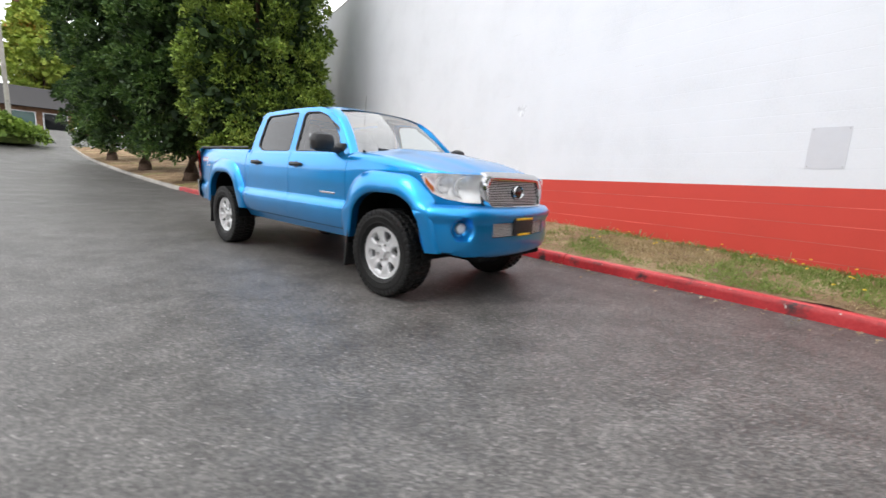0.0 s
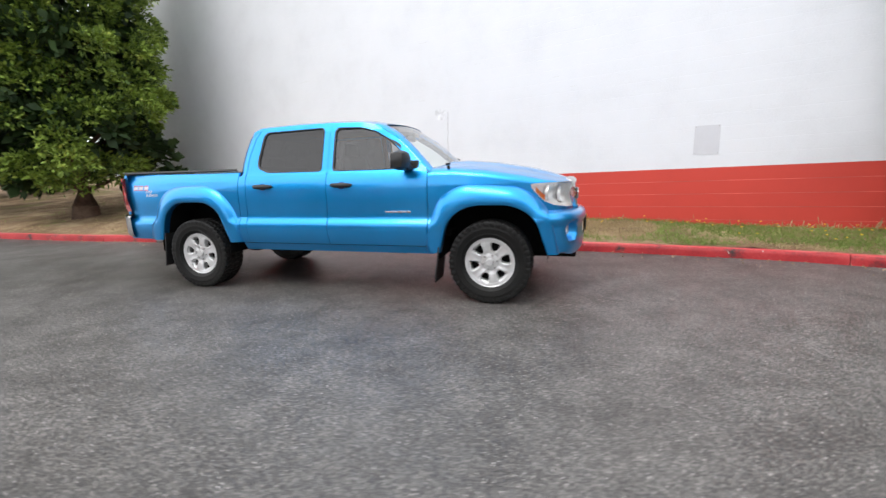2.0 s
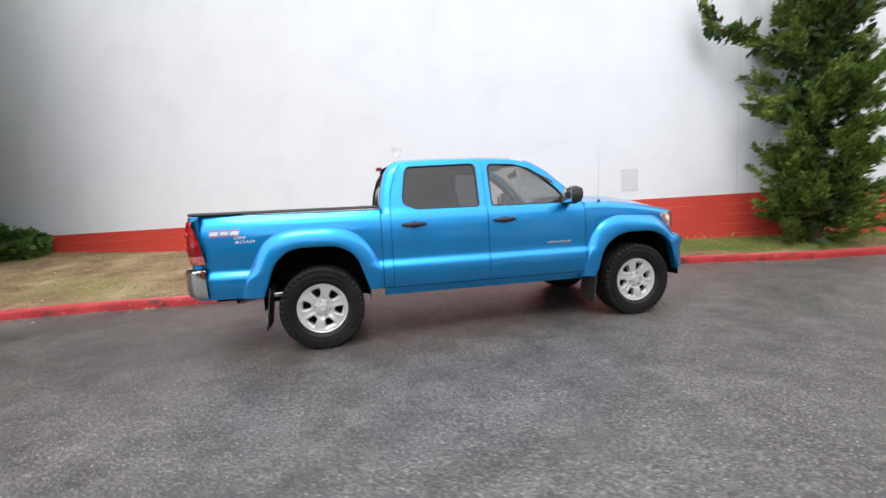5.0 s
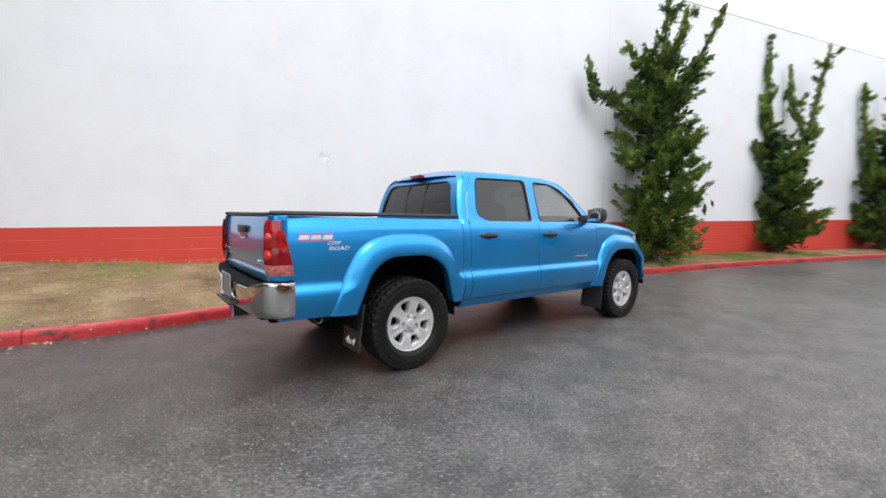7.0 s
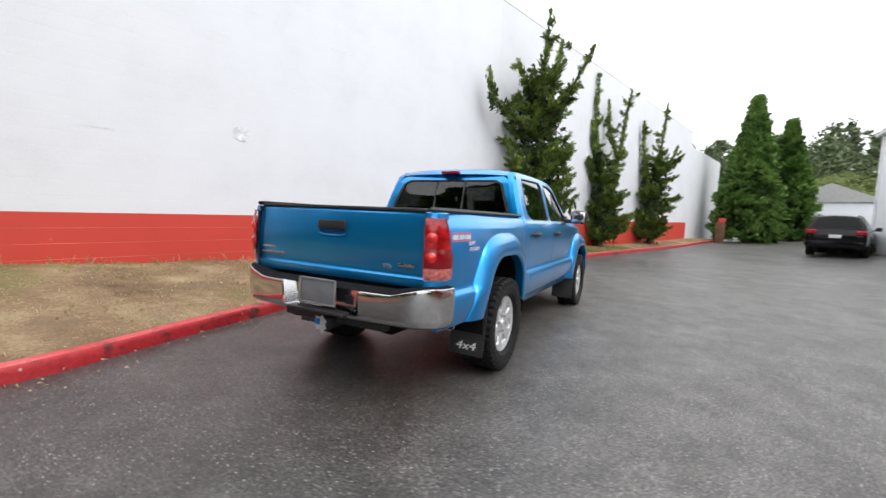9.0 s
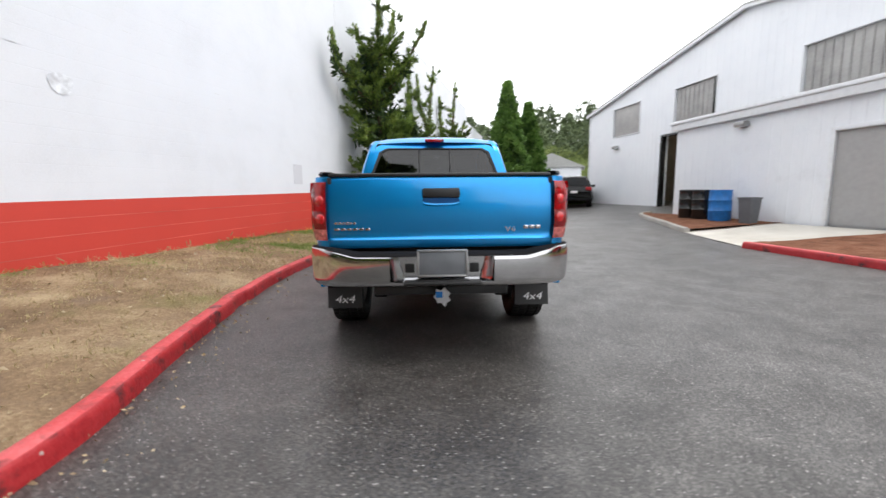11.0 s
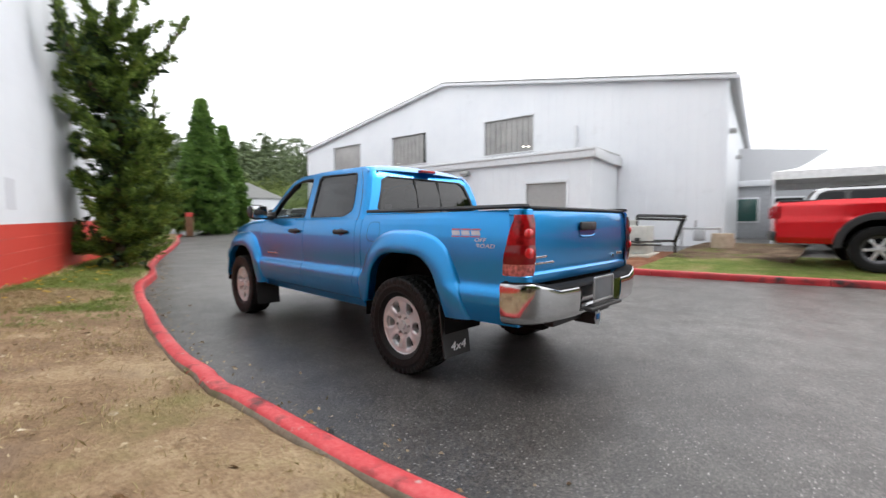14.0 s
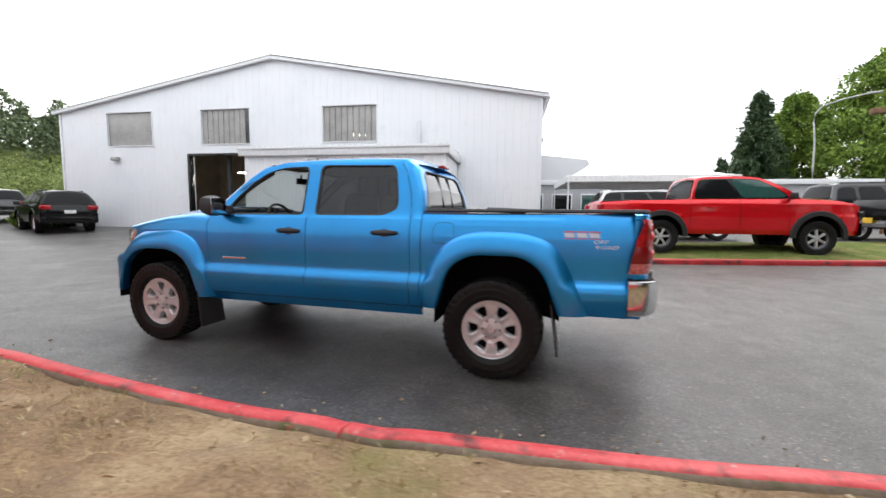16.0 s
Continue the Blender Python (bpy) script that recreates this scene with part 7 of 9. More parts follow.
shrub(-8.0, 6.0, verge_z(-8.0, 6.0), 0.75, 0.80, 21, M_cedar_dark, "low dark green shrub against the wall")
shrub(-6.9, 5.85, verge_z(-6.9, 5.85), 0.45, 0.48, 22, M_cedar_dark, "small dark green shrub against the wall")
shrub(22.6, -9.4, float(road_z(22.6, -9.4)), 0.75, 0.8, 23, M_juniper, "small green shrub at the workshop corner")


def juniper(x, y, z, leaders, body_h, body_r, limbs, seed, label, tall=1.0):
    """A twisted upright juniper: bare brown trunk, dense lower body, bent leaders with tufted ends."""
    t = tagged(new("juniper_tree"), label, "tree", "junipers along the wall")
    leaders = [([(a, b, c * tall) for a, b, c in pts], r0, ra, rb, dens) for pts, r0, ra, rb, dens in leaders]
    t.matrix_basis = pose(x, y, z)
    rg = np.random.default_rng(seed)
    bm = bmesh.new()
    C, D, S = [], [], []

    def clothe(pts, r_a, r_b, dens, start=0.0):
        P = spline(pts, 40)
        T = np.gradient(P, axis=0)
        T /= np.linalg.norm(T, axis=1)[:, None]
        L = np.linalg.norm(np.diff(P, axis=0), axis=1).sum()
        for _ in range(int(1.25 * dens * L)):
            f = start + (1 - start) * rg.random()
            i = min(39, int(f * 39))
            r = r_a + (r_b - r_a) * f
            tuft = P[i] + rg.normal(size=3) * r * 0.5
            m = 10
            q = rg.normal(size=(m, 3))
            q /= np.linalg.norm(q, axis=1)[:, None]
            C.append(tuft + q * min(0.07, 0.012 + 0.45 * r) + T[i] * rg.uniform(-0.05, 0.05, (m, 1)))
            out = tuft - P[i]
            D.append(q * 0.32 + T[i] * 1.25 + out / (np.linalg.norm(out) + 0.05) * 0.45 + np.array([0, 0, 0.30]))
            S.append(np.full(m, min(0.120, 0.085 + 0.30 * r)))

    for pts, r0, ra, rb, dens in leaders:
        P = spline(pts, 14)
        limb_tube(bm, P, r0, 0.018, 9)
        clothe(pts, ra * 0.7, 0.01, dens, 0.04)
        P = spline(pts, 40)
        top = P[:, 2] > 1.6
        main = r0 > 0.1
        for k in range(int((4.6 if main else 3.2) * np.linalg.norm(np.diff(P[top], axis=0), axis=1).sum())):
            i = rg.choice(np.flatnonzero(top)[:-3])
            a = rg.uniform(0, 2 * math.pi)
            ln = rg.uniform(0.28, 0.75) * (1.25 - 0.9 * i / 40) if main else rg.uniform(0.24, 0.50) * (1.1 - 0.5 * i / 40)
            e = P[i] + np.array([ln * math.cos(a), ln * math.sin(a), ln * rg.uniform(0.05, 0.55)])
            m = P[i] + (e - P[i]) * np.array([0.65, 0.65, 0.12])
            limb_tube(bm, [P[i], m, e], 0.016, 0.005, 5)
            clothe([P[i], m, e], 0.085, 0.006, 22, 0.1)
    for k in range(limbs):
        h = 0.25 + (body_h - 0.25) * rg.random()**1.4
        a = rg.uniform(0, 2 * math.pi)
        f = h / body_h
        r = body_r * float(np.interp(f, [0, 0.15, 0.45, 0.8, 1], [0.8, 1.0, 0.95, 0.75, 0.6])) * rg.uniform(0.5, 1.36)
        base = spline(leaders[0][0], 30)
        b = base[int(np.argmin(np.abs(base[:, 2] - h)))]
        e = b + np.array([r * math.cos(a), r * math.sin(a), rg.uniform(0.05, 0.55)])
        mid = b + (e - b) * np.array([0.7, 0.7, 0.16])
        limb_tube(bm, [b, mid, e], 0.03, 0.008, 6)
        clothe([b, mid, e], 0.10, 0.01, 15, 0.2)
        limb = spline([b, mid, e], 20)
        for _ in range(4):
            p = limb[int(rg.integers(6, 19))]
            d = np.array([math.cos(a + rg.uniform(-0.9, 0.9)), math.sin(a + rg.uniform(-0.9, 0.9)), rg.uniform(0.0, 0.5)])
            ln = rg.uniform(0.22, 0.46)
            clothe([p, p + 0.5 * ln * d, p + ln * d + np.array([0, 0, 0.25 * ln])], 0.07, 0.006, 17)
    part("trunk", bm, M_bark, t, "brown twisted trunk and limbs")
    C, D, S = np.concatenate(C), np.concatenate(D), np.concatenate(S)
    room = wall_y(C[:, 0] + x) - 0.06 - y
    C[:, 1] = np.where(C[:, 1] > room, room - 0.12 * rg.random(len(C)), C[:, 1])
    part("crown", spray_mesh("crown", C, D, S, 2, 0.30, 0.14, seed, M_juniper), None, t, "tufted dark green needles")
    # needles close to the stems, their shade painted in as near-black green
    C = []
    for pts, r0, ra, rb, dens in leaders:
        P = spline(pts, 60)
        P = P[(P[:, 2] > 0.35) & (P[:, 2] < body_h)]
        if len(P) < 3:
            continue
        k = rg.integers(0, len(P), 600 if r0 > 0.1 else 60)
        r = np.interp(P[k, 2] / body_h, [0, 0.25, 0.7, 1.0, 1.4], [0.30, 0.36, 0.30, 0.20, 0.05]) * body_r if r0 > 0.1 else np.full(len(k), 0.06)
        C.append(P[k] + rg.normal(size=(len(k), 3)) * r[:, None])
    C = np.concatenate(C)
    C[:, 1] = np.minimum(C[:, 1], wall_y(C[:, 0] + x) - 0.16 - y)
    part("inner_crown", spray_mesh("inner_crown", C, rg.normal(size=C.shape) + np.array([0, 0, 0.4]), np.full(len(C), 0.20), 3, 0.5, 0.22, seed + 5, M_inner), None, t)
    return t


juniper(8.75, 1.42, verge_z(8.75, 1.42), [
    ([(0, 0, -0.1), (0.05, 0.02, 1.2), (-0.05, -0.05, 2.6), (0.08, 0.02, 4.0), (0.0, -0.05, 5.4), (0.1, -0.1, 7.0)], 0.13, 0.26, 0.08, 20),
    ([(0, 0, 3.3), (-0.55, 0.40, 3.65), (-1.10, 0.66, 3.95), (-1.55, 0.84, 4.2), (-1.72, 0.90, 4.85)], 0.06, 0.20, 0.05, 24),
    ([(0, 0, 3.5), (-0.1, -0.45, 4.0), (-0.15, -0.85, 4.6), (-0.2, -1.25, 5.3), (-0.25, -1.40, 5.6)], 0.06, 0.22, 0.05, 26),
    ([(0, 0, 4.3), (-0.45, 0.30, 4.8), (-0.75, 0.48, 5.3)], 0.04, 0.16, 0.05, 24),
    ([(0, 0, 4.8), (0.05, -0.4, 5.4), (0.05, -0.5, 6.0)], 0.04, 0.16, 0.05, 24),
], 4.7, 0.82, 88, 31, "tall ragged juniper growing against the white wall")
juniper(14.5, 0.34, verge_z(14.5, 0.3), [
    ([(0, 0, -0.1), (0.0, 0.05, 1.2), (-0.1, 0.2, 2.4), (-0.35, 0.5, 3.6), (-0.55, 0.55, 4.8), (-0.5, 0.65, 6.0)], 0.12, 0.22, 0.08, 22),
    ([(0, 0, 1.8), (0.35, -0.3, 2.6), (0.7, -0.45, 3.5), (1.0, -0.55, 4.6), (1.2, -0.7, 5.8)], 0.08, 0.20, 0.07, 22),
    ([(0.5, -0.4, 3.2), (0.35, -0.05, 4.2), (0.3, 0.05, 5.2)], 0.05, 0.18, 0.05, 26),
    ([(-0.3, 0.4, 3.2), (-0.6, 0.75, 3.7), (-0.75, 0.85, 4.3)], 0.04, 0.16, 0.05, 24),
], 3.6, 0.80, 70, 32, "forked juniper growing against the white wall", 1.12)
juniper(19.8, -1.3, verge_z(19.8, -1.3), [
    ([(0, 0, -0.1), (0.0, 0.0, 1.4), (0.1, -0.1, 2.8), (0.15, -0.2, 4.4), (0.3, -0.35, 6.2)], 0.12, 0.24, 0.08, 22),
    ([(0, 0, 2.0), (-0.5, 0.35, 3.0), (-0.8, 0.55, 4.2), (-0.85, 0.6, 5.2)], 0.07, 0.26, 0.07, 30),
    ([(0.1, -0.1, 3.0), (0.5, -0.6, 3.6), (0.7, -0.9, 4.3)], 0.05, 0.2, 0.06, 26),
], 4.0, 0.85, 70, 33, "ragged juniper near the end of the white wall", 1.12)


def arborvitae(x, y, h, rad, seed):
    z = float(road_z(x, y)) + 0.1
    t = tagged(new("arborvitae_tree"), "tall narrow conical green arborvitae beside the drive", "tree", "arborvitae at the end of the drive")
    t.matrix_basis = pose(x, y, z)
    bm = bmesh.new()
    limb_tube(bm, [(0, 0, -0.2), (0, 0, h * 0.5), (0, 0, h * 0.95)], 0.16, 0.02)
    part("trunk", bm, M_bark, t)
    prof = lambda q: rad * float(np.interp(q, [0, 0.05, 0.25, 0.55, 0.85, 1.0], [0.9, 1.0, 0.90, 0.58, 0.17, 0.0]))
    C, D = lumpy_crown(0.1, h, lambda q: 1.04 * prof(q), 620, 0.20, 26, seed)
    part("crown", spray_mesh("crown", C, D + np.array([0, 0, 0.6]), np.full(len(C), 0.24), 3, 0.35, 0.22, seed, M_arbor), None, t)
    # core in the darker cedar green, painting the cone's inner shade
    C, D = lumpy_crown(0.1, h * 0.84, lambda q: 0.6 * prof(q), 110, 0.45, 26, seed + 3)
    part("inner_crown", spray_mesh("inner_crown", C, D, np.full(len(C), 0.45), 3, 0.6, 0.3, seed + 3, M_cedar_dark), None, t)


arborvitae(31.3, -6.7, 9.4, 1.85, 41)
arborvitae(35.2, -9.4, 8.3, 1.75, 42)


def broadleaf(x, y, z, h, rad, seed, material, label, leaf=0.34, lumps=130, trunk=0.25, base=0.25):
    t = tagged(new("broadleaf_tree"), label, "tree")
    t.matrix_basis = pose(x, y, z)
    rg = random.Random(seed)
    bm = bmesh.new()
    limb_tube(bm, [(0, 0, -0.3), (0.05, 0, h * 0.3), (0, 0.1, h * 0.75)], trunk, 0.06, 10)
    for k in range(10):
        a = rg.uniform(0, 6.28)
        zz = h * rg.uniform(0.25, 0.6)
        limb_tube(bm, [(0, 0, zz), (rad * 0.4 * math.cos(a), rad * 0.4 * math.sin(a), zz + h * 0.12), (rad * 0.8 * math.cos(a), rad * 0.8 * math.sin(a), zz + h * 0.2)], 0.08, 0.02, 6)
    part("trunk", bm, M_bark, t)
    prof = lambda q: rad * float(np.interp(q, [0, 0.2, 0.5, 0.8, 1.0], [0.55, 0.95, 1.0, 0.72, 0.15]))
    C, D = lumpy_crown(h * base, h, prof, lumps, 0.15 * rad + 0.22, 40, seed)
    C2, D2 = lumpy_crown(h * base, h * 0.95, lambda q: 0.55 * prof(q), lumps // 2, 0.24 * rad + 0.25, 40, seed + 5)
    part("crown", spray_mesh("crown", np.r_[C, C2], np.r_[D, D2], np.full(len(C) + len(C2), leaf), 3, 0.8, 0.36, seed, material), None, t, "loose leafy crown")
    return t


def fir(x, y, z, h, rad, seed, label, thin=1.0, material=None):
    t = tagged(new("fir_tree"), label, "tree")
    t.matrix_basis = pose(x, y, z)
    rg = np.random.default_rng(seed)
    bm = bmesh.new()
    limb_tube(bm, [(0, 0, -0.5), (0, 0, h * 0.5), (0, 0, h)], 0.2, 0.02)
    part("trunk", bm, M_bark, t)
    C, D = [], []
    for k in range(int(95 * thin)):
        f = rg.uniform(0.12, 0.99)
        a = rg.uniform(0, 2 * math.pi)
        r = rad * (1 - f) ** 0.8 * rg.uniform(0.6, 1.1) + 0.15
        for q in np.linspace(0.1, 1, 12):
            C.append((r * q * math.cos(a), r * q * math.sin(a), h * f - 0.25 * r * q + 0.15 * rg.normal()))
            D.append((math.cos(a), math.sin(a), -0.2))
    part("crown", spray_mesh("crown", C, D, np.full(len(C), 0.030 * h), 7, 0.7, 0.19, seed, material or M_hazefir), None, t)
    return t


# far right of the lot
broadleaf(-22.3, -31.8, 0.4, 12.0, 4.4, 51, M_decid, "large bright green broadleaf tree behind the lot", 0.20, 420)
broadleaf(-17.9, -36.5, 0.4, 10.0, 2.0, 53, M_decid, "slim green broadleaf tree behind the lot", 0.20, 230)
fir(-14.4, -34.2, 0.4, 9.9, 3.3, 54, "dark fir tree behind the lot", 3.2, M_darkfir)
fir(-12.9, -37.0, 0.4, 5.4, 1.8, 55, "small dark fir behind the lot", 1.2, M_darkfir)
# back end of the drive
broadleaf(-88.0, 6.8, 3.2, 21.0, 4.6, 61, M_autumn, "broadleaf tree turning yellow and orange", 0.6, 170, 0.35, 0.1)
fir(-96, -1.5, 3.2, 27, 6.0, 62, "tall dark fir beyond the road", 2.0)
fir(-104, 10.0, 3.2, 26, 6.0, 63, "tall dark fir beyond the road", 2.0)
fir(-92, 14.0, 3.2, 19, 5.0, 66, "tall dark fir beyond the road", 2.0)
fir(-88, -8.0, 3.2, 26, 6.0, 64, "tall dark fir beyond the road", 2.0)
broadleaf(-84, 20, 3.2, 15, 6.0, 65, M_decid, "green broadleaf tree beyond the road", 0.6)

# wooded hillside behind the workshop
bm = bmesh.new()
rows = []
for i, a in enumerate(np.linspace(radians(-62), radians(14), 60)):
    row = []
    for r in np.linspace(46, 260, 26):
        hh = 13.0 * min(1.0, max(0.0, (r - 50) / 60)) ** 1.1 * (0.55 + 0.45 * math.sin((a + 1.1) * 2.1)) + 2.0 * noise.noise((a * 9, r * 0.03, 2)) * min(1, (r - 46) / 40)
        row.append((r * math.cos(a), r * math.sin(a), 0.4 + max(-0.4, hh)))
    rows.append(row)
grid(bm, rows)
hill = tagged(part("hillside", bm, M_hill, sharp=180), "green wooded hillside rising behind the workshop", "hillside", kind="structure")


def hill_z(x, y):
    r, a = math.hypot(x, y), math.atan2(y, x)
    hh = 13.0 * min(1.0, max(0.0, (r - 50) / 60)) ** 1.1 * (0.55 + 0.45 * math.sin((a + 1.1) * 2.1)) + 2.0 * noise.noise((a * 9, r * 0.03, 2)) * min(1, (r - 46) / 40)
    return 0.4 + max(-0.4, hh)


rg = np.random.default_rng(77)
C, D = [], []
for k in range(330):
    a = radians(rg.uniform(-58, 10))
    r = rg.uniform(50, 92)
    x, y = r * math.cos(a), r * math.sin(a)
    z = hill_z(x, y)
    R_ = rg.uniform(1.2, 2.6)
    q = rg.normal(size=(110, 3))
    q /= np.linalg.norm(q, axis=1)[:, None]
    q[:, 2] = np.abs(q[:, 2])
    C.append(np.array([x, y, z]) + q * R_)
    D.append(q)
tagged(part("hillside_scrub", spray_mesh("hillside_scrub", np.concatenate(C), np.concatenate(D), np.full(330 * 110, 0.27), 3, 0.7, 0.34, 77, M_scrub), None), "bright green brambles and scrub on the hillside", "scrub", kind="stuff")
C, D, S = [], [], []
for k in range(220):
    a = radians(rg.uniform(-60, 12))
    r = rg.uniform(88, 150)
    x, y = r * math.cos(a), r * math.sin(a)
    z, h = hill_z(x, y), rg.uniform(5, 10)
    m = 200
    f = rg.uniform(0, 1, m)
    th = rg.uniform(0, 6.28, m)
    conifer = rg.random() < 0.55
    rr = (2.6 * (1 - f) + 0.2 if conifer else 3.6 * np.sqrt(np.maximum(0.05, 1 - (2 * f - 0.9) ** 2))) * rg.uniform(0.5, 1.05, m)
    C.append(np.stack([x + rr * np.cos(th), y + rr * np.sin(th), z + h * (0.1 + 0.9 * f)], 1))
    D.append(np.stack([np.cos(th), np.sin(th), np.full(m, -0.1 if conifer else 0.4)], 1))
    S.append(np.full(m, 0.62))
tagged(part("hillside_woods", spray_mesh("hillside_woods", np.concatenate(C), np.concatenate(D), np.concatenate(S), 3, 0.6, 0.40, 78, M_hazefir), None), "dark mixed woods along the ridge", "woods", kind="stuff")


# ---- grass, litter ----
def tufts(name, pts, hmin, hmax, material, seed, label, per=5):
    rg = np.random.default_rng(seed)
    n = len(pts)
    D = np.tile((0, 0, 1.0), (n, 1)) + 0.25 * rg.normal(size=(n, 3))
    ob = part(name, spray_mesh(name, np.array(pts), D, rg.uniform(hmin, hmax, n), per, 0.55, 0.055, seed, material), None)
    return tagged(ob, label, "grass", kind="stuff")


rg = np.random.default_rng(5)
dry, green, yellow = [], [], []
while len(dry) + len(green) < 30000:
    x = rg.uniform(-12, 16) if rg.random() < 0.6 else rg.uniform(3.5, 14)
    i = int(np.argmin(np.abs(VERGE[:, 0, 0] - x)))
    y0, y1 = VERGE[i, 0, 1], wall_y(x)
    y = y0 + 0.04 + (y1 - y0 - 0.05) * rg.random()
    g = noise.noise((x * 0.55, y * 0.75, 4))
    near_wall = (y - y0) / (y1 - y0)
    if noise.noise((x * 1.3, y * 1.3, 9)) + 0.35 * near_wall + (0.25 if x > 3.5 else -0.10) + 0.2 * rg.normal() < 0.10:
        if rg.random() > 0.16:
            continue
    z = verge_z(x, y)
    if (g > -0.10 and x > 2.8) or (g > 0.2):
        green.append((x, y, z))
    else:
        dry.append((x, y, z))
    if x > 3.0 and near_wall > 0.35 and rg.random() < 0.006:
        yellow.append((x, y, z))
tufts("dry_grass", dry, 0.02, 0.06, M_blade, 6, "short dry straw-coloured grass on the verge", 4)
tufts("green_grass", green, 0.02, 0.065, M_greenblade, 7, "patches of short green grass on the verge", 5)
lawn = []
for k in range(9000):
    x = rg.uniform(-9, 0.9)
    y0 = float(np.interp(x, OK1[::-1, 0], OK1[::-1, 1])) - 0.2
    y = y0 - rg.uniform(0, 2.9)
    lawn.append((x, y, float(road_z(x, y)) + 0.12))
tufts("lawn_grass", lawn, 0.015, 0.045, M_greenblade, 8, "short green lawn grass on the far strip", 4)
bm = bmesh.new()
for x, y, z in yellow[:140]:
    bmesh.ops.create_icosphere(bm, subdivisions=1, radius=0.016, matrix=pose(x, y, z + rg.uniform(0.05, 0.13)) @ Matrix.Diagonal((1, 1, 0.5, 1)))
tagged(part("dandelions", bm, M_flower), "small yellow dandelion flowers in the grass", "flowers", kind="stuff")
# taller weeds along the foot of the wall
weeds = []
for k in range(150):
    x = rg.uniform(-3, 9)
    weeds.append((x, wall_y(x) - 0.06 - 0.1 * rg.random(), verge_z(x, wall_y(x) - 0.1)))
tufts("wall_weeds", weeds, 0.05, 0.14, M_blade, 9, "taller dry weeds along the foot of the wall", 4)
# fallen leaves and gravel in the gutter
C, D = [], []
for k in range(900):
    i = rg.integers(250, 400)
    p, q = KERB[i], kn[i]
    o = -abs(rg.normal() * 0.16) - 0.01
    x, y = p[0] + q[0] * o, p[1] + q[1] * o
    C.append((x, y, float(road_z(x, y)) + 0.012))
    D.append((rg.normal(), rg.normal(), 0.15))
tagged(part("gutter_litter", spray_mesh("gutter_litter", C, D, rg.uniform(0.010, 0.042, len(C)), 1, 0.3, 0.3, 10, layered("dead_leaf", [(0.18, 0.12, 0.06), (0.40, 0.31, 0.19), (0.62, 0.55, 0.42)], 20, rough=0.9)), None), "dead leaves and grit along the kerb", "litter", kind="stuff")
C, D = [], []
for k in range(1800):
    x = rg.uniform(-6, 12)
    i = int(np.argmin(np.abs(VERGE[:, 0, 0] - x)))
    y = VERGE[i, 0, 1] + (wall_y(x) - VERGE[i, 0, 1]) * rg.random()
    C.append((x, y, verge_z(x, y) + 0.012))
    D.append((rg.normal(), rg.normal(), 0.2))
tagged(part("fallen_leaves", spray_mesh("fallen_leaves", C, D, rg.uniform(0.015, 0.06, len(C)), 1, 0.3, 0.22, 11, bpy.data.materials["dead_leaf"]), None), "scattered dead leaves and twigs on the verge", "litter", kind="stuff")


# ---- other vehicles ----
def bil(q, u, v):
    a, b, c, d = (np.array(p, float) for p in q)
    return tuple(a * (1 - u) * (1 - v) + b * u * (1 - v) + c * u * v + d * (1 - u) * v)


def face_glass(bm, f, u0, u1, v0, v1, out):
    """A pane on the surface f(u, v) between u0..u1, v0..v1, with rounded corners, cut into strips that follow its bow."""
    edge = loop([(u0, v0), (u1, v0), (u1, v1), (u0, v1)], 96, 0.05)
    rows = []
    for v in np.linspace(v0 + 0.004, v1 - 0.004, 9):
        near = [p for p, q in zip(edge, np.roll(edge, -1, 0)) if (p[1] - v) * (q[1] - v) <= 0]
        a, b = min(p[0] for p in near), max(p[0] for p in near)
        rows.append([tuple(np.array(f(u, v)) + out) for u in np.linspace(a, b, 11)])
    grid(bm, rows)


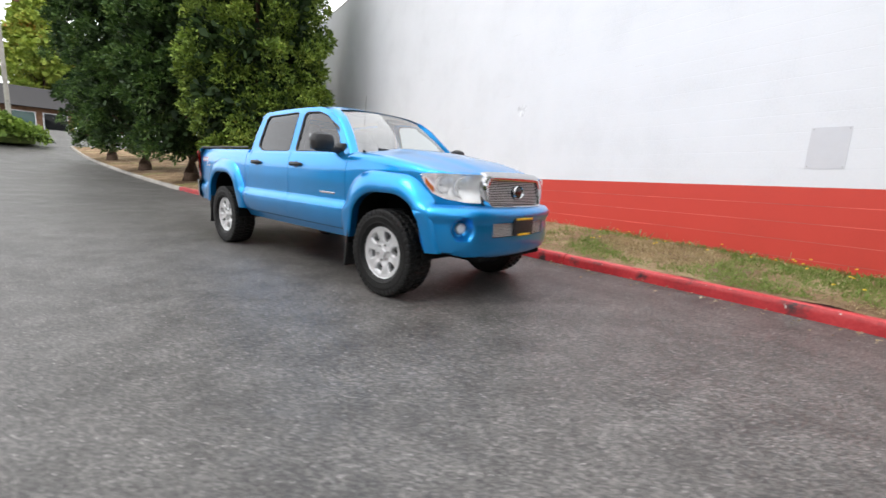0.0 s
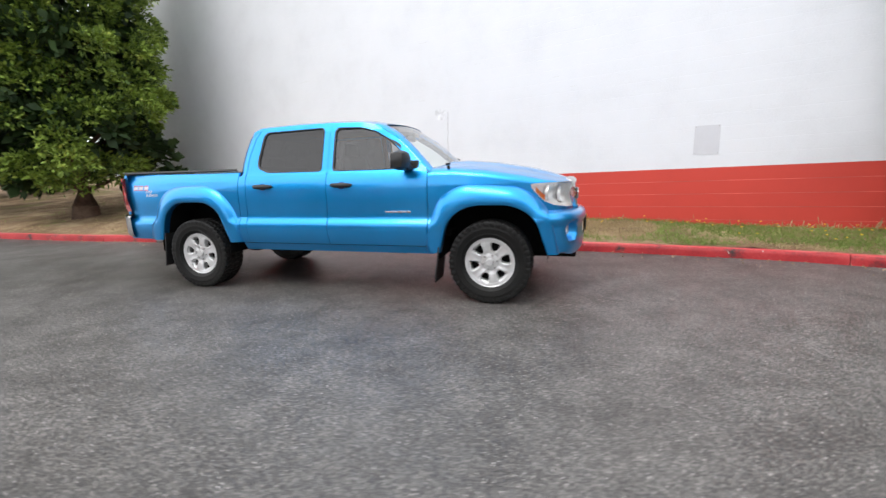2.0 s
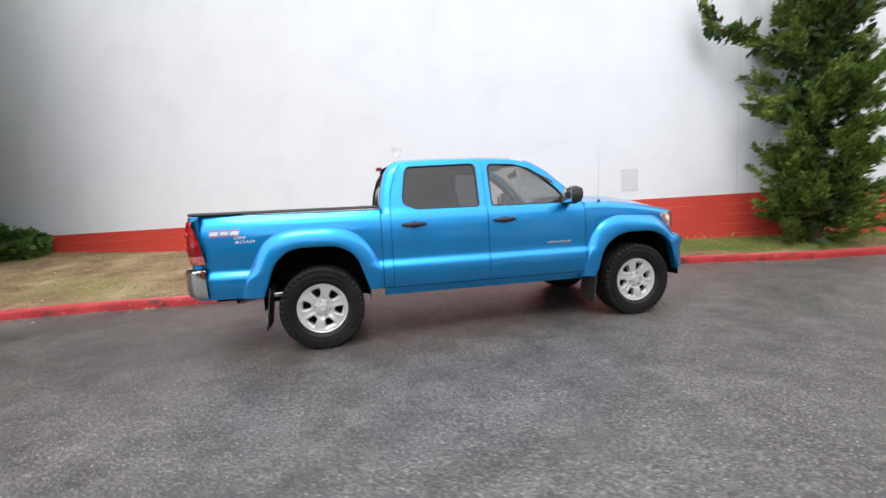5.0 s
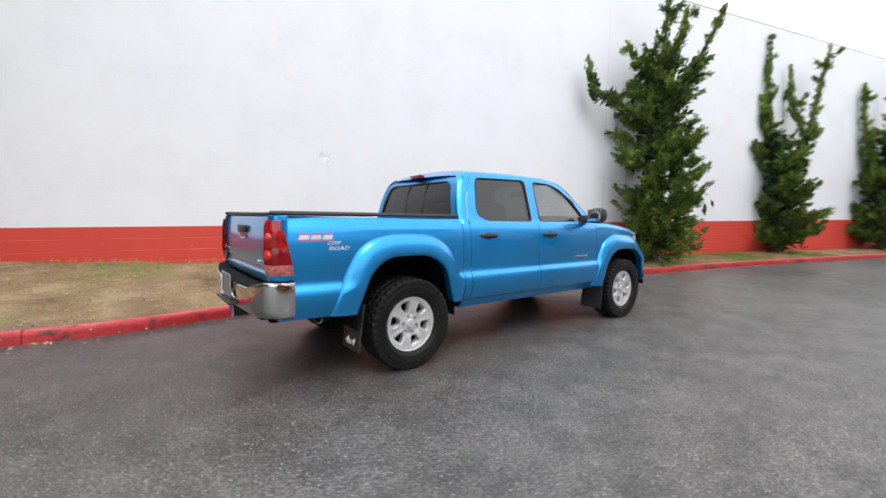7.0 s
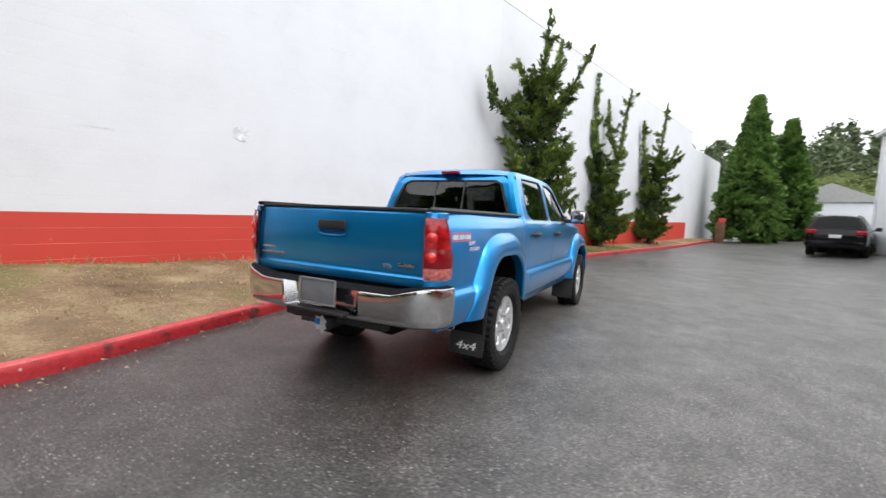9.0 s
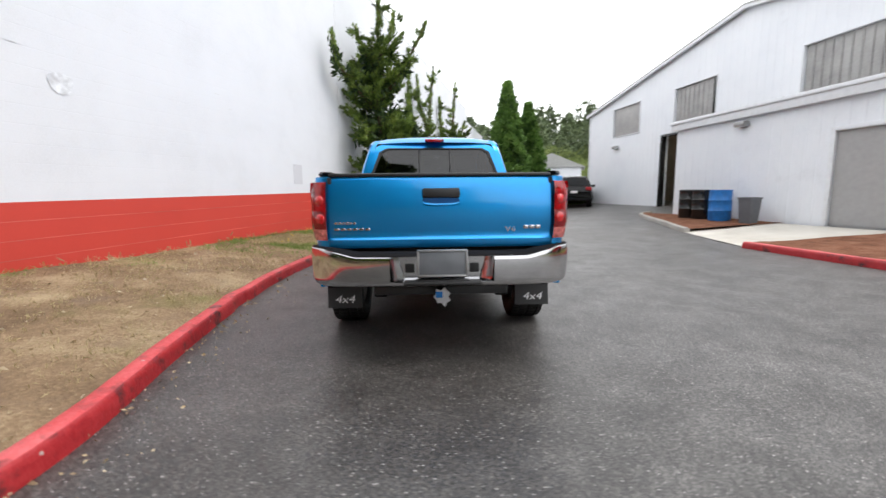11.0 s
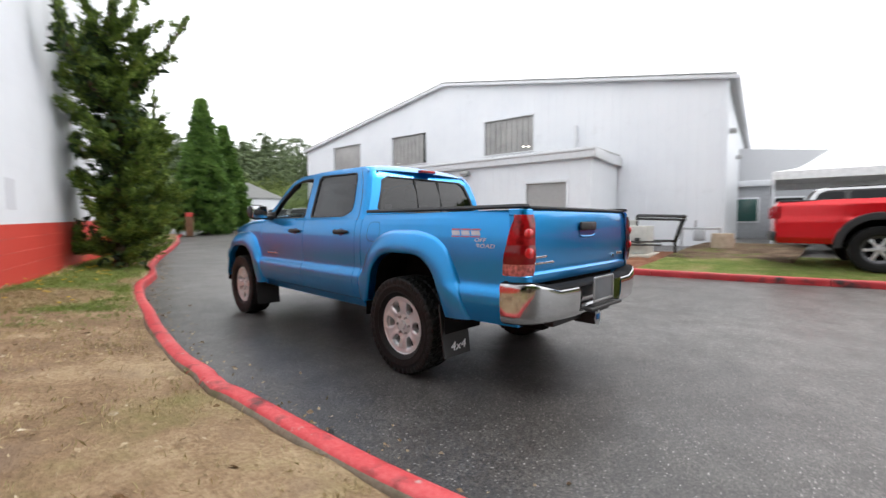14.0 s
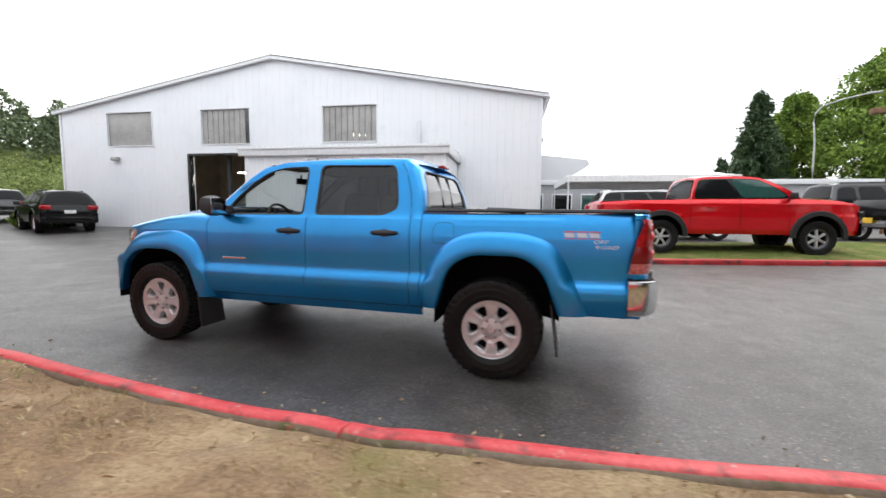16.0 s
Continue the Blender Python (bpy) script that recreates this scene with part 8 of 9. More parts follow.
def car(name, label, cat, paint, sp, m, group=""):
    """A road vehicle. sp: wb wheelbase, R wheel radius, tr half track, W half width, deck [(x, z)], sill, arches, green [(x, z) belt rear, roof rear, roof front, belt front], nose, tail, panes."""
    t = tagged(new(name), label, cat, group)
    t.matrix_basis = m
    W, wb = sp["W"], sp["wb"]
    ax, az = [p[0] for p in sp["deck"]], [p[1] for p in sp["deck"]]
    deck = lambda x: float(np.interp(x, ax, az))
    zb = max(az)
    side = Side([0.3, sp["sill"], sp["sill"] + 0.12, zb - 0.42, zb - 0.36, zb - 0.12, zb], [W - 0.10, W - 0.08, W - 0.02, W, W - 0.02, W - 0.025, W - 0.09],
                [(0, sp["R"] + 0.04, sp["ar"], sp["ar"] + sp["fl"], W + sp["fo"]), (wb, sp["R"] + 0.04, sp["ar"], sp["ar"] + sp["fl"], W + sp["fo"])],
                (wb + 0.2, sp["nose"], 0.13), (-0.3, sp["tail"], 0.07), (9, 99, 0))
    for s in (1, -1):
        part("body_side", flank(side, s, sp["tail"] + 0.05, sp["nose"] - 0.06, lambda x: sp["sill"], deck, 22, 0.05), paint, t)
        if sp["arch_trim"]:
            for cx in (0, wb):
                bm = bmesh.new()
                r0 = sp["ar"]
                rows = []
                for a in np.linspace(-0.05, math.pi + 0.05, 30):
                    rows.append([(cx + r * math.cos(a), s * yy, sp["R"] + 0.04 + r * math.sin(a)) for r, yy in ((r0 - 0.01, W - 0.03), (r0 - 0.01, W + 0.05), (r0 + 0.095, W + 0.045), (r0 + 0.115, W + 0.0))])
                grid(bm, rows)
                part("arch_moulding", bm, M_plastic, t, "black wheel arch moulding")
        for cx in (0, wb):
            part("wheel_well", well(cx, sp["R"] + 0.04, sp["ar"] + 0.01, W - 0.01, W - 0.45, s), M_under, t)
    # decks across
    xs = np.linspace(sp["tail"] + 0.05, sp["nose"] - 0.06, 44)
    half = lambda x: side.y(x, deck(x)) - 0.01
    bm = bmesh.new()
    lo, hi = sp["green"][0][0], sp["green"][3][0]
    grid(bm, [[(x, half(x) * q, deck(x) + sp["crown"] * (1 - abs(q) ** 3)) for q in np.linspace(-1, 1, 13)] for x in xs if x >= hi - 0.25])
    part("hood", bm, paint, t)
    if sp.get("bed"):
        b0, b1 = sp["bed"]
        part("bed_liner", boxes((((b0 + b1) / 2, 0, deck(b0) - 0.35), (b1 - b0, 2 * W - 0.3, 0.04), 0)), M_plastic, t)
        for s in (1, -1):
            part("bed_rail", boxes((((b0 + b1) / 2, s * (W - 0.13), deck(b0) + 0.004), (b1 - b0, 0.10, 0.025), 0.008)), M_plastic, t)
    else:
        bm = bmesh.new()
        grid(bm, [[(x, half(x) * q, deck(x) + 0.005) for q in np.linspace(-1, 1, 7)] for x in xs if x <= hi])
        part("belt_deck", bm, M_plastic, t)
    # ends
    for nm, xe, sg, zs, mt in (("front_end", sp["nose"], 1, sp["front"], paint), ("rear_end", sp["tail"], -1, sp["rear"], paint)):
        zt = deck(xe - sg * 0.06)
        pl = [(xe - sg * 0.10, sg * (W - 0.10)), (xe - sg * 0.03, sg * (W - 0.20)), (xe, sg * 0.35), (xe + sg * 0.01, 0), (xe, -sg * 0.35), (xe - sg * 0.03, -sg * (W - 0.20)), (xe - sg * 0.10, -sg * (W - 0.10))]
        part(nm, sweep(pl[::-1], [(-0.04, sp["sill"]), (0.0, sp["sill"] + 0.05), (0.02, (sp["sill"] + zt) / 2), (0.0, zt - 0.06), (-0.05, zt)], 40), mt, t)
        part(nm + "_bumper", sweep([(p[0] + sg * 0.06, p[1] * 1.03) for p in pl[::-1]], [(-0.08, zs[0]), (0.0, zs[0] + 0.03), (0.02, (zs[0] + zs[1]) / 2), (0.0, zs[1] - 0.02), (-0.1, zs[1])], 40), sp["bumper"], t)
        for s in (1, -1):
            y = s * (W - 0.20)
            if sg > 0:
                hl = part("headlamp", boxes(((xe - 0.055, y, zt - 0.16), (0.12, 0.30, 0.15), 0.03)), M_gloss, t, "dark-bezel headlamp")
                part("lens", boxes(((xe + 0.0, y, zt - 0.16), (0.03, 0.24, 0.10), 0.012)), M_chrome, hl)
            else:
                z0, z1, w = sp["lamp"]
                part("tail_lamp", boxes(((xe + 0.03, s * (W - 0.06 - w / 2), (z0 + z1) / 2), (0.16, w, z1 - z0), 0.03)), M_taillens, t, "red tail lamp")
    part("grille", boxes(((sp["nose"] + 0.02, 0, deck(sp["nose"]) - 0.22), (0.05, 2 * W - 0.95, 0.28), 0.03)), M_gloss, t)
    # greenhouse
    (x0, z0), (x1, z1), (x2, z2), (x3, z3) = sp["green"]
    Wb, Wr = W - 0.09, W - sp.get("lean", 0.30)
    L = lambda s: [(x0, s * Wb, z0), (x3, s * Wb, z3), (x2, s * Wr, z2), (x1, s * Wr, z1)]
    rise = lambda x: float(np.interp(x, [x1, x1 + 0.10, x1 + 0.3, x2 - 0.5, x2 - 0.2, x2], [0, 0.025, 0.045, 0.05, 0.03, 0]))

    def cab(s):
        def f(u, v):
            px, py, pz = bil(L(s), u, v)
            b = 4 * v * (1 - v)
            return px + b * (0.11 * u**3 - 0.03 * (1 - u) ** 3), py + s * 0.03 * b, pz + v**3 * rise(px)
        return f

    def cab_end(q, k):
        def f(u, v):
            px, py, pz = bil(q, u, v)
            b, c = 4 * v * (1 - v), 1 - (2 * u - 1) ** 2
            return px + k * b + (0.6 * k if k > 0 else -0.02) * c * (1 - 0.4 * v), py * (1 + 0.03 * b / W), pz + 0.05 * v**3 * c
        return f

    bm = bmesh.new()
    grid(bm, [[(x + 0.066 * 0.6 * (1 - q * q) * max(0.0, (x - x2 + 0.4) / 0.4) - 0.012 * (1 - q * q) * max(0.0, (x1 + 0.3 - x) / 0.3), Wr * q, z1 + (z2 - z1) * (x - x1) / (x2 - x1) + rise(x) + 0.05 * (1 - abs(q) ** 2.4)) for q in np.linspace(-1, 1, 17)] for x in np.linspace(x1, x2, 24)])
    part("roof", bm, paint, t)
    for s in (1, -1):
        q = cab(s)
        bm = bmesh.new()
        grid(bm, [[q(u, v) for u in np.linspace(0, 1, 17)] for v in np.linspace(0, 1, 11)])
        part("cabin_side", bm, paint, t)
        bm = bmesh.new()
        face_glass(bm, q, sp["panes"][0][0] - 0.012, sp["panes"][-1][1] + 0.012, 0.06, 0.92, np.array((0, s * 0.003, 0.001)))
        part("window_surround", bm, M_gloss, t, "black window surround")
        for u0, u1, v0, v1, mt in sp["panes"]:
            bm = bmesh.new()
            face_glass(bm, q, u0, u1, v0, v1, np.array((0, s * 0.006, 0.002)))
            part("side_window", bm, mt, t)
        mi = part("door_mirror", boxes(((x3 - 0.30, s * (W + 0.10), z3 + 0.10), (0.10, 0.20, 0.16), 0.035), ((x3 - 0.28, s * (W - 0.02), z3 + 0.04), (0.08, 0.14, 0.05), 0.015)), M_plastic, t)
        for gap_x in sp["gaps"]:
            bm = bmesh.new()
            grid(bm, [[(gap_x + d, s * (side.y(gap_x, z) + 0.002), z) for d in (-0.006, 0.006)] for z in np.linspace(sp["sill"] + 0.08, deck(gap_x) - 0.01, 12)])
            part("door_gap", bm, M_under, t)
        for hx in sp["handles"]:
            part("door_handle", boxes(((hx, s * (side.y(hx, zb - 0.20) + 0.015), zb - 0.20), (0.20, 0.03, 0.03), 0.01)), paint, t)
    for q, mt, nm in (([(x3, -Wb, z3), (x3, Wb, z3), (x2, Wr, z2), (x2, -Wr, z2)], sp["front_glass"], "windshield"), ([(x0, Wb, z0), (x0, -Wb, z0), (x1, -Wr, z1), (x1, Wr, z1)], M_privacy_car, "rear_window")):
        sg = 1 if nm == "windshield" else -1
        q = cab_end(q, 0.11 if sg > 0 else -0.03)
        bm = bmesh.new()
        grid(bm, [[q(u, v) for u in np.linspace(0, 1, 11)] for v in np.linspace(0, 1, 11)])
        part("cabin_end", bm, paint, t)
        bm = bmesh.new()
        face_glass(bm, q, 0.07, 0.93, 0.08, 0.92, np.array((sg * 0.010, 0, 0.004)))
        part(nm, bm, mt, t)
    if sp.get("rails"):
        for s in (1, -1):
            bm = bmesh.new()
            rod(bm, (x1 + 0.2, s * (Wr - 0.06), z1 + 0.075), (x2 - 0.3, s * (Wr - 0.06), z2 + 0.075), 0.018)
            part("roof_rail", bm, M_gloss, t)
    part("underbody", boxes(((wb / 2, 0, sp["sill"] + 0.05), (wb + 0.9, 2 * W - 0.5, 0.12), 0.03)), M_under, t)
    R, tr = sp["R"], sp["tr"]
    wheel_set(t, [(0, -tr, R, -1, 5), (0, tr, R, 1, 50), (wb, -tr, R, -1, 33), (wb, tr, R, 1, 12)], R, sp["rim"], 0.26, sp["spokes"], sp["spw"], 0.085, 0.075, sp["spoke_mat"], sp["rim_mat"], 5)
    return t


M_privacy_car = plain("dark_window_glass", (0.010, 0.011, 0.012), 0.08, spec=0.16)
M_litglass = plain("pale_window_glass", (0.03, 0.085, 0.075), 0.06, spec=0.5)
M_wheelgrey = plain("dark_wheel_paint", (0.08, 0.08, 0.085), 0.35, metal=0.6)
RAM = dict(wb=3.57, R=0.42, tr=0.86, W=0.985, deck=[(-1.48, 1.32), (0.95, 1.36), (1.0, 1.36), (2.9, 1.37), (3.2, 1.37), (4.0, 1.33), (4.42, 1.24), (4.55, 1.12)], sill=0.50, ar=0.52, fl=0.10, fo=0.03,
           nose=4.56, tail=-1.50, crown=0.06, bed=(-1.43, 0.62), front=(0.48, 0.82), rear=(0.52, 0.74), bumper=M_plastic, lamp=(0.98, 1.24, 0.16), arch_trim=True,
           lean=0.22, green=[(0.72, 1.34), (0.86, 1.89), (2.32, 1.89), (3.22, 1.35)], panes=[(0.035, 0.44, 0.10, 0.88, M_privacy_car), (0.475, 0.90, 0.10, 0.88, M_litglass)],
           gaps=(0.68, 1.82, 2.92), handles=(1.15, 2.15), front_glass=M_litglass, rim=0.25, spokes=6, spw=0.065, spoke_mat=M_alloy, rim_mat=M_wheelgrey)
rx, ry = -2.68, -8.75
ram = car("pickup_truck", "bright red crew-cab pickup truck parked on the far grass strip", "pickup truck", M_redcar, RAM, pose(rx, ry, float(road_z(rx, ry)) + 0.07, 0, 0, 188.2))
SUV = dict(wb=2.91, R=0.385, tr=0.80, W=0.955, deck=[(-0.95, 1.12), (-0.4, 1.16), (2.2, 1.10), (2.6, 1.08), (3.4, 1.02), (3.75, 0.92)], sill=0.42, ar=0.46, fl=0.08, fo=0.02,
           nose=3.82, tail=-0.98, crown=0.05, front=(0.35, 0.62), rear=(0.38, 0.66), bumper=M_blackcar, lamp=(0.92, 1.10, 0.34), arch_trim=False,
           green=[(-0.92, 1.14), (-0.64, 1.60), (1.55, 1.63), (2.35, 1.09)], lean=0.34, panes=[(0.05, 0.24, 0.14, 0.84, M_privacy_car), (0.28, 0.56, 0.14, 0.86, M_privacy_car), (0.60, 0.88, 0.14, 0.86, M_privacy_car)],
           gaps=(0.45, 1.30, 2.22), handles=(0.75, 1.75), front_glass=M_privacy_car, rails=True, rim=0.235, spokes=5, spw=0.09, spoke_mat=M_alloy, rim_mat=M_alloy)


def park(x, y, yaw, lift=0.0):
    return pose(x, y, float(road_z(x, y)) + lift, 0, 0, yaw)


suv = car("suv", "shiny black sport utility vehicle parked near the workshop corner", "suv", M_blackcar, SUV, park(19.29, -8.17, -20), "parked suvs")
part("plate", boxes(((-1.03, 0, 0.84), (0.02, 0.36, 0.13), 0.004)), M_sticker, suv, "pale plate")
SUV2 = dict(SUV)
SUV2["bumper"] = M_greycar
car("suv", "dark grey sport utility vehicle parked beyond the black one", "suv", M_greycar, SUV2, park(27.2, -10.3, -20), "parked suvs")
RAM2 = dict(RAM)
RAM2.update(bumper=M_chrome, spoke_mat=M_alloy, green=[(0.72, 1.34), (0.83, 1.88), (2.40, 1.88), (3.12, 1.35)])
dark = car("pickup_truck", "black pickup truck with a chrome bumper in the lot behind", "pickup truck", M_blackcar, RAM2, park(-10.7, -11.8, 188))
part("plate", boxes(((-1.63, 0, 0.72), (0.02, 0.34, 0.16), 0.004)), M_yellow, dark, "yellow dealer plate")
VAN = dict(SUV)
VAN.update(bumper=M_greycar, green=[(-0.86, 1.14), (-0.66, 1.88), (1.7, 1.90), (2.45, 1.09)])
car("suv", "dark grey sport utility vehicle in the lot behind", "suv", M_greycar, VAN, park(-9.8, -14.35, 188), "parked suvs")
SILVER = dict(SUV)
SILVER["bumper"] = M_silvercar
car("suv", "pale silver sport utility vehicle behind the red pickup", "suv", M_silvercar, SILVER, park(-2.3, -12.35, 188), "parked suvs")


# ---- yard things ----
def drum(x, y, material, label):
    ob = tagged(new("drum"), label, "drum", "drums on the mulch")
    ob.matrix_basis = pose(x, y, float(road_z(x, y)) + 0.11, 0, 0, x * 40)
    bm = bmesh.new()
    prof = [(0.001, 0.0), (0.27, 0.0), (0.285, 0.02), (0.285, 0.28), (0.296, 0.295), (0.285, 0.31), (0.285, 0.57), (0.296, 0.585), (0.285, 0.60), (0.285, 0.85), (0.29, 0.87), (0.275, 0.88), (0.265, 0.865), (0.001, 0.865)]
    lathe(bm, prof, 36, "Z")
    part("shell", bm, material, ob)
    bm = bmesh.new()
    rod(bm, (0.15, 0, 0.862), (0.15, 0, 0.885), 0.035, 14)
    part("bung", bm, M_gloss, ob)
    return ob


drum(9.22, -8.28, M_gloss, "black plastic drum standing on bark mulch")
drum(8.60, -8.30, M_gloss, "black plastic drum standing on bark mulch")
drum(7.86, -8.33, M_bluedrum, "blue plastic drum standing on bark mulch")
binn = tagged(new("rubbish_bin"), "grey plastic rubbish bin standing by the annex wall", "rubbish bin")
binn.matrix_basis = pose(6.92, -8.45, float(road_z(6.92, -8.45)) + 0.09, 0, 0, 12)
bm = bmesh.new()
grid(bm, [[(w * a, d * b, z) for a, b in loop([(-1, -1), (1, -1), (1, 1), (-1, 1)], 40, 0.25).tolist() + loop([(-1, -1), (1, -1), (1, 1), (-1, 1)], 40, 0.25)[:1].tolist()] for w, d, z in ((0.16, 0.14, 0), (0.205, 0.18, 0.66), (0.22, 0.195, 0.665), (0.22, 0.195, 0.70), (0.19, 0.16, 0.70))])
part("body", bm, M_greybin, binn)
part("base", boxes(((0, 0, 0.01), (0.30, 0.26, 0.02), 0.004)), M_greybin, binn)
# air conditioner
ax_, ay_ = 1.6, -8.75
ac = tagged(new("air_conditioner"), "weathered beige packaged air conditioner on a concrete pad", "air conditioner")
zb_ = float(road_z(ax_, ay_)) + 0.10
ac.matrix_basis = pose(ax_, ay_, zb_, 0, 0, 7.24)
part("pad", boxes(((0.45, 0, 0.02), (1.6, 1.3, 0.10), 0.015)), M_slab, ac, "pale concrete pad")
part("cabinet", boxes(((0.62, 0, 0.50), (0.80, 0.90, 0.84), 0.012)), M_acbeige, ac)
part("cabinet_top", boxes(((0.62, 0, 0.935), (0.86, 0.96, 0.03), 0.008)), M_acbeige, ac)
part("rear_cabinet", boxes(((-0.02, 0, 0.44), (0.44, 0.84, 0.72), 0.012)), M_acbeige, ac)
part("coil", boxes(((0.80, 0.452, 0.50), (0.40, 0.012, 0.74), 0.0)), M_dark, ac, "dark condenser coil")
for k in range(9):
    part("fin", boxes(((0.615 + k * 0.046, 0.470, 0.50), (0.014, 0.03, 0.76), 0.003)), M_greywall, ac)
part("control_panel", boxes(((0.52, 0.465, 0.30), (0.16, 0.06, 0.38), 0.01)), M_gloss, ac)
part("junction_box", boxes(((-0.02, 0.455, 0.42), (0.12, 0.07, 0.14), 0.01)), M_gloss, ac)
for u, w in ((0.33, 0.16), (0.10, 0.18), (-0.13, 0.18)):
    part("access_panel", boxes(((u, 0.458 if u > 0.2 else 0.428, 0.48), (w, 0.015, 0.62), 0.006)), M_acbeige, ac)
for z in (0.38, 0.30):
    bm = bmesh.new()
    rod(bm, (0.75, 0.52, z), (-0.6, 0.52, z + 0.02), 0.022, 8)
    part("conduit", bm, M_gloss, ac)
for u in (0.80, 0.50):
    part("vent_cap", boxes(((u, -0.15, 1.04), (0.13, 0.13, 0.18), 0.03)), M_acbeige, ac)
rack = tagged(new("steel_rack"), "black steel pipe rack leaning by the workshop wall", "steel rack")
rack.matrix_basis = pose(1.0, -9.6, float(road_z(1.0, -9.6)) + 0.08, 0, 0, 7.24)
for a, b in (((0.95, 0, 1.06), (-0.25, 0, 1.02)), ((0.95, 0, 0.96), (-0.25, 0, 0.92)), ((0.95, 0.2, 1.04), (-0.25, 0.2, 1.00)), ((-0.25, 0.1, 1.03), (-0.02, 0.1, 0.30)), ((-0.16, 0.02, 0.94), (0.02, 0.02, 0.30)), ((0.95, 0.1, 1.05), (0.95, 0.1, 0.0)), ((0.9, 0.3, 0.34), (-0.02, 0.25, 0.36)), ((-0.02, 0.12, 0.38), (-0.02, 0.12, 0.0))):
    bm = bmesh.new()
    rod(bm, a, b, 0.034, 8)
    part("bar", bm, M_gloss, rack)
meter = tagged(new("gas_meter"), "grey gas meter and pipes by the workshop wall", "gas meter")
meter.matrix_basis = pose(0.75, -11.0, float(road_z(0.75, -11.0)) + 0.05, 0, 0, 7.24)
bm = bmesh.new()
box(bm, (0, 0, 0.42), (0.30, 0.22, 0.34), 0.06)
part("meter_body", bm, M_greywall, meter)
for a, b in (((-0.5, 0, 0.62), (0.45, 0, 0.62)), ((-0.5, 0, 0.62), (-0.5, 0, 0.0)), ((0.45, 0, 0.62), (0.45, 0, 0.0)), ((0.1, 0, 0.55), (0.1, 0, 0.85))):
    bm = bmesh.new()
    rod(bm, a, b, 0.035, 10)
    part("pipe", bm, M_greywall, meter)
stump = tagged(new("tree_stump"), "short pale brown sawn log round by the workshop corner", "log round")
stump.matrix_basis = pose(0.15, -10.9, float(road_z(0.15, -10.9)) + 0.04)
bm = bmesh.new()
lathe(bm, [(0.001, 0), (0.30, 0), (0.29, 0.2), (0.27, 0.48), (0.26, 0.5), (0.001, 0.5)], 28, "Z")
part("log", bm, layered("sawn_log", [(0.28, 0.21, 0.15), (0.38, 0.30, 0.22), (0.45, 0.37, 0.28)], 6, rough=0.9), stump)
# brown post with a small red sign at the end of the wall
post = tagged(new("sign_post"), "short brown post with a small red sign", "sign post")
post.matrix_basis = pose(28.9, -5.05, float(road_z(28.9, -5.05)) + 0.02, 0, 0, 70)
part("post", boxes(((0, 0, 0.65), (0.42, 0.35, 1.3), 0.02)), M_brownwood, post)
part("sign", boxes(((0, -0.19, 1.42), (0.40, 0.02, 0.32), 0.006)), M_redsticker, post)
# white canopy tent
tent = tagged(new("canopy_tent"), "large white peaked canopy tent on poles", "canopy tent")
tent.matrix_basis = pose(-3.4, -17.8, float(road_z(-3.6, -17)), 0, 0, 7)
bm = bmesh.new()
n = 24
rows = []
for i in np.linspace(-1, 1, n):
    row = []
    for j in np.linspace(-1, 1, n):
        d = max(abs(i), abs(j))
        rr = 0.6 * d + 0.4 * min(1.0, math.hypot(i, j))
        z = 2.42 + 2.5 * (1 - rr) ** 1.35
        row.append((i * 3.3, j * 3.0, z))
    rows.append(row)
grid(bm, rows)
part("canopy", bm, M_canvas, tent, "taut white canvas roof")
bm = bmesh.new()
for sx in (-1, 1):
    grid(bm, [[(sx * 3.3, y, z) for y in np.linspace(-3, 3, 12)] for z in (2.42, 2.16)])
    grid(bm, [[(x, sx * 3.0, z) for x in np.linspace(-3.3, 3.3, 12)] for z in (2.42, 2.16)])
part("valance", bm, M_canvas, tent)
for sx in (-1, 1):
    for sy in (-1, 1):
        bm = bmesh.new()
        rod(bm, (sx * 3.25, sy * 2.95, 0), (sx * 3.25, sy * 2.95, 2.42), 0.035)
        part("pole", bm, M_trim, tent)
# low grey building behind the lot
back = tagged(new("sales_building"), "low grey building with a pale parapet and a row of windows", "building")
back.matrix_basis = pose(-10.0, -24.0, 0.3, 0, 0, 7.24)
part("wall", boxes(((2, -3, 1.35), (30, 6, 2.9), 0.02)), M_greywall, back)
bm = bmesh.new()
vs = [[(x, y, z) for x, z in ((17.2, 2.8), (17.2, 5.1), (8.5, 4.1), (7.9, 2.8))] for y in (0.15, -6)]
f = [bm.verts.new(q) for q in vs[0]]
g = [bm.verts.new(q) for q in vs[1]]
bm.faces.new(f)
bm.faces.new(g[::-1])
for k in range(4):
    bm.faces.new((f[k], g[k], g[(k + 1) % 4], f[(k + 1) % 4]))
part("parapet", bm, plain("pale_grey_cladding", (0.52, 0.53, 0.55), 0.6, vary=0.02), back, "pale sloping parapet")
part("fascia", boxes(((0.5, 0.12, 2.75), (27, 0.3, 0.28), 0.02)), M_trim, back)
for k in range(16):
    w = part("window", boxes(((15.0 - k * 1.7, 0.03, 1.45), (1.2, 0.08, 1.25), 0.01)), M_trim, back)
    part("pane", boxes(((15.0 - k * 1.7, 0.075, 1.45), (1.06, 0.02, 1.10), 0.004)), M_litglass if k % 3 else M_privacy_car, w)
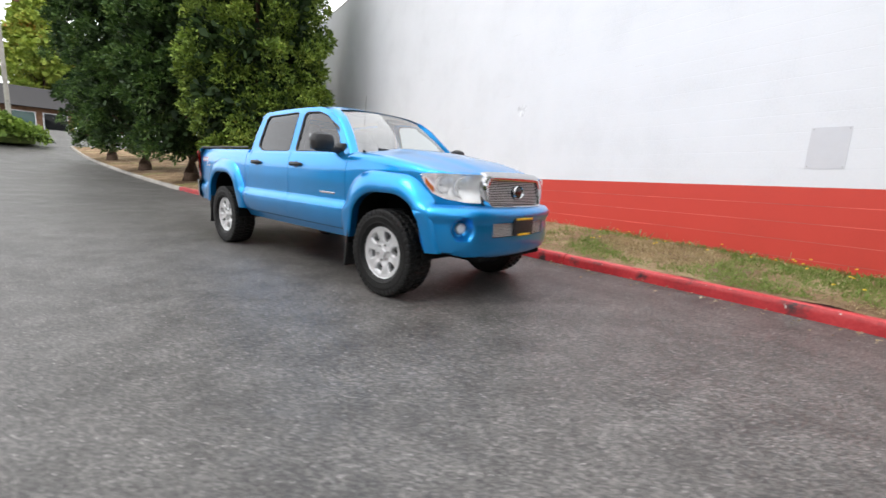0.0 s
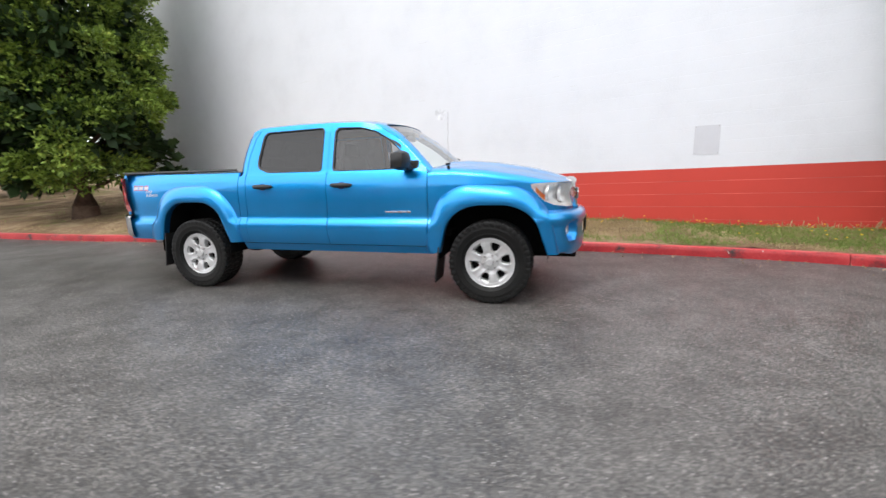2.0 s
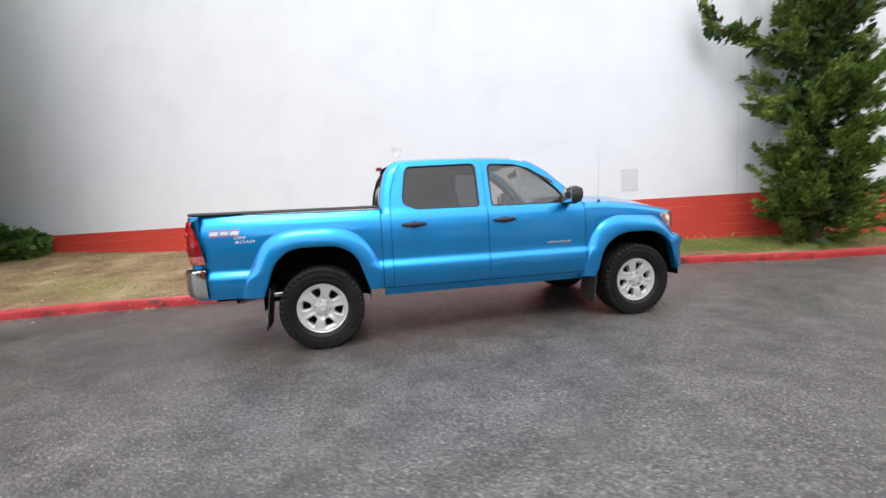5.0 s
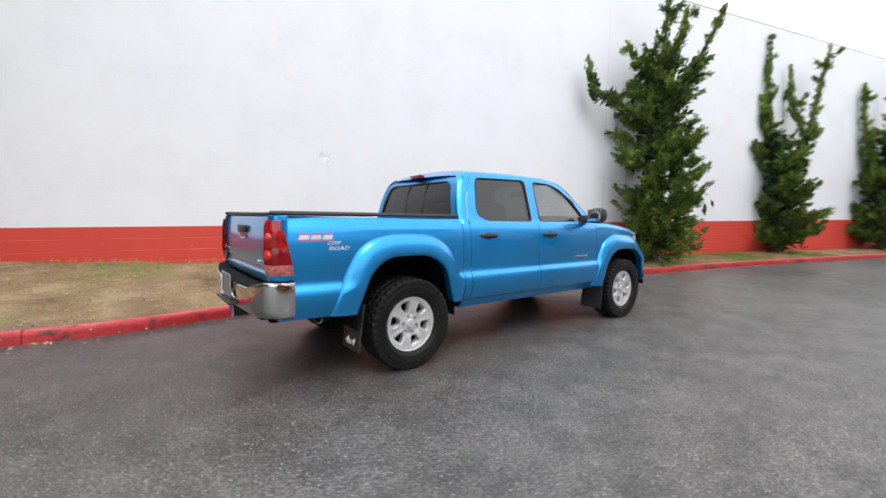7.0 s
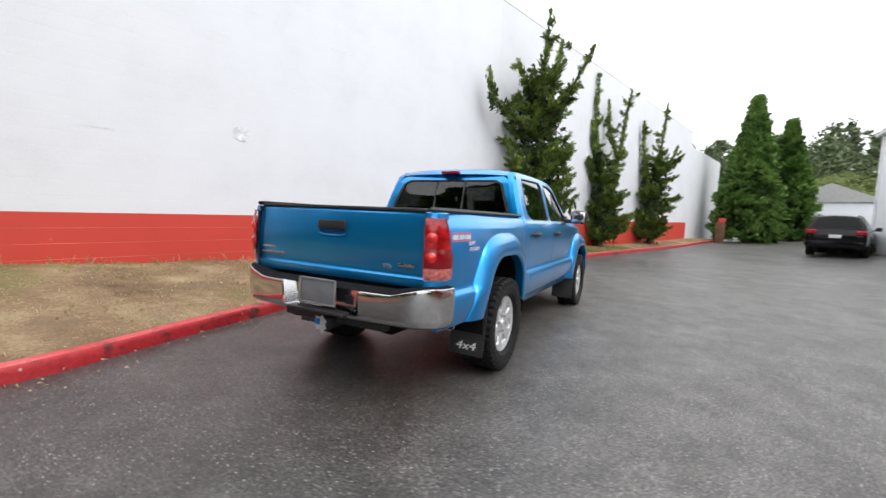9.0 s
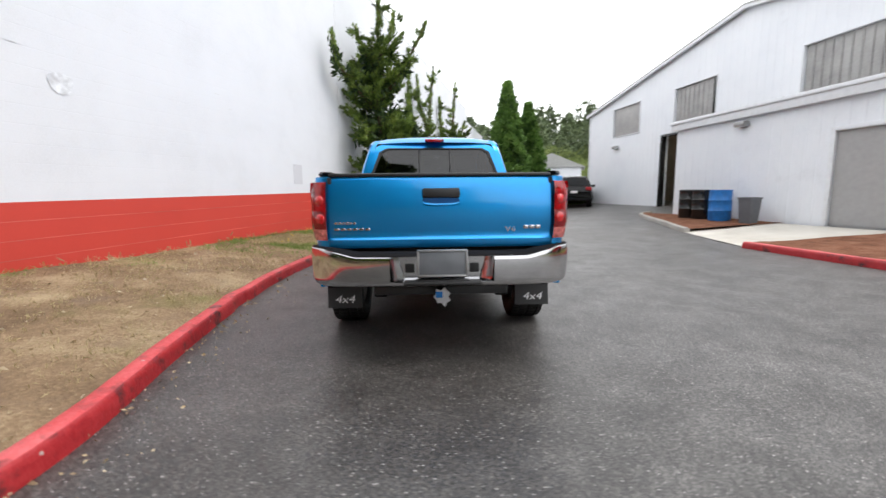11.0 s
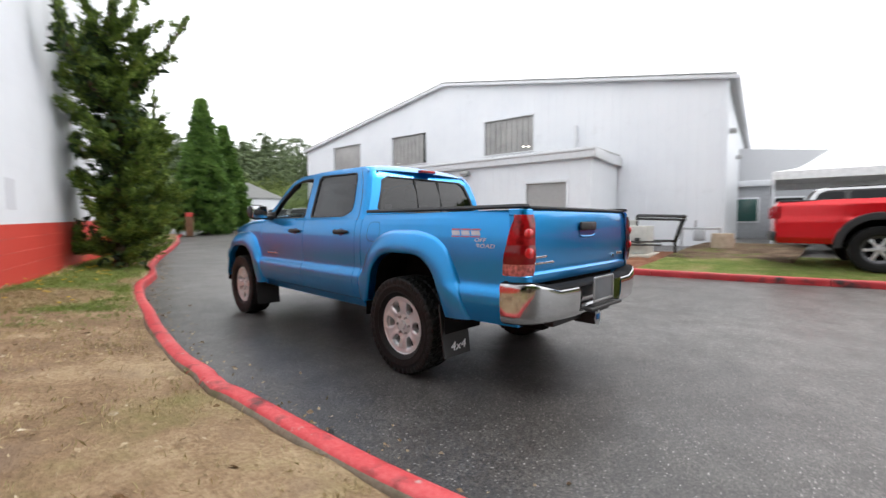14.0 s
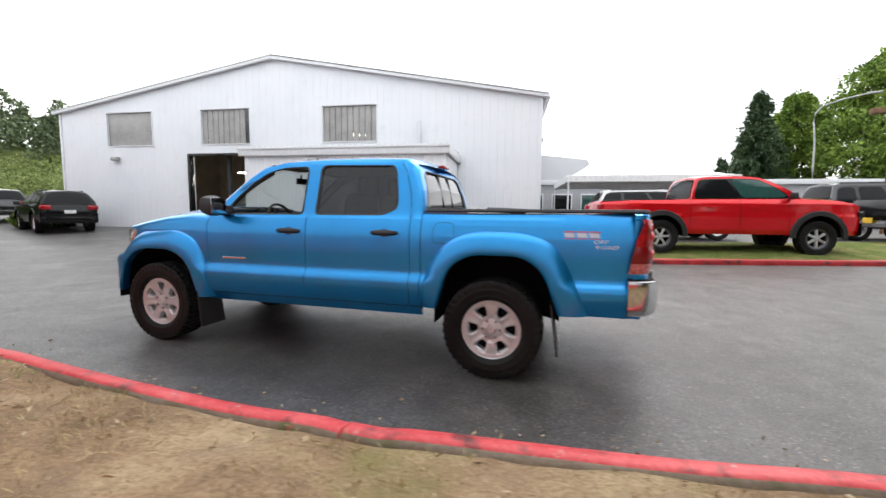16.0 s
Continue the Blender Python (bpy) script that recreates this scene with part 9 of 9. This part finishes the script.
# floodlight poles
for x, y, h in ((-15.4, -38.5, 6.6), (-13.6, -18.8, 5.2)):
    lp = tagged(new("light_pole"), "tall brown light pole with box floodlights", "light pole", "light poles")
    lp.matrix_basis = pose(x, y, float(road_z(x, y)))
    bm = bmesh.new()
    rod(bm, (0, 0, 0), (0, 0, h), 0.07, 10, 0.05)
    part("pole", bm, M_brownwood, lp)
    for k in (-1, 1):
        part("floodlight", boxes(((k * 0.45, 0, h + 0.02), (0.6, 0.34, 0.22), 0.02)), M_brownwood, lp)
    part("cross_arm", boxes(((0, 0, h - 0.08), (1.0, 0.06, 0.06), 0.01)), M_brownwood, lp)
sl = tagged(new("street_lamp"), "grey cobra-head street lamp behind the lot", "street lamp")
sl.matrix_basis = pose(-15.6, -29.0, 0.35, 0, 0, -24)
bm = bmesh.new()
limb_tube(bm, spline([(0, 0, 0), (0, 0, 5), (0.1, 0, 7.3), (-0.8, 0, 7.9), (-2.2, 0, 8.15)], 20), 0.08, 0.035, 8)
part("pole", bm, M_steel, sl)
part("lamp_head", boxes(((-2.5, 0, 8.16), (0.7, 0.25, 0.12), 0.04)), M_steel, sl)
# white shed beyond the end of the drive
shed = tagged(new("shed"), "small white gabled shed beyond the drive", "shed")
shed.matrix_basis = pose(44.0, -14.5, float(road_z(44, -14.5)), 0, 0, -20)
part("wall", boxes(((0, 0, 1.5), (7, 6, 3.0), 0.02)), M_siding, shed)
bm = bmesh.new()
vs = [[(x, y, z) for y, z in ((-3.4, 2.9), (0, 4.4), (3.4, 2.9))] for x in (-3.7, 3.7)]
a = [bm.verts.new(q) for q in vs[0]]
b = [bm.verts.new(q) for q in vs[1]]
bm.faces.new(a)
bm.faces.new(b[::-1])
for k in range(3):
    bm.faces.new((a[k], b[k], b[(k + 1) % 3], a[(k + 1) % 3]))
part("roof", bm, M_roof, shed)
# shop, hedge and pole at the back end of the drive
shop = tagged(new("shop"), "low shop with a dark roof and bright windows across the road", "shop")
shop.matrix_basis = pose(-78, 2.6, 3.3, 0, 0, 4)
part("wall", boxes(((0, 0, 1.9), (8, 10, 3.8), 0.02)), M_brownwood, shop)
bm = bmesh.new()
vs = [[(x, y, z) for x, z in ((5.2, 3.6), (0, 6.6), (-5.2, 3.6))] for y in (-5.6, 5.6)]
a = [bm.verts.new(q) for q in vs[0]]
b = [bm.verts.new(q) for q in vs[1]]
bm.faces.new(a)
bm.faces.new(b[::-1])
for k in range(3):
    bm.faces.new((a[k], b[k], b[(k + 1) % 3], a[(k + 1) % 3]))
part("roof", bm, plain("dark_shingles", (0.035, 0.033, 0.034), 0.8), shop, "dark shingled roof")
for k in range(3):
    w = part("window", boxes(((4.03, -3.3 + k * 3.3, 1.9), (0.10, 2.6, 2.3), 0.02)), M_trim, shop)
    part("pane", boxes(((4.09, -3.3 + k * 3.3, 1.9), (0.03, 2.4, 2.1), 0.01)), M_litglass if k % 2 else M_privacy_car, w)
hedge = tagged(new("hedge"), "bright green clipped bank of shrubs beside the road", "hedge")
hedge.matrix_basis = pose(-41, -3.2, float(road_z(-41, -3.2)) - 0.1)
rg = np.random.default_rng(91)
C, D = [], []
for k in range(200):
    px, py = rg.uniform(-5, 5), rg.uniform(-4.5, 4.0)
    q = rg.normal(size=(60, 3))
    q /= np.linalg.norm(q, axis=1)[:, None]
    q[:, 2] = np.abs(q[:, 2])
    C.append(np.array([px, py, rg.uniform(0.05, 1.0) * max(0.1, 2.3 - 0.42 * max(0, py) ** 1.2)]) + q * 0.75)
    D.append(q)
part("foliage", spray_mesh("foliage", np.concatenate(C), np.concatenate(D), np.full(12000, 0.26), 3, 0.7, 0.4, 91, M_decid), None, hedge)
part("stems", boxes(((0, -0.3, 0.4), (9, 8, 1.2), 0.2)), M_hill, hedge)
pole = tagged(new("utility_pole"), "weathered wooden utility pole beside the road", "utility pole")
pole.matrix_basis = pose(-40.5, -0.4, float(road_z(-40.5, -0.4)))
bm = bmesh.new()
rod(bm, (0, 0, -0.2), (0, 0, 11.0), 0.16, 12, 0.11)
part("pole", bm, M_concrete, pole)
part("cross_arm", boxes(((0, 0, 10.2), (0.12, 2.4, 0.14), 0.01)), M_brownwood, pole)
